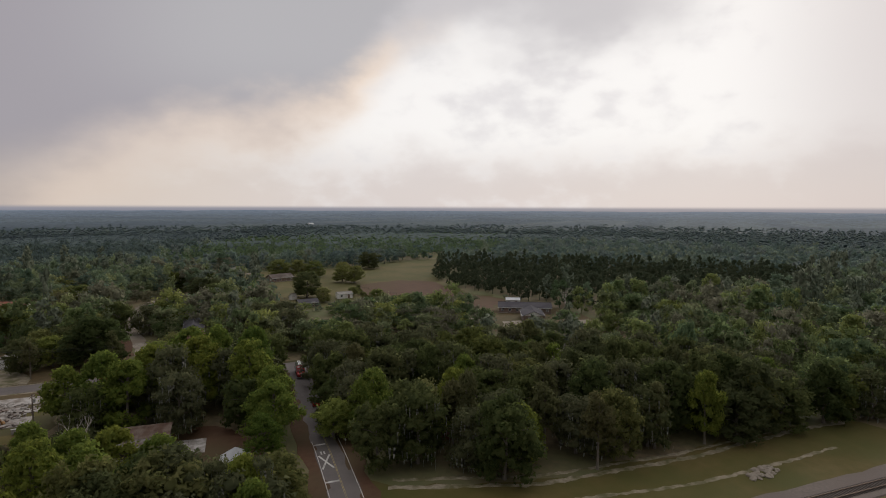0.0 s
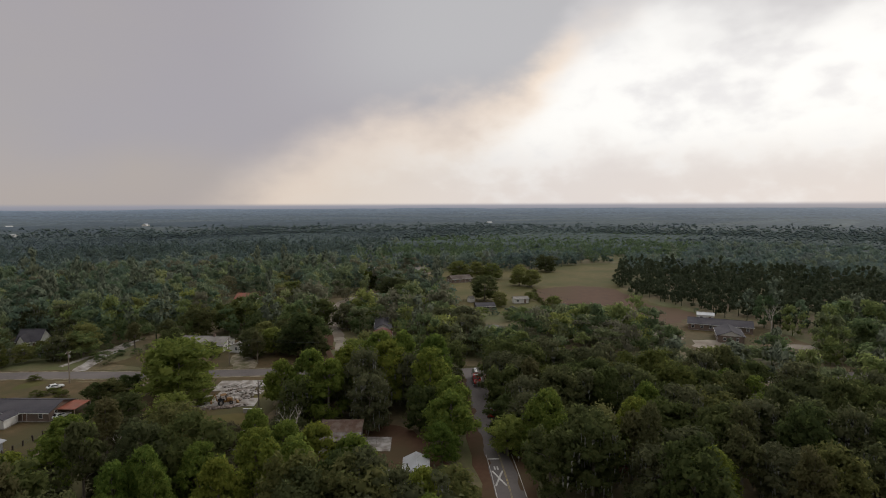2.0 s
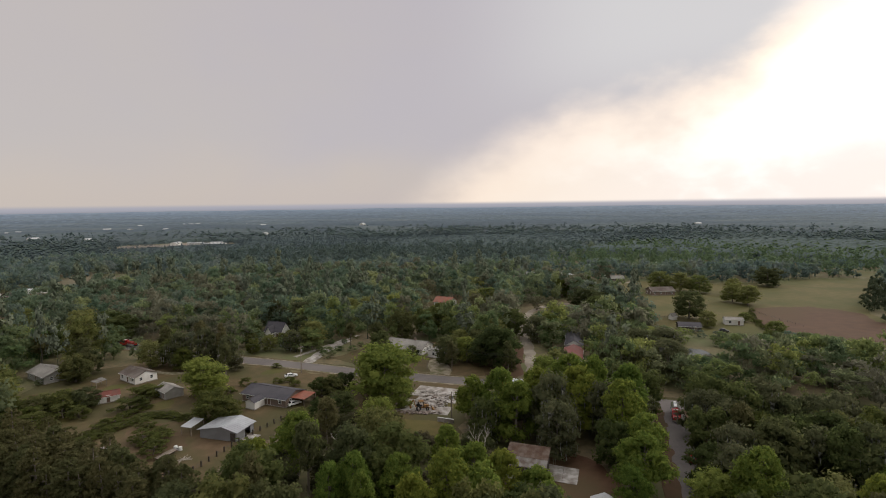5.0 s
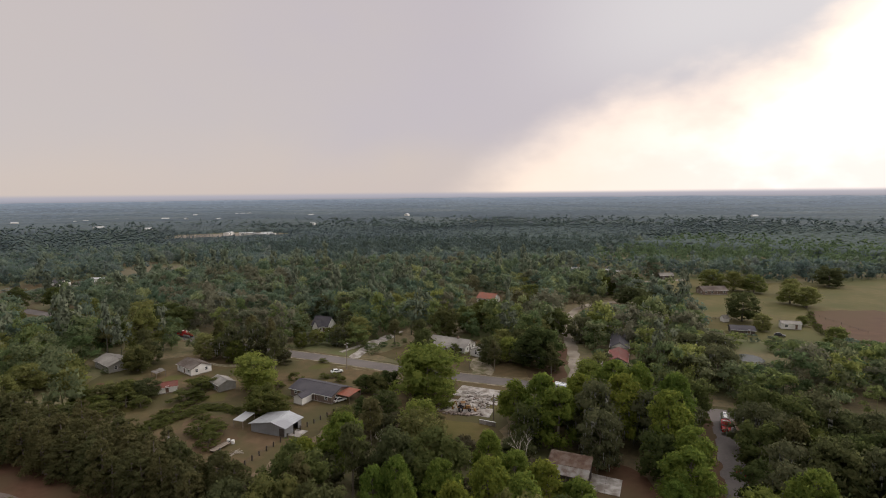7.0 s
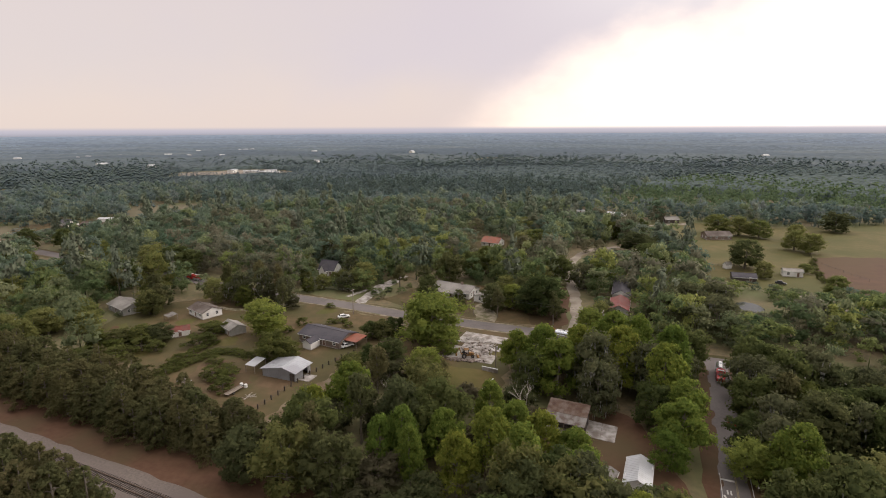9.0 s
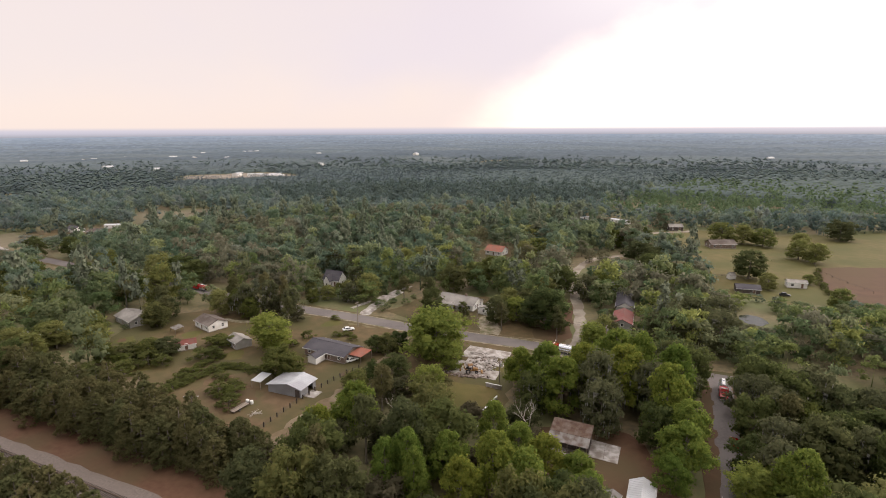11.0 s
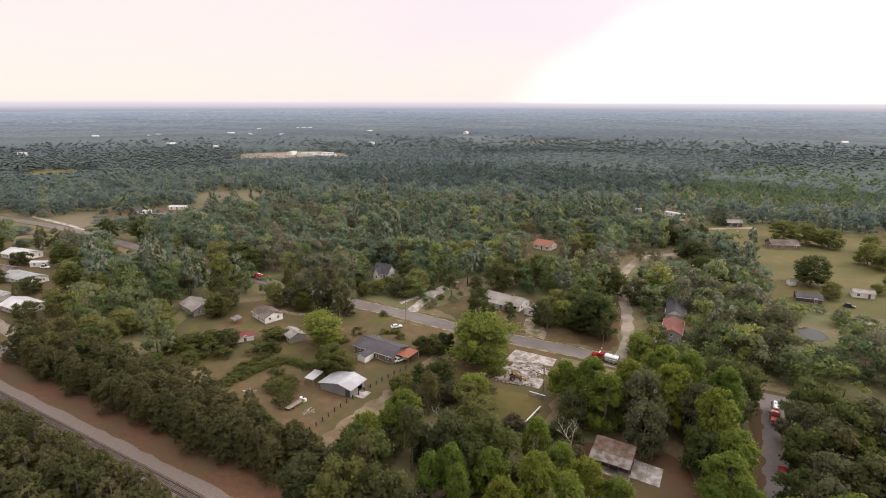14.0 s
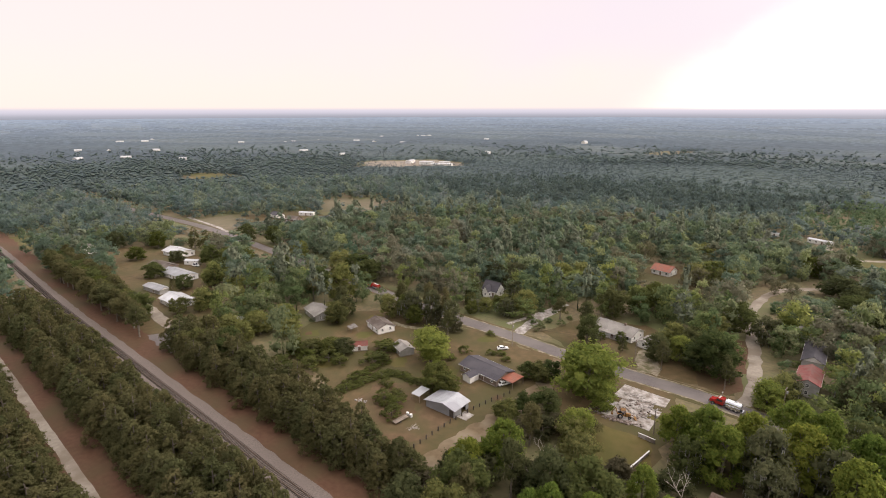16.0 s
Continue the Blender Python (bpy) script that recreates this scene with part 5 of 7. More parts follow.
def moss_mesh(c, r, rg):
    """Hanging moss: tapered strands under the clumps."""
    vs, fs = [], []
    for k in range(150):
        j = rg.integers(len(c))
        a = rg.uniform(0, 6.283)
        p = c[j] + np.array([math.cos(a), math.sin(a), -0.3]) * r[j] * 0.95
        l, w = rg.uniform(0.6, 1.7), rg.uniform(0.05, 0.13)
        s = np.array([math.cos(a + 1.57), math.sin(a + 1.57), 0]) * w
        o = np.array([math.cos(a), math.sin(a), 0]) * w * 0.5
        d = np.array([rg.uniform(-0.1, 0.1), rg.uniform(-0.1, 0.1), -l])
        b = len(vs) * 1
        vs += [p - s, p + s, p + o * 2, p + d * 0.5 - s * 1.1, p + d * 0.5 + s * 1.1, p + d]
        fs += [(b, b + 1, b + 4), (b, b + 4, b + 3), (b + 3, b + 4, b + 5), (b + 1, b + 2, b + 4), (b + 2, b, b + 3), (b + 2, b + 3, b + 4)]
    return np.array(vs), np.array(fs)


def plant(kind, x, y, h, r, label="", group="", z=0.0):
    """One tree; after three builds of a kind the rest are copies, turned and stretched."""
    SPOTS.append((x, y, r))
    m = pose(x, y, z, 0, 0, RNG.uniform(0, 360)) @ Matrix.Diagonal((r / 3.5, r / 3.5, h / 10.0, 1))
    built = PLANTED.setdefault(kind, [])
    if len(built) >= 3:
        first = built[int(RNG.integers(3))]
        ob = copy_thing(first, m @ Matrix.Diagonal([*(1 / s for s in first.scale), 1]))
        ob["label"] = label or LABELS[kind]
        if group:
            ob["group"] = group
        return ob
    shape, n, count, size, leaves = KINDS[kind]
    rg = np.random.default_rng(100 + 10 * len(built) + len(kind))
    ob = thing(kind, label or LABELS[kind], "tree", m, group)
    part("trunk", limb_mesh(shape, rg), M_BARK, ob, "grey-brown trunk and limbs")
    c, s = clumps(shape, n, rg)
    v, f, nv = sprays(c, s, count, size, rg, spread=1.7 if "pine" in kind else 1.6 if kind in ("spring_tree", "pale_tree", "sparse_tree") else 1.45, leafy=0.75)
    if kind != "sparse_tree":
        v, f, nv = joined((v, f, nv), cores(c, s, rg, 0.6, lump=ROUGH_LUMP if "pine" in kind else LUMP))
    link_mesh("crown", tri_mesh(kind + "_crown", v, f, None, rounded(v, nv)), leaves, ob)
    if kind == "mossy_oak":
        v, f = moss_mesh(c, s, rg)
        link_mesh("moss", tri_mesh("moss", v, f), L_MOSS, ob, "pale grey hanging moss")["kind"] = "stuff"
    built.append(ob)
    return ob


def dead_tree(x, y, h, label):
    """A bare, bleached tree: forked limbs, no leaves."""
    rg = random.Random(int(x * 3 + y))
    bm = bmesh.new()
    SPOTS.append((x, y, 2.0))

    def fork(p, d, l, r, depth):
        q = p + d * l
        tube(bm, p, q, r, r * 0.6, 6 if depth > 1 else 4)
        if depth:
            for _ in range(3 if depth > 1 else 2):
                e = (d + Vector((rg.uniform(-0.8, 0.8), rg.uniform(-0.8, 0.8), rg.uniform(-0.1, 0.5)))).normalized()
                fork(q, e, l * rg.uniform(0.6, 0.8), r * 0.55, depth - 1)
    fork(Vector((0, 0, -0.2)), Vector((0.05, 0.02, 1)).normalized(), h * 0.38, h * 0.022, 4)
    knit(bm)
    return tagged(part("dead_tree", bm, M_DEADWOOD, m=pose(x, y, 0)), label, "tree")


# trees that stand by themselves: x, y, height, radius
for row in ((-86.0, 158.0, 13.5, 7.4), (-29.8, 161.0, 18.0, 9.0)):
    plant("spring_tree", *row)
for row in ((-34.0, 167.0, 13.5, 6.0), (-24.5, 154.5, 9.0, 4.0), (-27.0, 134.0, 11.0, 4.4), (20.5, 178.0, 9.5, 4.8), (-6.0, 200.5, 10.0, 4.4), (44.0, 103.5, 9.0, 4.2)):
    plant("spring_tree", *row, label="fresh green tree with an airy rounded crown")
for row in ((-40.6, 113.2, 15.0, 5.0), (-23.5, 96, 14.6, 3.6), (-27.5, 93.5, 13.4, 3.2), (-21, 91.5, 13.4, 2.9), (-6, 97, 15.1, 4.6), (-11.5, 89.5, 14.0, 3.8),
            (0.5, 93, 14.6, 4.5), (4, 100, 13.4, 4.6), (10.5, 98, 11.3, 4.5), (-1.5, 105, 12.9, 4.2), (12, 91.5, 11.8, 4.2), (-15.5, 99, 12.9, 3.9), (-7.5, 115, 12.0, 3.6), (33.5, 128, 18.5, 5.5), (36, 118.5, 14.0, 4.8), (33, 109.5, 13.4, 5.2),
            (37.5, 140, 18.5, 5.2), (4.5, 139.5, 17.1, 5.2), (14.5, 141, 17.1, 5.2), (-2.5, 141, 14.6, 4.6), (51, 99, 15.9, 4.5), (30.5, 148, 18.5, 4.8)):
    plant("sweetgum", *row)
for row in ((-75.5, 142.5, 9.0, 5.2), (-71.0, 141.5, 7.5, 4.0), (5.0, 194.5, 16.5, 8.2), (-2.0, 209.0, 11.0, 5.0), (14.0, 240.0, 13.0, 6.5), (104.0, 279.0, 15.0, 7.5),
            (196.6, 388.0, 14.0, 8.5), (-47.0, 163.5, 6.5, 4.0), (-44.0, 166.5, 6.5, 3.6), (-50.5, 163.0, 6.0, 3.2), (-42.5, 141.0, 8.0, 4.4), (-38.5, 144.0, 8.5, 4.2),
            (-48.0, 134.5, 7.0, 4.0), (-118.5, 149.0, 6.5, 4.0), (-123.5, 146.5, 6.5, 4.0), (-129.0, 144.0, 6.0, 4.0), (-134.5, 141.0, 6.0, 3.8), (46.0, 152.5, 14.0, 4.6), (58.5, 146.0, 14.0, 5.0)):
    plant("oak", *row)
for row in ((17.5, 134.5, 17.8, 5.9), (1, 131, 12.7, 4.2), (33, 158.5, 13.0, 5.2),
            (-100.5, 252, 15.0, 6.0), (-88, 252, 14.0, 6.0), (47, 186, 15.0, 7.0), (55, 196, 15.0, 7.5), (62, 184, 14.0, 7.0), (50.5, 108, 12.0, 4.6), (54, 116, 13.0, 5.0),
            (27, 188, 9.0, 3.6), (66, 200, 14.0, 7.0), (23.5, 232, 12.0, 5.0)):
    plant("mossy_oak", *row)
for row in ((-155.0, 195.5, 19.0, 6.0), (-156.4, 158.5, 10.0, 5.5), (-164.0, 150.0, 9.0, 5.0), (-148.0, 152.0, 8.0, 4.5), (-171.0, 143.0, 9.0, 4.6)):
    plant("pale_tree", *row, label="pale green leafy tree behind the yards")
for row in ((-140.4, 172.5, 10.0, 4.6), (-142.0, 180.0, 10.0, 4.6), (-161.6, 225.6, 13.0, 7.5), (-172.0, 232.0, 13.0, 7.0), (1.5, 197.5, 12.0, 6.5), (57.3, 308.0, 12.0, 8.0), (62.0, 290.0, 13.0, 8.0), (58.0, 272.0, 13.0, 8.0), (64.0, 255.0, 13.0, 7.5)):
    plant("oak", *row)
for row in ((-238.0, 172.0, 8.0, 4.5), (-270.0, 178.0, 9.0, 5.0), (-244.0, 199.0, 9.0, 5.5), (-285.0, 204.0, 8.0, 4.5), (-210.0, 148.0, 8.0, 4.0), (-205.0, 160.0, 9.0, 5.0), (-312.0, 196.0, 9.0, 5.0), (-232.0, 186.0, 9.0, 5.0)):
    plant("oak", *row, label="dark green yard tree between the west houses")
for row in ((-79.5, 121.5, 4.2, 3.0), (-82.5, 126.0, 3.6, 2.6), (-84.0, 132.0, 3.0, 2.4), (-104.5, 149.0, 4.0, 4.5), (-62.0, 171.5, 2.6, 1.7), (-69.0, 174.0, 2.2, 1.6), (-65.5, 175.5, 2.0, 1.7),
            (-78.5, 171.0, 3.0, 2.2), (-80.5, 163.5, 2.6, 1.8), (-76.0, 190.5, 2.2, 1.8), (-105.0, 158.0, 5.0, 3.4), (-27.8, 207.5, 5.5, 2.2), (-35.0, 207.0, 4.0, 1.6)):
    plant("shrub", *row, label="low rounded green shrub on the lawn")
for line, step, h in ((((-102.5, 126), (-100, 131.7), (-97.8, 136.5), (-96.4, 142.8), (-93.4, 145.8), (-87.5, 143.8), (-83, 142.4)), 2.3, 2.0), (((-103.5, 131), (-102, 140), (-100.7, 151)), 2.6, 2.4)):
    for x, y in along(line, step)[0]:
        plant("shrub", x + RNG.uniform(-0.5, 0.5), y + RNG.uniform(-0.5, 0.5), h * RNG.uniform(0.5, 1.0), 1.9 * RNG.uniform(0.8, 1.25), label="low tangled hedge shrub between the yards")
for row in ((-90.9, 136.4, 2.6, 2.4), (-86.3, 127.7, 4.0, 3.4), (-81.1, 127.4, 3.2, 2.6), (-107.7, 159.7, 4.5, 3.6), (-103.1, 160.6, 4.0, 3.2), (-124, 152, 4.5, 3.2), (-120, 147, 4.0, 3.0)):
    plant("shrub", *row, label="bushy olive-green shrub in the yard")
for row in ((-41.3, 127.6, 7, 3.4), (-44.8, 124.5, 6.5, 3.2), (-36.2, 132.2, 7.5, 3.6), (-45.5, 118, 6.5, 3.4), (-48.5, 112, 6, 3.2), (-40, 137.5, 7, 3.2), (-33, 137, 6.5, 3.2), (-52, 107, 6, 3.0)):
    plant("brush_tree", *row)
for row in ((150.5, 317.0, 12.0, 6.0), (146.0, 326.0, 12.0, 5.5), (106.3, 262.0, 8.0, 4.2), (124.0, 236.0, 9.0, 4.5), (120.0, 374.0, 13.0, 7.0), (130.0, 366.0, 13.0, 7.0), (140.0, 360.0, 12.0, 6.5),
            (158.0, 352.0, 11.0, 5.0), (128.5, 273.0, 5.0, 3.0), (82.4, 271.5, 5.5, 2.8), (-6.0, 303.0, 11.0, 6.0), (2.0, 309.0, 12.0, 6.5)):
    plant("pale_tree", *row, label="grey-green spreading tree in the pasture")
for row in ((-107.5, 195.5, 17.0, 3.6), (-98.0, 193.0, 16.0, 3.2), (-38.0, 126.5, 13.0, 3.8), (-146.0, 184.0, 13.0, 4.5), (-139.0, 176.0, 11.0, 4.5),
            (-11.0, 190.0, 11.0, 2.6), (-43.0, 215.0, 12.0, 4.2), (-55.0, 218.0, 11.0, 4.0), (9.0, 185.0, 12.0, 3.0), (-160.0, 200.0, 17.0, 5.5), (-168.0, 190.0, 12.0, 5.0), (-122.3, 197.0, 14.0, 3.8), (-91.0, 181.5, 12.0, 3.0)):
    plant("pine", *row)
# the clump at the highway bend
for kind, x, y, h, r in (("mossy_oak", -113, 190, 14, 4.6), ("mossy_oak", -104, 192, 15, 4.2), ("oak", -109.5, 186.5, 9, 3.6), ("brush_tree", -101, 189, 8, 3.2), ("mossy_oak", -93.5, 189.5, 13, 4.0), ("oak", -118, 193, 11, 4.2),
                         ("brush_tree", -90, 187, 6, 2.6), ("mossy_oak", -104, 232, 10, 4.0), ("oak", -85.5, 222, 6, 3.0), ("mossy_oak", -77.5, 213, 9, 3.8), ("pale_tree", -88, 214, 7, 3.0), ("oak", -98.5, 220, 6, 3.0), ("oak", -93, 209, 6.5, 3.0), ("pale_tree", -82.5, 222, 7, 3.2), ("mossy_oak", -80, 229, 12, 4.6), ("pale_tree", -124, 189, 11, 4.2)):
    plant(kind, x, y, h, r)
for x, y in along(((127, 236), (131, 262), (138, 288), (146, 304)), 3.4)[0]:
    plant("shrub", x + RNG.uniform(-0.8, 0.8), y, RNG.uniform(0.9, 2.6), RNG.uniform(0.9, 1.9), label="ragged shrub along the field's edge")
# trees round the west houses, behind the yards and along the drive
for x, y, h in ((-229.5, 183.9, 13), (-204, 157, 11), (-207, 178, 11), (-204.5, 192, 12), (-182, 165, 9), (-160, 148, 10), (-158.5, 160.5, 10), (-161, 140, 9), (-174, 135.5, 10),
                (-181.5, 228, 15), (-226, 245, 12), (-196, 170, 9), (-190, 183, 11), (-72, 219, 12), (-57.5, 268.5, 14), (-68, 263, 14), (-4, 346, 13), (-9.5, 213, 10), (24.5, 184.5, 10), (-27.5, 131.5, 10)):
    plant("pale_tree", x, y, h, h * 0.42)
for x, y, h in ((-156.5, 129.5, 11), (-166.5, 122, 12), (-150, 121.5, 11), (-262, 208.5, 13), (-248, 210, 13), (-238.5, 214.5, 13), (-206, 210, 14), (-174.5, 203, 13), (-138, 171.5, 9),
                (-268, 266, 13), (-290, 263, 13), (-351, 208, 12), (-327, 221, 12), (-39.5, 201.5, 12), (-36, 234.5, 14), (-19.5, 250, 14), (-27, 243, 13), (3.5, 226, 12), (8, 288.5, 14), (29, 234, 12),
                (-13.5, 197.5, 11), (58, 348.5, 14), (66, 352, 13), (49, 344, 12)):
    plant("oak", x, y, h, h * 0.40)
for x, y, h in ((-44, 296, 15), (-38, 289, 14), (-35, 332, 14), (-10, 292, 9), (-4.5, 296, 11), (36.5, 295, 9), (30, 301, 8)):
    plant("sparse_tree", x, y, h, h * 0.42)
for x, y, h in ((-231.5, 161.5, 10), (-305, 232, 15), (-25.8, 199.5, 6), (10.5, 190.5, 6), (-298, 236, 13)):
    plant("young_pine", x, y, h, h * 0.3, label="dark conical cedar beside the house")
for x, y, h in ((-119.5, 141.5, 5), (-130.5, 129.5, 6), (-115, 142, 4.5), (-122, 134, 5.5), (-126, 138, 5)):
    plant("shrub", x, y, h, h * 0.7, label="leafy green hedge bush at the yard's end")
for row in ((8.5, 133, 16.5, 5.5), (24.5, 138.5, 18.4, 5.9), (24.5, 149.5, 18.5, 6.1)):
    plant("sweetgum", *row, label="tall fresh green sweetgum in the grove")
# trees that lean over the side road
for kind, x, y, h, r in (("mossy_oak", 41, 143, 12, 4.0), ("pale_tree", 62.5, 98, 11, 5.2), ("oak", 47.5, 112.5, 10, 4.0), ("spring_tree", 50.5, 104, 9, 4.4),
                         ("oak", 52.5, 126, 13, 4.8), ("mossy_oak", 55.5, 136, 14, 5.2), ("oak", 60.5, 143.5, 15, 5.4), ("sweetgum", 29.5, 104, 9, 3.4), ("oak", 30.5, 120.5, 12, 4.4), ("mossy_oak", 40, 152, 15, 5.4)):
    plant(kind, x, y, h, r)
dead_tree(0.5, 118.5, 10.0, "bare grey dead tree beside the shack")
dead_tree(187.0, 170.0, 12.0, "bleached bare tree at the ranch house")
dead_tree(-33.0, 121.0, 8.0, "bare grey snag in the thicket")
dead_tree(62.5, 95.0, 7.0, "bleached dead sapling beside the road")


# the planted pine rows on both sides of the railway
def row_of(kind, line, off, count, h, r, jitter, lo, hi, group):
    q, t = along(line, 1.0)
    keep = [k for k in range(len(q)) if lo < q[k, 0] < hi]
    for k in np.linspace(0, len(keep) - 1, count).astype(int):
        i = keep[k]
        n = np.array([-t[i, 1], t[i, 0]])
        o = off + RNG.uniform(-jitter, jitter)
        p = q[i] + n * o + t[i] * RNG.uniform(-1.5, 1.5)
        s = RNG.uniform(0.82, 1.15)
        plant(kind, p[0], p[1], h * s, r * RNG.uniform(0.9, 1.2), group=group)


# along() runs from east to west here, so a negative offset lies north of the track
row_of("young_pine", RAIL, -14.0, 36, 11.0, 3.9, 1.6, -185, -68, "pine row north of the railway")
row_of("young_pine", RAIL, -19.5, 34, 12.0, 4.2, 2.0, -185, -62, "pine row north of the railway")
row_of("young_pine", RAIL, -25.0, 22, 11.5, 4.0, 2.0, -185, -84, "pine row north of the railway")
row_of("young_pine", RAIL, 9.6, 46, 12.5, 4.2, 0.8, -268, -70, "pine row south of the railway")
row_of("young_pine", RAIL, 15.0, 42, 13.5, 4.3, 1.5, -268, -72, "pine row south of the railway")
row_of("young_pine", RAIL, 21.5, 46, 12.5, 4.7, 1.2, -268, -72, "pine row south of the railway")
row_of("young_pine", DIRT_ROAD, 7.0, 34, 10.5, 4.2, 1.2, -268, -96, "pines south of the service road")
row_of("young_pine", DIRT_ROAD, 12.0, 32, 11.5, 4.2, 1.6, -268, -98, "pines south of the service road")
row_of("young_pine", DIRT_ROAD, 17.5, 26, 11.5, 4.4, 1.6, -262, -102, "pines south of the service road")
row_of("pine", RAIL, -12.0, 22, 12.5, 4.6, 1.6, -335, -204, "trees between the railway and the west lane")
row_of("oak", RAIL, -17.5, 16, 11.5, 5.0, 1.6, -335, -222, "trees between the railway and the west lane")
row_of("pine", RAIL, -22.0, 12, 12.0, 4.6, 1.6, -345, -246, "trees between the railway and the west lane")


# ---- woods ----
def scatter(r0, r1, a0, a1, step, seed, margin=0.0):
    """Jittered points in a sector (azimuths in degrees, clockwise from +y) where wood stands."""
    rg = np.random.default_rng(seed)
    x, y = np.meshgrid(np.arange(-r1, r1, step), np.arange(-r1, r1, step))
    x = x.ravel() + rg.uniform(-0.55, 0.55, x.size) * step
    y = y.ravel() + rg.uniform(-0.55, 0.55, y.size) * step
    r, a = np.hypot(x, y), np.degrees(np.arctan2(x, y))
    k = (r > r0) & (r < r1) & (a > a0) & (a < a1)
    x, y = x[k], y[k]
    k = ~open_ground(x, y, margin)
    return x[k], y[k], rg


PINE_BELT = ((-50, 470), (60, 520), (120, 650), (300, 900), (-700, 900), (-420, 560), (-250, 500))
DARK_WOOD = ((194, 206), (194, 232), (189, 245), (193, 266), (201, 297), (225, 335), (330, 420), (520, 420), (600, 200), (300, 120), (215, 160))


# houses and lanes that show over low growth: x, y, half width, height
OPEN_TO = ((-94, 236, 6.5, 0.8), (-22, 312, 9, 0), (37, 218, 6, 2), (33, 198, 5, 2.5), (65, 434, 9, 1.5), (38, 447, 5, 1), (-332, 335, 14, 1), (-316, 354, 9, 1), (-152, 175, 8, 1),
           (-120, 176, 8, 0), (-300, 420, 34, 0), (-437, 770, 60, 0), (20, 262, 5, 0), (28, 302, 7, 0), (45, 320, 12, 0), (96, 400, 14, 0), (-62, 225, 7, 0), (-360, 300, 25, 0), (-620, 500, 40, 0), (112, 350, 9, 1), (9, 172, 8, 0), (53.5, 151, 5, 0.5), (-18, 158, 12, 0), (10, 117, 5, 2.4), (19, 115, 5, 0), (23, 100, 4, 2), (172, 182, 18, 0.5), (156, 166, 9, 0), (104, 256, 20, 0.5), (85, 216, 7, 0),
           (-222, 156, 9, 0.5), (-258, 184, 12, 1.0), (-300, 214, 10, 0.5), (-30, 215, 10, 0), (-262, 252, 8, 0), (-335, 275, 24, 0), (-385, 287, 22, 0), (-310, 345, 20, 1), (160, 245, 24, 0), (186, 222, 10, 0))


def sight_cap(x, y):
    """The most height of growth on the camera side of houses and lanes, by its distance before them."""
    cap = np.full(np.shape(x), 99.0)
    for hx, hy, half, z in OPEN_TO:
        d = math.hypot(hx, hy)
        ux, uy = -hx / d, -hy / d
        along_it = (x - hx) * ux + (y - hy) * uy
        across = np.abs((x - hx) * uy - (y - hy) * ux)
        hit = (along_it > -3) & (along_it < 70) & (across < half + 3)
        cap = np.where(hit, np.minimum(cap, np.maximum(2.0, z + np.maximum(along_it - 3, 0) * 62.0 / d)), cap)
    return cap


def near_woods():
    """Single trees on the ground passed nearest."""
    x, y, rg = scatter(52, 160, -66, 76, 7.3, 11, 1.0)
    spots = np.array(SPOTS)
    for px, py in zip(x, y):
        if np.min(np.hypot(spots[:, 0] - px, spots[:, 1] - py) - 0.75 * spots[:, 2]) < 2.2:
            continue
        rail = (py - 62.0) + 0.265 * px            # north of the railway: positive
        if px < -55 and rail < 45:
            continue
        u = rg.random()
        if rail < 0:
            kind = "young_pine"
        elif px < 0 and py < 150:
            kind = ("sweetgum" if u < 0.12 else "brush_tree" if u < 0.55 else "pine" if u < 0.72 else "oak")
        elif px > 44:
            kind = ("oak" if u < 0.62 else "mossy_oak" if u < 0.86 else "sweetgum" if u < 0.90 else "pine")
        else:
            kind = ("mossy_oak" if u < 0.35 else "oak" if u < 0.75 else "sweetgum")
        h = {"oak": 15.5, "mossy_oak": 15.0, "sweetgum": 14.5, "pine": 15.0, "brush_tree": 8.5, "young_pine": 10.0}[kind] * rg.uniform(0.75, 1.15)
        r = {"oak": 5.2, "mossy_oak": 5.0, "sweetgum": 3.8, "pine": 3.6, "brush_tree": 4.2, "young_pine": 3.6}[kind] * rg.uniform(0.85, 1.2)
        h = min(h, float(sight_cap(np.array([px]), np.array([py]))[0]))
        plant(kind, px, py, h, r * min(1.0, 0.4 + h / 12))


near_woods()


def crown_pool(shape, n, clump_n, spray_n, size, core, seed, up=0.25, lump=ROUGH_LUMP, core_size=0.6):
    """A few small crowns, 10 m high and 3.5 m in radius, as arrays; up: how far the leaves turn to the sky."""
    pool = []
    for k in range(n):
        rg = np.random.default_rng(seed + k)
        c, s = clumps(shape, clump_n, rg)
        s = s * core
        # a bent stem below the crown
        st = np.array([(-0.15, -0.1, -0.2), (0.15, -0.1, -0.2), (0, 0.17, -0.2), (0, 0, 6.0)])
        sf = np.array([(0, 1, 3), (1, 2, 3), (2, 0, 3)])
        v, f, nv = joined(sprays(c, s, spray_n, size, rg, spread=1.36, leafy=0.7), cores(c, s, rg, core_size, lump=lump), (st, sf, st * (1, 1, 0)))
        pool.append((v, f, rounded(v, nv, 0.6, up)))
    return pool


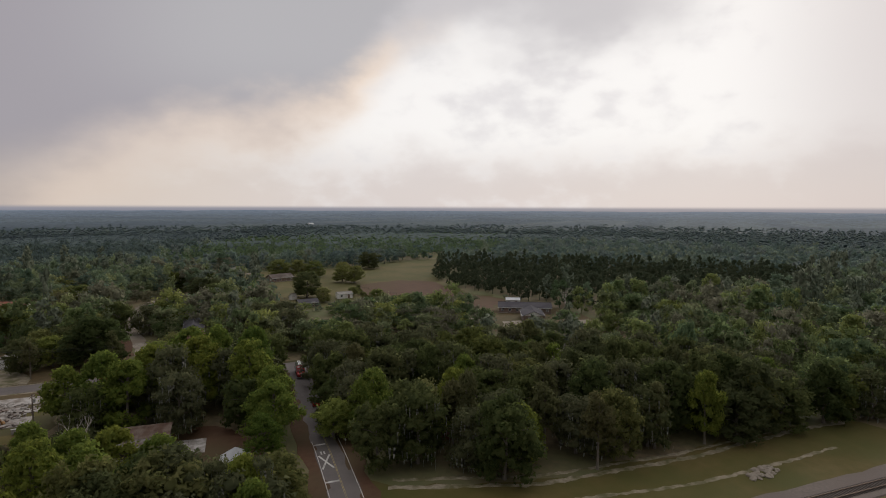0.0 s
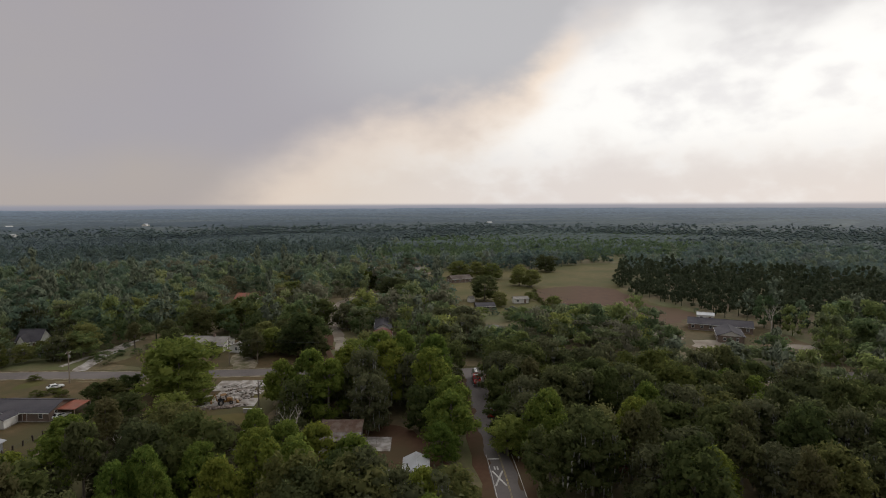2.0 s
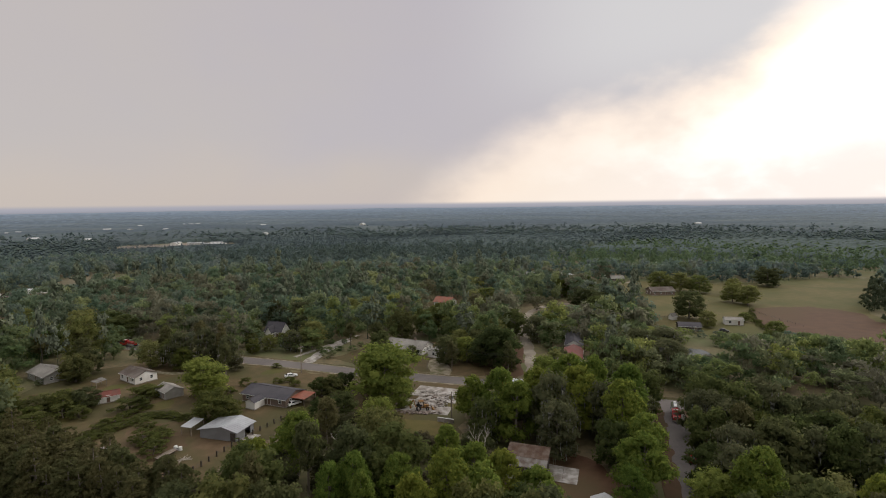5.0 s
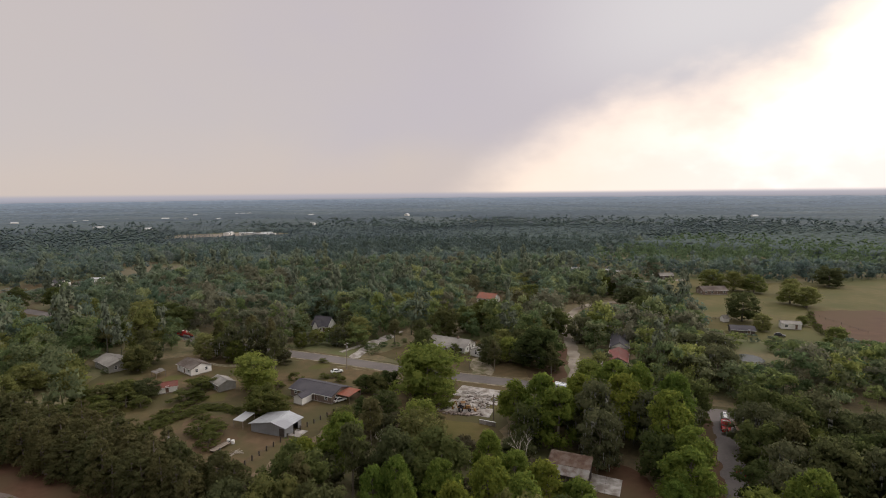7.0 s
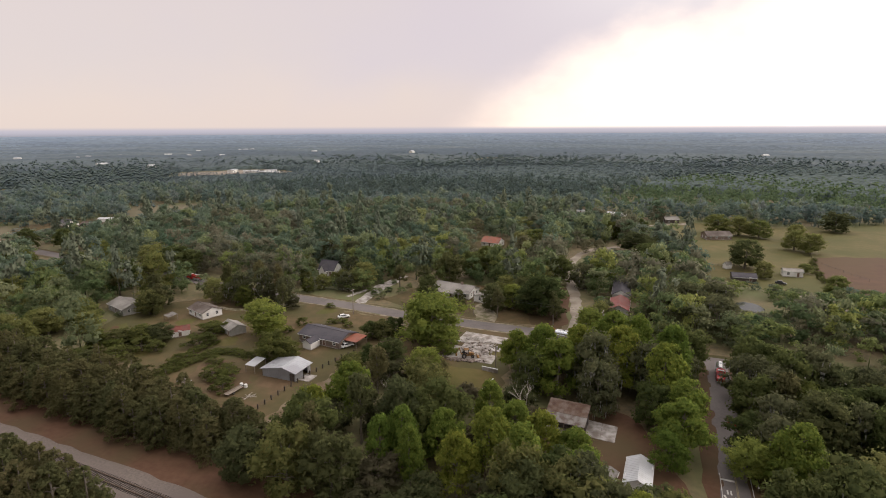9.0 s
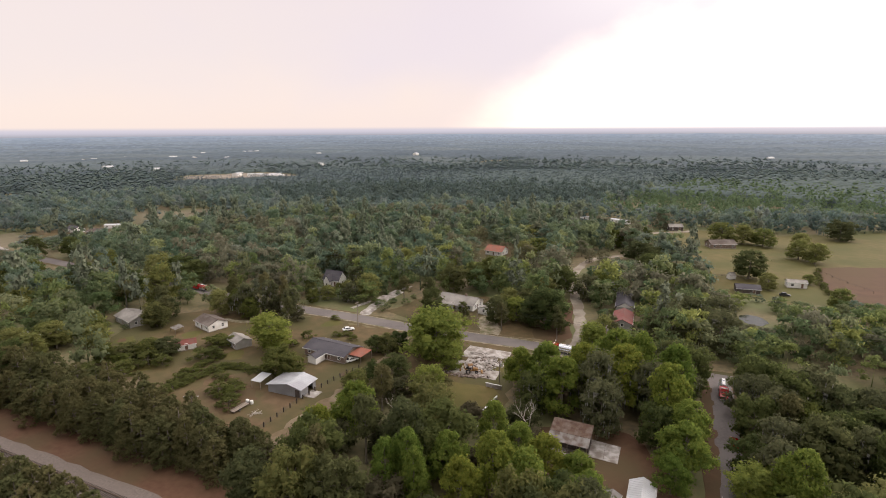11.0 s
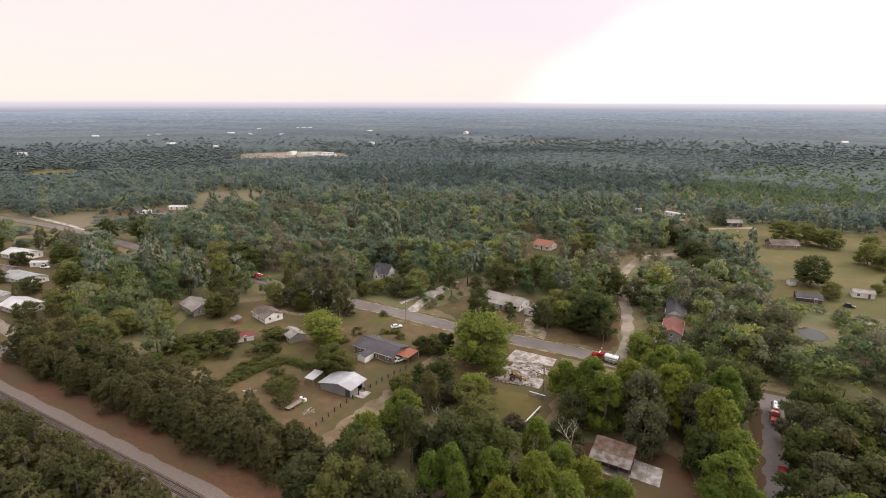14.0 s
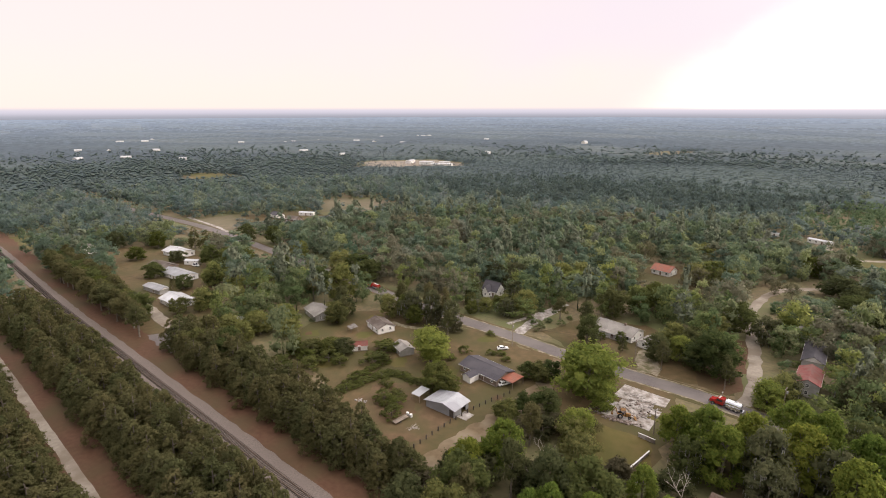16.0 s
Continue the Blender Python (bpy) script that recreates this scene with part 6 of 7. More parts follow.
def wood(name, label, x, y, h, r, pools, material, rg):
    """Many trees joined into one piece of woodland."""
    vs, fs, ts, ns, base = [], [], [], [], 0
    pick = rg.integers(len(pools), size=len(x))
    ang = rg.uniform(0, 2 * math.pi, len(x))
    stand = np.sin(x / 17 + 1.9 * np.sin(y / 23)) * np.sin(y / 19 + 1.3 * np.sin(x / 31))
    tint = np.mod(0.45 + 0.30 * stand + 0.55 * (rg.random(len(x)) - 0.5), 1.0)
    for k, (pv, pf, pn) in enumerate(pools):
        i = np.where(pick == k)[0]
        if not len(i):
            continue
        c, s = np.cos(ang[i])[:, None], np.sin(ang[i])[:, None]
        sr = (r[i] / 3.5)[:, None]
        v = np.stack([(pv[:, 0] * c - pv[:, 1] * s) * sr + x[i][:, None], (pv[:, 0] * s + pv[:, 1] * c) * sr + y[i][:, None], pv[:, 2] * (h[i] / 10)[:, None]], 2)
        ns.append(np.stack([pn[:, 0] * c - pn[:, 1] * s, pn[:, 0] * s + pn[:, 1] * c, np.broadcast_to(pn[:, 2], (len(i), len(pn)))], 2).reshape(-1, 3))
        f = pf[None] + (np.arange(len(i)) * len(pv))[:, None, None] + base
        vs.append(v.reshape(-1, 3))
        fs.append(f.reshape(-1, 3))
        ts.append(np.repeat(tint[i], len(pf)))
        base += len(i) * len(pv)
    me = tri_mesh(name, np.concatenate(vs), np.concatenate(fs), np.concatenate(ts), np.concatenate(ns))
    return tagged(link_mesh(name, me, material), label, "woodland", kind="stuff")


def pine_strip(x, y):
    """The strip of planted pines along the railway."""
    off = (y - 62.0) + 0.262 * x
    return (x < -50) & (x > -268) & (off > -60) & (off < 36)


def clear_of_spots(x, y):
    s = np.array(SPOTS)
    keep = np.ones(len(x), bool)
    for sx, sy, sr in s:
        keep &= np.hypot(x - sx, y - sy) > 0.6 * sr + 2.0
    return keep


def build_woods():
    mid_pool = crown_pool("round", 8, 17, 44, 0.32, 1.4, 300, 0.4) + crown_pool("cone", 3, 17, 40, 0.31, 1.35, 330, 0.4)
    x, y, rg = scatter(158, 430, -70, 78, 8.1, 21, 1.5)
    k = clear_of_spots(x, y) & ~pine_strip(x, y)
    x, y = x[k], y[k]
    dark = inside(DARK_WOOD, x, y)
    n = len(x)
    h = np.minimum(15.0 * rg.uniform(0.65, 1.3, n), sight_cap(x, y))
    r = 4.6 * rg.uniform(0.7, 1.35, n) * np.clip(h / 7, 0.5, 1)
    r = np.minimum(r, 0.55 * h + 0.4)
    u = rg.random(n) + 0.25 * np.sin(x / 29 + 2 * np.sin(y / 37))
    grey, tall = ~dark & (u > 0.95), ~dark & (u < 0.08)
    o = ~dark & ~grey & ~tall
    # past some 265 m the same wood takes the haze-blued leaves
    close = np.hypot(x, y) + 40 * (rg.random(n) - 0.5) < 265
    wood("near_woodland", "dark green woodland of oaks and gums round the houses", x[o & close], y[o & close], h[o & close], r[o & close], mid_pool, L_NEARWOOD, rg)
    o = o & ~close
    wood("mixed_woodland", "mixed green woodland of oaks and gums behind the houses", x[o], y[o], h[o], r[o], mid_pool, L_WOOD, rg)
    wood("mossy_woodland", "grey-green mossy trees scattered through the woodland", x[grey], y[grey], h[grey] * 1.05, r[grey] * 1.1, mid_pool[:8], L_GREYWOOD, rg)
    wood("tall_pines", "tall thin pines standing above the mixed woodland", x[tall], y[tall], np.minimum(h[tall] * 1.45, sight_cap(x[tall], y[tall])), r[tall] * 0.95, crown_pool("pine", 4, 16, 18, 0.42, 1.4, 370), L_TALLPINE, rg)
    wood("pine_woodland", "dark dense pine wood beside the brown field", x[dark], y[dark], 15.0 * rg.uniform(0.75, 1.2, dark.sum()), 4.4 * rg.uniform(0.8, 1.2, dark.sum()), crown_pool("young_pine", 5, 13, 20, 0.48, 1.6, 350), L_PINEWOOD, rg)
    # the next belt, still leafy but of simpler crowns
    belt_pool = crown_pool("round", 6, 9, 20, 0.46, 1.75, 500, 0.5) + crown_pool("cone", 2, 9, 18, 0.44, 1.65, 520, 0.5)
    x, y, rg = scatter(430, 690, -72, 80, 8.0, 33, 2.0)
    k = np.hypot(x, y) < 640 + 50 * rg.random(len(x))
    x, y = x[k], y[k]
    jx, jy = x + 20 * np.sin(y / 37) + rg.normal(size=len(x)) * 9, y + 20 * np.sin(x / 41) + rg.normal(size=len(x)) * 9
    belt, young = inside(PINE_BELT, jx, jy), inside(YOUNG_WOOD, jx, jy)
    n = len(x)
    h, r = np.minimum(13.5 * rg.uniform(0.65, 1.3, n), sight_cap(x, y)), 4.3 * rg.uniform(0.7, 1.3, n)
    o = ~belt & ~young
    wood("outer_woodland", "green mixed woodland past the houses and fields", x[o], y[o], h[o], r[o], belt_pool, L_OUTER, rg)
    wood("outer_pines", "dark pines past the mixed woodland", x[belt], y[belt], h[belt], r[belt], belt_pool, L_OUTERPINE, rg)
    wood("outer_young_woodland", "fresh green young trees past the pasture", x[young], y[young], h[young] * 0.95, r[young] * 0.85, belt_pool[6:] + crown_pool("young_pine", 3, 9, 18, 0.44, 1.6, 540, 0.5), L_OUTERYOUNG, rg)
    far_pool = crown_pool("round", 6, 8, 0, 0.5, 1.5, 400, 1.2, ROUGH_LUMP, 1.0)
    x, y, rg = scatter(630, 1420, -72, 80, 8.2, 31, 2.0)
    k = (np.hypot(x, y) < 930 + 420 * rg.random(len(x)) ** 2.6) & ~inside(EAST_FIELD, x, y)
    x, y = x[k], y[k]
    jx, jy = x + 26 * np.sin(y / 37) + rg.normal(size=len(x)) * 12, y + 26 * np.sin(x / 41) + rg.normal(size=len(x)) * 12
    belt, young = inside(PINE_BELT, jx, jy), inside(YOUNG_WOOD, jx, jy)
    n = len(x)
    h, r = np.minimum(11.5 * rg.uniform(0.72, 1.35, n), sight_cap(x, y)), 4.2 * rg.uniform(0.7, 1.3, n)
    o = ~belt & ~young
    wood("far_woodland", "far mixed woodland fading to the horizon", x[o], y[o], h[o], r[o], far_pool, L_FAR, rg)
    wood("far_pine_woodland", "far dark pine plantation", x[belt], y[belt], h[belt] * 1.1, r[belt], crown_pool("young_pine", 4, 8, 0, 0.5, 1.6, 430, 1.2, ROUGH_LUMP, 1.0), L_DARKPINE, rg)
    wood("young_woodland", "fresh green young woodland past the pasture", x[young], y[young], h[young] * 0.85, r[young] * 0.9, crown_pool("cone", 4, 8, 0, 0.5, 1.5, 450, 1.0, ROUGH_LUMP, 1.0), L_YOUNG, rg)
    # behind the camera
    back_pool = crown_pool("round", 4, 7, 12, 0.7, 2.0, 480)
    for r0, r1, step, pool, size in ((24, 190, 9.5, back_pool, 4.8), (190, 430, 15.0, back_pool, 7.5)):
        x, y, rg = scatter(r0, r1, -180, 180, step, 41, 2.0)
        a = np.degrees(np.arctan2(x, y))
        k = ((a < -74) | (a > 82) | (np.hypot(x, y) < 46)) & clear_of_spots(x, y) & ~pine_strip(x, y)
        x, y = x[k], y[k]
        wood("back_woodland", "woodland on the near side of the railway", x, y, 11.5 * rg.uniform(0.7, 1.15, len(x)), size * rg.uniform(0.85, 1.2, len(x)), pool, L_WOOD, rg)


build_woods()


def canopy_sheet(name, label, r0, r1, n_az, n_r, base, lumps, seed, mats, tilt, hazy):
    """A closed, uneven layer of leaves over low swells; mats change gradually from near to far, to imitate haze."""
    rg = np.random.default_rng(seed)
    az = np.radians(np.r_[np.linspace(-78, 86, n_az), np.linspace(88, 280, 60)])
    a, r = np.meshgrid(az, np.geomspace(r0, r1, n_r))
    x, y = r * np.sin(a), r * np.cos(a)
    far = np.clip((r - 1500) / 3400, 0, 1)
    z = base + 14 * far ** 1.5 + lumps * rg.random(x.shape) ** 1.4 + 1.6 * np.sin(x / 61 + 2 * np.sin(y / 97)) + 2.0 * np.sin(y / 143 + 1.7 * np.sin(x / 170)) * far
    z = z + 3.0 * np.clip(np.sin(x / 310 + 0.8) * np.sin(y / 260 - 0.4), -0.3, 1)
    free = np.zeros(x.shape, bool)
    for dx, dy in ((0, 0), (16, 0), (-16, 0), (0, 16), (0, -16), (11, 11), (-11, 11), (11, -11), (-11, -11)):
        free |= open_ground(x + dx, y + dy, 2.0)
    free = free | inside(TOWN_LOT, x, y) | inside(EAST_FIELD, x, y)
    z = np.where(free, -1.5, np.minimum(z, np.maximum(sight_cap(x, y) - 2.0, 0.5)))
    z[:2] = -1.0
    low = z
    for _ in range(3):                           # ease the layer down at the clearings
        low = (np.roll(low, 1, 0) + np.roll(low, -1, 0) + np.roll(low, 1, 1) + np.roll(low, -1, 1)) / 4
    z = np.minimum(z, low + 1.2)
    nr, na = x.shape
    v = np.stack([x, y, z], 2).reshape(-1, 3)
    i = (np.arange(nr - 1)[:, None] * na + np.arange(na)[None])
    j = (np.arange(nr - 1)[:, None] * na + (np.arange(na)[None] + 1) % na)
    f = np.stack([np.stack([i, j + na, j], 2), np.stack([i, i + na, j + na], 2)], 2).reshape(-1, 3)
    fx, fy = v[f[:, 0], 0], v[f[:, 0], 1]
    tone = 0.5 + 0.26 * np.sin(fy / 95 + 2.2 * np.sin(fx / 420)) + 0.2 * np.sin(fx / 180 + 1.6 * np.sin(fy / 240)) + 0.05 * (rg.random(len(f)) - 0.5)
    nv = rg.normal(size=v.shape) * tilt + (0, 0, 1)
    me = tri_mesh(name, v, f, np.clip(tone, 0, 0.999), nv / np.linalg.norm(nv, axis=1)[:, None])
    ob = tagged(link_mesh(name, me, mats[0]), label, "woodland", kind="stuff")
    for m in mats[1:]:
        me.materials.append(m)
    # haze by distance: each farther mat has more bluish sheen, mixed at random
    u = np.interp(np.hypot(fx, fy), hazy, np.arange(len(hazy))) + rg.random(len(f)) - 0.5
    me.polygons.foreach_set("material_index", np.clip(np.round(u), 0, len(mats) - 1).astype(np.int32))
    return ob


# canopy tones with the blue-grey of haze painted in
HAZED_CANOPY_TONES = ((0.048, 0.062, 0.063), (0.030, 0.042, 0.047), (0.062, 0.078, 0.072), (0.040, 0.054, 0.057), (0.080, 0.094, 0.084))
# leaf tone for the sheet between far crowns, blued for haze
L_GAPS = leaf_mat("hazed_gap_leaves", ((0.044, 0.062, 0.056), (0.055, 0.073, 0.063), (0.048, 0.065, 0.06)), haze_sheen=0.08, through=0.0, vary=0.12)
L_CANOPY = [leaf_mat("hazed_canopy", HAZED_CANOPY_TONES, haze_sheen=w, through=0.0, vary=0.05) for w in (0.08, 0.15, 0.24, 0.36, 0.5)]
# added sheet: covers the dark shade between far crowns, so contrast drops
canopy_sheet("understorey", "added leaf-coloured sheet closing the shaded gaps of the far woods", 600, 1040, 520, 110, 5.6, 2.6, 76, [L_GAPS], 0.35, (0,))
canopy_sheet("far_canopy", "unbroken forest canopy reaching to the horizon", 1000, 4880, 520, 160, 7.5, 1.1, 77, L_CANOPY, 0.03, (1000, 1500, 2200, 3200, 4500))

# ---- vehicles ----
def wheel(parent, x, y, r, w, side):
    bm = bmesh.new()
    bmesh.ops.create_cone(bm, cap_ends=True, segments=18, radius1=r, radius2=r, depth=w, matrix=Matrix.Rotation(math.pi / 2, 4, "X"))
    bmesh.ops.bevel(bm, geom=[e for e in bm.edges if abs(e.verts[0].co.y - e.verts[1].co.y) < 1e-4], offset=w * 0.15, segments=2, affect="EDGES")
    t = part("wheel", bm, M_TYRE, parent, "black rubber tyre", m=pose(x, y, r))
    bm = bmesh.new()
    bmesh.ops.create_cone(bm, cap_ends=True, segments=12, radius1=r * 0.55, radius2=r * 0.5, depth=0.05, matrix=Matrix.Translation((0, side * w * 0.5, 0)) @ Matrix.Rotation(math.pi / 2, 4, "X"))
    part("rim", bm, M_CHROME, t)


def body_from(profile, half, bevel=0.08, tuck=0.0):
    """A body from its side profile (x, z), widened to half on each side; tuck narrows the upper part."""
    bm = bmesh.new()
    zs = [p[1] for p in profile]
    lo, hi = min(zs), max(zs)
    rows = []
    for s in (-1, 1):
        rows.append([bm.verts.new((x, s * (half - tuck * (z - lo) / (hi - lo)), z)) for x, z in profile])
    bm.faces.new(rows[0])
    bm.faces.new(rows[1][::-1])
    n = len(profile)
    for k in range(n):
        bm.faces.new((rows[0][k], rows[1][k], rows[1][(k + 1) % n], rows[0][(k + 1) % n]))
    bmesh.ops.recalc_face_normals(bm, faces=bm.faces[:])
    bmesh.ops.bevel(bm, geom=bm.edges[:], offset=bevel, segments=2, affect="EDGES")
    return bm


def car(label, x, y, turn, paint, tall=0.0):
    ob = thing("car", label, "car", pose(x, y, 0.06, 0, 0, turn))
    part("body", body_from([(-2.15, 0.35), (2.15, 0.35), (2.2, 0.7), (1.1, 0.92 + tall * 0.3), (-2.1, 0.95 + tall * 0.3)], 0.86), paint, ob)
    cab = part("cabin", body_from([(-1.7, 0.9), (1.0, 0.9), (0.25, 1.42 + tall), (-1.2, 1.45 + tall)], 0.8, 0.05, 0.16), paint, ob)
    for s in (-1, 1):
        part("side_window", slab_on([(-1.3, s * 0.79, 0.98), (0.75, s * 0.79, 0.98), (0.2, s * 0.67, 1.34 + tall), (-1.1, s * 0.67, 1.36 + tall)], 0.01), M_GLASS, cab)
    part("windscreen", slab_on([(1.0, -0.68, 0.95), (1.0, 0.68, 0.95), (0.32, 0.58, 1.38 + tall), (0.32, -0.58, 1.38 + tall)], 0.015), M_GLASS, cab)
    part("rear_window", slab_on([(-1.72, -0.66, 1.0), (-1.26, -0.58, 1.42 + tall), (-1.26, 0.58, 1.42 + tall), (-1.72, 0.66, 1.0)], 0.015), M_GLASS, cab)
    for wx in (-1.35, 1.35):
        for s in (-1, 1):
            wheel(ob, wx, s * 0.78, 0.32, 0.2, s)
    for s in (-1, 1):
        part("headlight", boxed(2.12, 2.22, s * 0.62 - 0.14, s * 0.62 + 0.14, 0.55, 0.7, 0.03), M_TRIM, ob)
        part("tail_light", boxed(-2.2, -2.1, s * 0.64 - 0.12, s * 0.64 + 0.12, 0.6, 0.76, 0.03), M_REDROOF, ob)
    return ob


def tanker(label, x, y, turn, tank_mat=None, length=9.4):
    """A fire tanker: red cab in front (+x), long tank behind."""
    ob = thing("fire_truck", label, "truck", pose(x, y, 0.08, 0, 0, turn))
    f = length / 2
    part("chassis", boxed(-f, f - 0.4, -0.5, 0.5, 0.55, 0.85, 0.03), M_CARDARK, ob)
    part("hood", body_from([(f - 1.9, 0.7), (f, 0.7), (f, 1.45), (f - 0.3, 1.65), (f - 1.9, 1.8)], 1.0, 0.08), M_CARRED, ob)
    cab = part("cab", body_from([(f - 4.2, 0.7), (f - 1.8, 0.7), (f - 1.8, 1.8), (f - 2.2, 2.65), (f - 4.2, 2.7)], 1.2, 0.08, 0.08), M_CARRED, ob, "glossy red crew cab")
    for s in (-1, 1):
        part("side_window", slab_on([(f - 3.9, s * 1.19, 1.75), (f - 2.1, s * 1.19, 1.75), (f - 2.35, s * 1.15, 2.4), (f - 3.9, s * 1.15, 2.4)], 0.01), M_GLASS, cab)
    part("windscreen", slab_on([(f - 1.82, -1.0, 1.85), (f - 1.82, 1.0, 1.85), (f - 2.16, 0.95, 2.55), (f - 2.16, -0.95, 2.55)], 0.015), M_GLASS, cab)
    part("light_bar", boxed(f - 3.0, f - 2.6, -0.8, 0.8, 2.7, 2.88, 0.04), M_TRIM, cab)
    bm = bmesh.new()
    bmesh.ops.create_cone(bm, cap_ends=True, segments=24, radius1=1.12, radius2=1.12, depth=length - 4.9, matrix=Matrix.Translation((-f + (length - 4.9) / 2 + 0.2, 0, 1.95)) @ Matrix.Rotation(math.pi / 2, 4, "Y"))
    for v in bm.verts:
        v.co.z = 1.95 + (v.co.z - 1.95) * 0.85
    bmesh.ops.bevel(bm, geom=[e for e in bm.edges if abs(e.verts[0].co.x - e.verts[1].co.x) < 1e-4], offset=0.12, segments=2, affect="EDGES")
    tank = part("tank", bm, tank_mat or M_CHROME, ob, "polished silver water tank")
    for s in (-1, 1):
        part("side_locker", boxed(-f + 0.3, f - 4.9, s * 1.02 - 0.16, s * 1.02 + 0.16, 0.75, 1.5, 0.04), M_CHROME, ob)
    part("catwalk", boxed(-f + 0.4, f - 5.0, -0.35, 0.35, 2.88, 2.96), M_TRIM, tank)
    part("hatch", boxed(-f + 1.6, -f + 2.4, -0.3, 0.3, 2.96, 3.1, 0.05), M_CHROME, tank)
    part("bumper", boxed(f - 0.02, f + 0.25, -1.2, 1.2, 0.55, 0.85, 0.05), M_CHROME, ob)
    part("rear_step", boxed(-f - 0.35, -f + 0.05, -1.15, 1.15, 0.5, 0.62, 0.02), M_CHROME, ob)
    for wx in (f - 1.2, -f + 1.4, -f + 2.7):
        for s in (-1, 1):
            wheel(ob, wx, s * 1.0, 0.5, 0.3, s)
    return ob


tanker("red fire tanker with a silver tank stopped at the junction", 53.6, 150.6, 255.0)
tanker("red fire tanker with a silver tank on the highway", 9.5, 173.0, 159.0)
tanker("red fire engine on the highway beside tall trees", -152.5, 218.0, 160.0, M_CARRED)
car("dark red pickup car driving up the side road", 48.3, 125.0, 76.0, M_CARRED, 0.15)
car("white car parked on the dry lawn", -66.8, 180.2, 35.0, M_CARWHITE)
car("white car parked under the orange carport", -56.4, 154.6, 50.0, M_CARWHITE)
car("black car parked in the pasture", 109.5, 251.6, -20.0, M_CARDARK, 0.2)
car("white van parked beside the mobile home", -268.0, 203.0, 15.0, M_CARWHITE, 0.7)


def build_digger():
    """A backhoe loader: wheels, cab on posts, front bucket and folded rear arm."""
    ob = thing("backhoe", "rusty yellow backhoe on the concrete slab", "digger", pose(-17.6, 152.6, 0.12, 0, 0, 12))
    part("frame", boxed(-1.6, 1.9, -0.5, 0.5, 0.6, 1.0, 0.06), M_DIGGER, ob)
    part("hood", body_from([(0.5, 0.95), (2.1, 0.95), (2.1, 1.4), (0.5, 1.6)], 0.48, 0.06), M_DIGGER, ob)
    cab = part("cab_roof", boxed(-0.9, 0.6, -0.8, 0.8, 2.55, 2.68, 0.04), M_DIGGER, ob)
    for x in (-0.82, 0.5):
        for y in (-0.72, 0.72):
            part("cab_post", boxed(x - 0.05, x + 0.05, y - 0.05, y + 0.05, 1.0, 2.56), M_CARDARK, cab)
    part("seat", boxed(-0.4, 0.1, -0.3, 0.3, 1.0, 1.45, 0.08), M_CARDARK, ob)
    for s in (-1, 1):
        bm = bmesh.new()
        tube(bm, (0.9, s * 0.7, 1.3), (3.1, s * 0.7, 0.45), 0.1, 0.09, 8)
        part("loader_arm", bm, M_DIGGER, ob)
        wheel(ob, -0.9, s * 0.85, 0.75, 0.45, s)
        wheel(ob, 1.7, s * 0.8, 0.48, 0.32, s)
    part("bucket", body_from([(3.0, 0.1), (3.8, 0.05), (3.75, 0.15), (3.25, 0.3), (3.2, 0.75), (3.0, 0.75)], 1.05, 0.03), M_DIGGER, ob)
    bm = bmesh.new()
    tube(bm, (-1.7, 0, 1.0), (-2.3, 0, 3.1), 0.16, 0.12, 8)
    boom = part("boom", bm, M_DIGGER, ob)
    bm = bmesh.new()
    tube(bm, (-2.3, 0, 3.1), (-3.3, 0, 1.3), 0.12, 0.1, 8)
    part("dipper", bm, M_DIGGER, boom)
    part("dipper_bucket", body_from([(-3.5, 0.7), (-3.0, 0.6), (-2.9, 1.2), (-3.4, 1.4)], 0.35, 0.03), M_DIGGER, boom)


build_digger()


def build_flatbed():
    """The long timber trailer with two white wheels at its end."""
    ob = thing("flatbed_trailer", "old timber flatbed trailer with white drums on the grass", "trailer", pose(-75.8, 120.6, 0, 0, 0, 74))
    for k in range(6):
        part("plank", boxed(-2.6, 2.6, -0.9 + k * 0.3, -0.62 + k * 0.3, 0.62, 0.68), M_WOOD, ob)
    part("bed_frame", boxed(-2.5, 2.5, -0.8, 0.8, 0.48, 0.61), M_CARDARK, ob)
    part("tongue", boxed(2.5, 4.4, -0.08, 0.08, 0.45, 0.57), M_CARDARK, ob)
    for s in (-1, 1):
        wheel(ob, -0.8, s * 0.95, 0.36, 0.22, s)
        bm = bmesh.new()
        bmesh.ops.create_cone(bm, cap_ends=True, segments=16, radius1=0.48, radius2=0.45, depth=0.95, matrix=Matrix.Translation((3.6, s * 0.75, 0.47)))
        bmesh.ops.bevel(bm, geom=[e for e in bm.edges if abs(e.verts[0].co.z - e.verts[1].co.z) < 1e-4], offset=0.06, segments=2, affect="EDGES")
        part("drum", bm, M_TRIM, ob, "white drum")


build_flatbed()


def sweep(bm, pts, r):
    """A thin four-sided line through the points, in one piece."""
    rings = []
    for k, p in enumerate(pts):
        d = (pts[min(k + 1, len(pts) - 1)] - pts[max(k - 1, 0)]).normalized()
        s = d.cross(Vector((0, 0, 1))).normalized() * r
        u = Vector((0, 0, r))
        rings.append([bm.verts.new(p + o) for o in (s, u, -s, -u)])
    for a, b in zip(rings, rings[1:]):
        for j in range(4):
            bm.faces.new((a[j], a[(j + 1) % 4], b[(j + 1) % 4], b[j]))


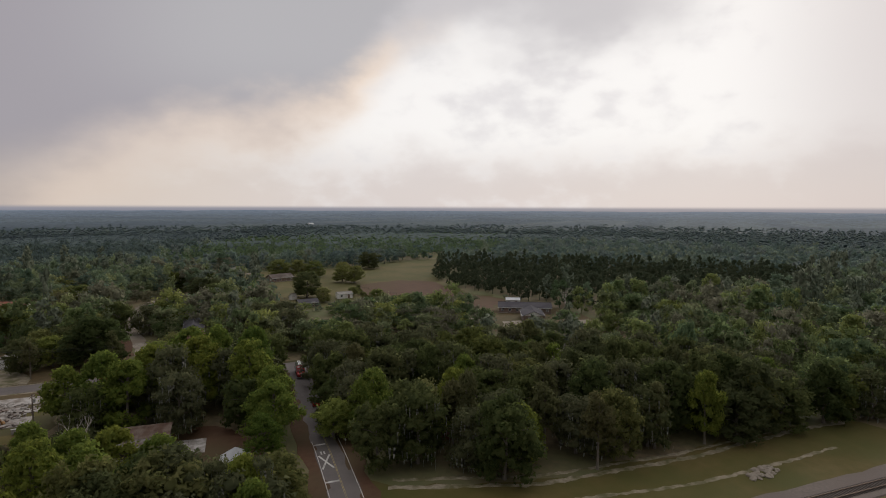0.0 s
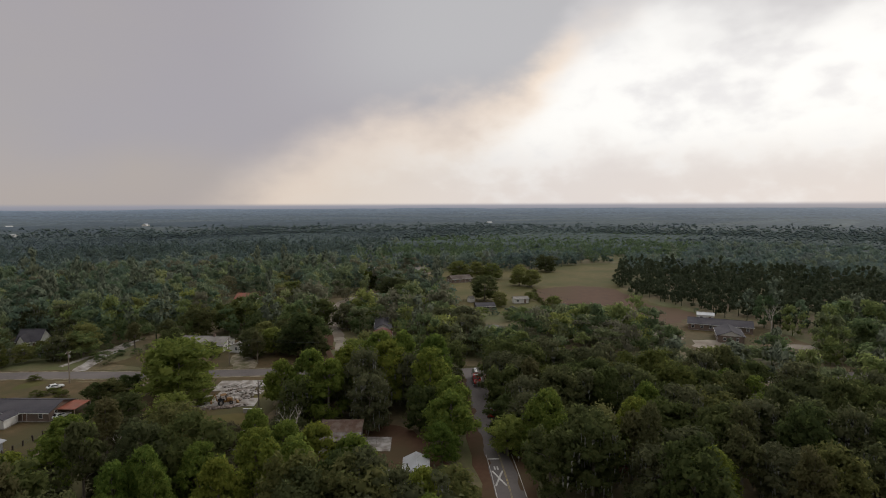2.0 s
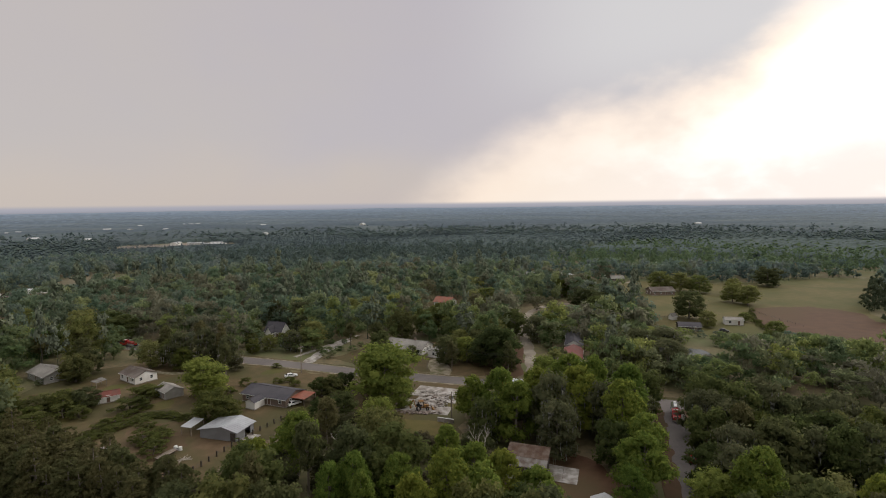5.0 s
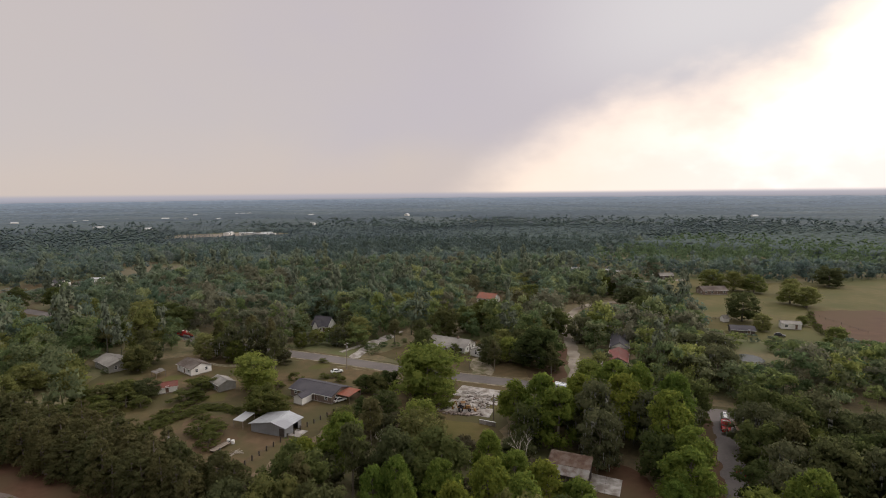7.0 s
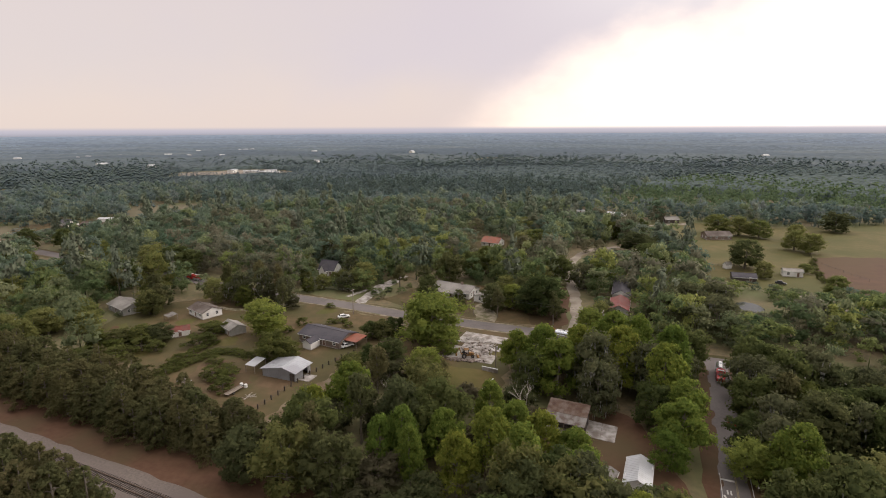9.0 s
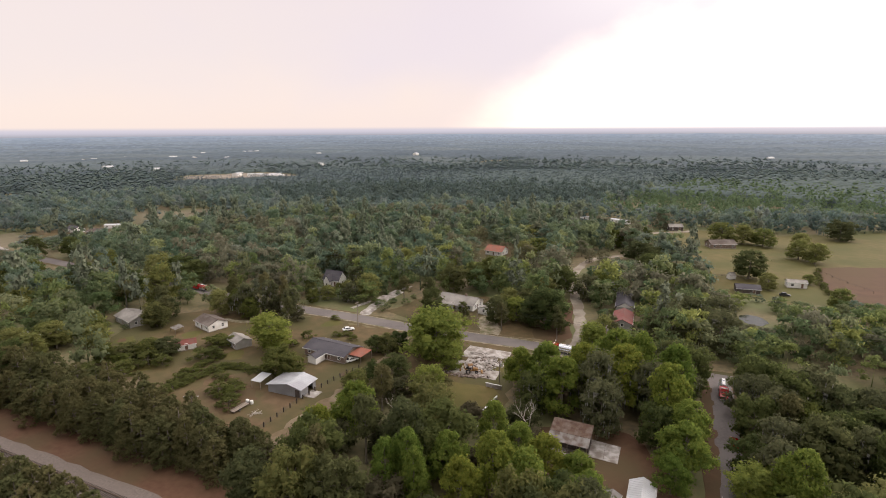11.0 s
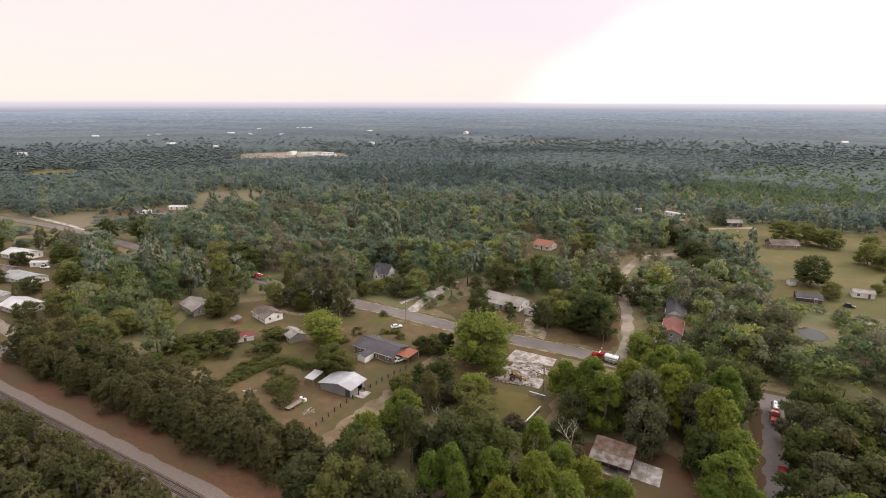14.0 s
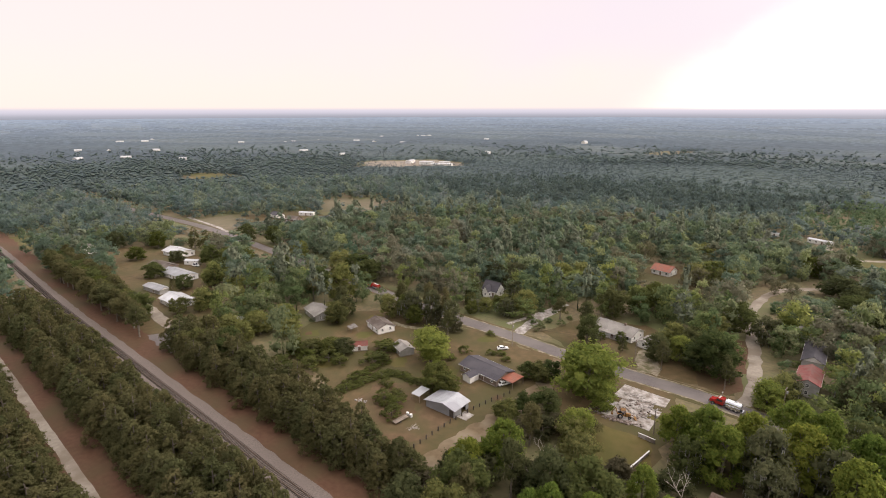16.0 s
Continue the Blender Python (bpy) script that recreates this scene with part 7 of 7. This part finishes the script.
# ---- fences, walls, poles, clutter ----
def fence(label, line, step, h=1.3, wire=True, rails=False, thick=0.14):
    q, t = along(line, step)
    ob = thing("fence", label, "fence", pose(0, 0, 0))
    rg = random.Random(len(q))
    me = bpy.data.meshes.new("post")
    bm = boxed(-thick, thick, -thick, thick, -0.2, 1.0, 0.02)
    bm.to_mesh(me)
    bm.free()
    me.materials.append(M_POST)
    for p in q:
        link_mesh("post", me, None, ob, m=pose(p[0], p[1], 0, rg.uniform(-4, 4), rg.uniform(-4, 4), 0) @ Matrix.Diagonal((1, 1, h * rg.uniform(0.85, 1.15), 1)))
    for z in ((0.4, 0.75, 1.1) if wire or rails else ()):
        bm = bmesh.new()
        sweep(bm, [Vector((*a, z)) for a in q], 0.05 if rails else 0.012)
        part("rail" if rails else "wire", bm, M_WOOD if rails else M_LEAD, ob)
    return ob


fence("dark weathered timber posts with wire round the barn yard", ((-66.5, 106), (-65.6, 110), (-64.2, 118.4), (-61.4, 129.1), (-58.5, 138), (-52.5, 150)), 2.5, 1.45)
fence("pasture fence of thin posts and wire", ((150, 262), (146, 285), (143, 296), (150, 318)), 5.0, 1.1, thick=0.05)
fence("pale board fence along the pasture", ((78, 280), (92, 283), (100, 281)), 3.5, 1.2, False, True, 0.07)
fence("rail fence beside the red-roofed house", ((-14, 300), (-6, 296), (2, 292)), 3.0, 1.2, False, True, 0.07)


def build_wall(label, a, b, h, t):
    d = math.dist(a, b)
    ob = thing("low_wall", label, "wall", pose(a[0], a[1], 0, 0, 0, math.degrees(math.atan2(b[1] - a[1], b[0] - a[0]))))
    n = max(2, round(d / 1.25))
    for k in range(n):
        part("wall_panel", boxed(k * d / n + 0.02, (k + 1) * d / n - 0.02, -t / 2, t / 2, -0.1, h, 0.03), M_CONC, ob)
    part("coping", boxed(-0.05, d + 0.05, -t / 2 - 0.04, t / 2 + 0.04, h, h + 0.08, 0.02), M_TRIM, ob)


build_wall("low pale block wall at the slab's corner", (-12.2, 144.6), (-7.6, 143.2), 1.2, 0.25)
build_wall("low white block wall in the weedy plot", (-12.6, 126.0), (-8.4, 137.6), 1.0, 0.3)


def pole(label, x, y, h, arm_turn, lamp=False):
    ob = thing("utility_pole", label, "pole", pose(x, y, 0, 0, 0, arm_turn))
    bm = bmesh.new()
    tube(bm, (0, 0, -0.3), (0, 0, h), 0.17, 0.11, 9)
    part("shaft", bm, M_WOOD, ob)
    arm = part("crossarm", boxed(-1.1, 1.1, -0.06, 0.06, h - 0.7, h - 0.55), M_WOOD, ob)
    for k in (-1.0, -0.5, 0.5, 1.0):
        bm = bmesh.new()
        bmesh.ops.create_cone(bm, cap_ends=True, segments=8, radius1=0.06, radius2=0.04, depth=0.18, matrix=Matrix.Translation((k, 0, h - 0.46)))
        part("insulator", bm, M_TRIM, arm)
    bm = bmesh.new()
    bmesh.ops.create_cone(bm, cap_ends=True, segments=12, radius1=0.25, radius2=0.25, depth=0.8, matrix=Matrix.Translation((0, -0.42, h - 1.6)))
    part("transformer", bm, M_GREYWALL, ob)
    return ob


POLES = ((-64.6, 184.6, 10.0), (-8.5, 147.5, 7.5), (-110.0, 200.0, 10.0), (-20.0, 190.5, 9.5), (24.5, 175.5, 9.5), (-160.0, 214.0, 10.0), (-215.0, 231.0, 10.0))
for px, py, ph in POLES:
    pole("weathered timber utility pole with a crossarm", px, py, ph, 70)


def wires(a, b):
    """Two sagging conductors from pole to pole."""
    ob = thing("power_line", "thin sagging power line between poles", "cable", pose(0, 0, 0))
    for off in (-1.0, 1.0):
        bm = bmesh.new()
        pts = []
        for k in range(9):
            u = k / 8
            pts.append(Vector((a[0] + (b[0] - a[0]) * u + off * 0.34, a[1] + (b[1] - a[1]) * u + off * 0.94, a[2] - 0.4 + (b[2] - a[2]) * u - 4 * u * (1 - u) * 0.9)))
        sweep(bm, pts, 0.015)
        part("wire", bm, M_LEAD, ob)


for i, j in ((4, 3), (3, 0), (0, 2), (2, 5), (5, 6)):
    wires(POLES[i], POLES[j])


def rubble(name, label, cx, cy, rx, ry, n, size, material, seed, z=0.0):
    """A loose heap of broken pieces, each tilted in its own way."""
    rg = random.Random(seed)
    ob = thing(name, label, "debris", pose(cx, cy, z))
    for _ in range(n):
        s = size * rg.uniform(0.4, 1.5)
        bm = bmesh.new()
        bmesh.ops.create_icosphere(bm, subdivisions=1, radius=0.5)
        for v in bm.verts:
            v.co = Vector((v.co.x * s * rg.uniform(0.8, 1.6), v.co.y * s * rg.uniform(0.8, 1.4), v.co.z * s * rg.uniform(0.4, 0.8)))
        a, d = rg.uniform(0, 6.28), math.sqrt(rg.random())
        part("piece", bm, material, ob, m=pose(d * rx * math.cos(a), d * ry * math.sin(a), s * 0.12, rg.uniform(-20, 20), rg.uniform(-20, 20), rg.uniform(0, 360)))
    return ob


rubble("scrap_heap", "heap of scrap along the slab's edge", -17.5, 150.4, 6.5, 1.2, 70, 0.7, M_JUNK, 3, 0.1)
rubble("scrap_heap", "scattered scrap at the slab's corner", -25.5, 154.0, 2.6, 3.0, 36, 0.7, M_JUNK, 4, 0.1)
rubble("rubble_heap", "broken pale concrete beside the white wall", -11.8, 124.2, 2.4, 2.0, 34, 0.8, M_CONC, 5)
rubble("scrap_heap", "loose boards and bricks strewn over the slab", -14.5, 159.0, 6.0, 6.5, 90, 0.5, M_JUNK, 14, 0.2)
rubble("rubble_heap", "crumbled pale concrete strewn over the slab", -12.5, 160.0, 5.0, 6.0, 60, 0.55, M_CONC, 15, 0.2)
rubble("rubble_heap", "broken concrete at the top of the slab", -16.5, 167.5, 3.5, 1.6, 40, 0.6, M_CONC, 6, 0.1)
rubble("scrap_heap", "grey scrap among the thicket", -33.0, 117.5, 3.4, 2.6, 40, 1.0, M_JUNK, 7)


def brush_pile(label, x, y, n, reach):
    """Cut branches thrown over one another."""
    rg = random.Random(8)
    ob = thing("brush_pile", label, "debris", pose(x, y, 0))
    for k in range(n):
        a, d = rg.uniform(0, 6.28), rg.uniform(0.5, 1.0) * reach
        c = Vector((rg.uniform(-0.5, 0.5), rg.uniform(-0.5, 0.5), 0))
        u = Vector((math.cos(a), math.sin(a), 0)) * d
        bm = bmesh.new()
        tube(bm, c - u + Vector((0, 0, 0.03)), c + u + Vector((0, 0, rg.uniform(0.1, 0.6))), 0.06, 0.02, 6)
        part("branch", bm, M_DEADWOOD, ob)


brush_pile("pile of pale cut branches on the grass", -70.5, 119.2, 12, 1.9)
rubble("rubble_heap", "white bags and rubble at the pines' edge", -93.0, 124.5, 2.2, 1.0, 18, 0.6, M_CONC, 9)
rubble("sand_spill", "washed-out sand beside the railway", 104.0, 45.0, 4.5, 1.6, 40, 1.0, M_SAND, 10)
rubble("scrap_heap", "orange clay lumps under the trees", 61.5, 91.5, 4.0, 3.0, 26, 0.9, M_REDSHED, 12)
rubble("scrap_heap", "white lumber and scrap beside the ranch", 136.0, 128.0, 5.0, 3.0, 40, 1.0, M_CONC, 13)


def mailbox(x, y):
    ob = thing("mailbox", "white mailbox on a short post by the road", "mailbox", pose(x, y, 0, 0, 0, 75))
    part("post", boxed(-0.05, 0.05, -0.05, 0.05, -0.1, 1.0), M_WOOD, ob)
    bm = bmesh.new()
    bmesh.ops.create_cone(bm, cap_ends=True, segments=12, radius1=0.14, radius2=0.14, depth=0.55, matrix=Matrix.Translation((0, 0, 1.16)) @ Matrix.Rotation(math.pi / 2, 4, "Y"))
    box(bm, -0.27, 0.27, -0.14, 0.14, 1.0, 1.15)
    part("box", bm, M_TRIM, ob)


mailbox(45.0, 100.0)
mailbox(8.5, 180.5)

# white specks of far roofs among the woods
for k in range(26):
    rg = random.Random(500 + k)
    a, r = radians(rg.uniform(-62, -22)), rg.uniform(1010, 1750)
    house("house", "tiny pale-roofed house far off in the woods", "house", r * math.sin(a), r * math.cos(a), rg.uniform(0, 180), rg.uniform(9, 18), rg.uniform(6, 9), 9.6, 1.6, M_WHITE, M_TIN, 0.4, openings=False, group="far town")
house("building", "white building far off over the woods", "building", -318.0, 1385.0, 80.0, 16.0, 10.0, 9.5, 3.0, M_WHITE, M_TIN, 0.4, openings=False)
house("building", "white building far off over the woods", "building", 476.0, 1245.0, 20.0, 13.0, 8.0, 9.5, 2.5, M_WHITE, M_TIN, 0.4, openings=False)
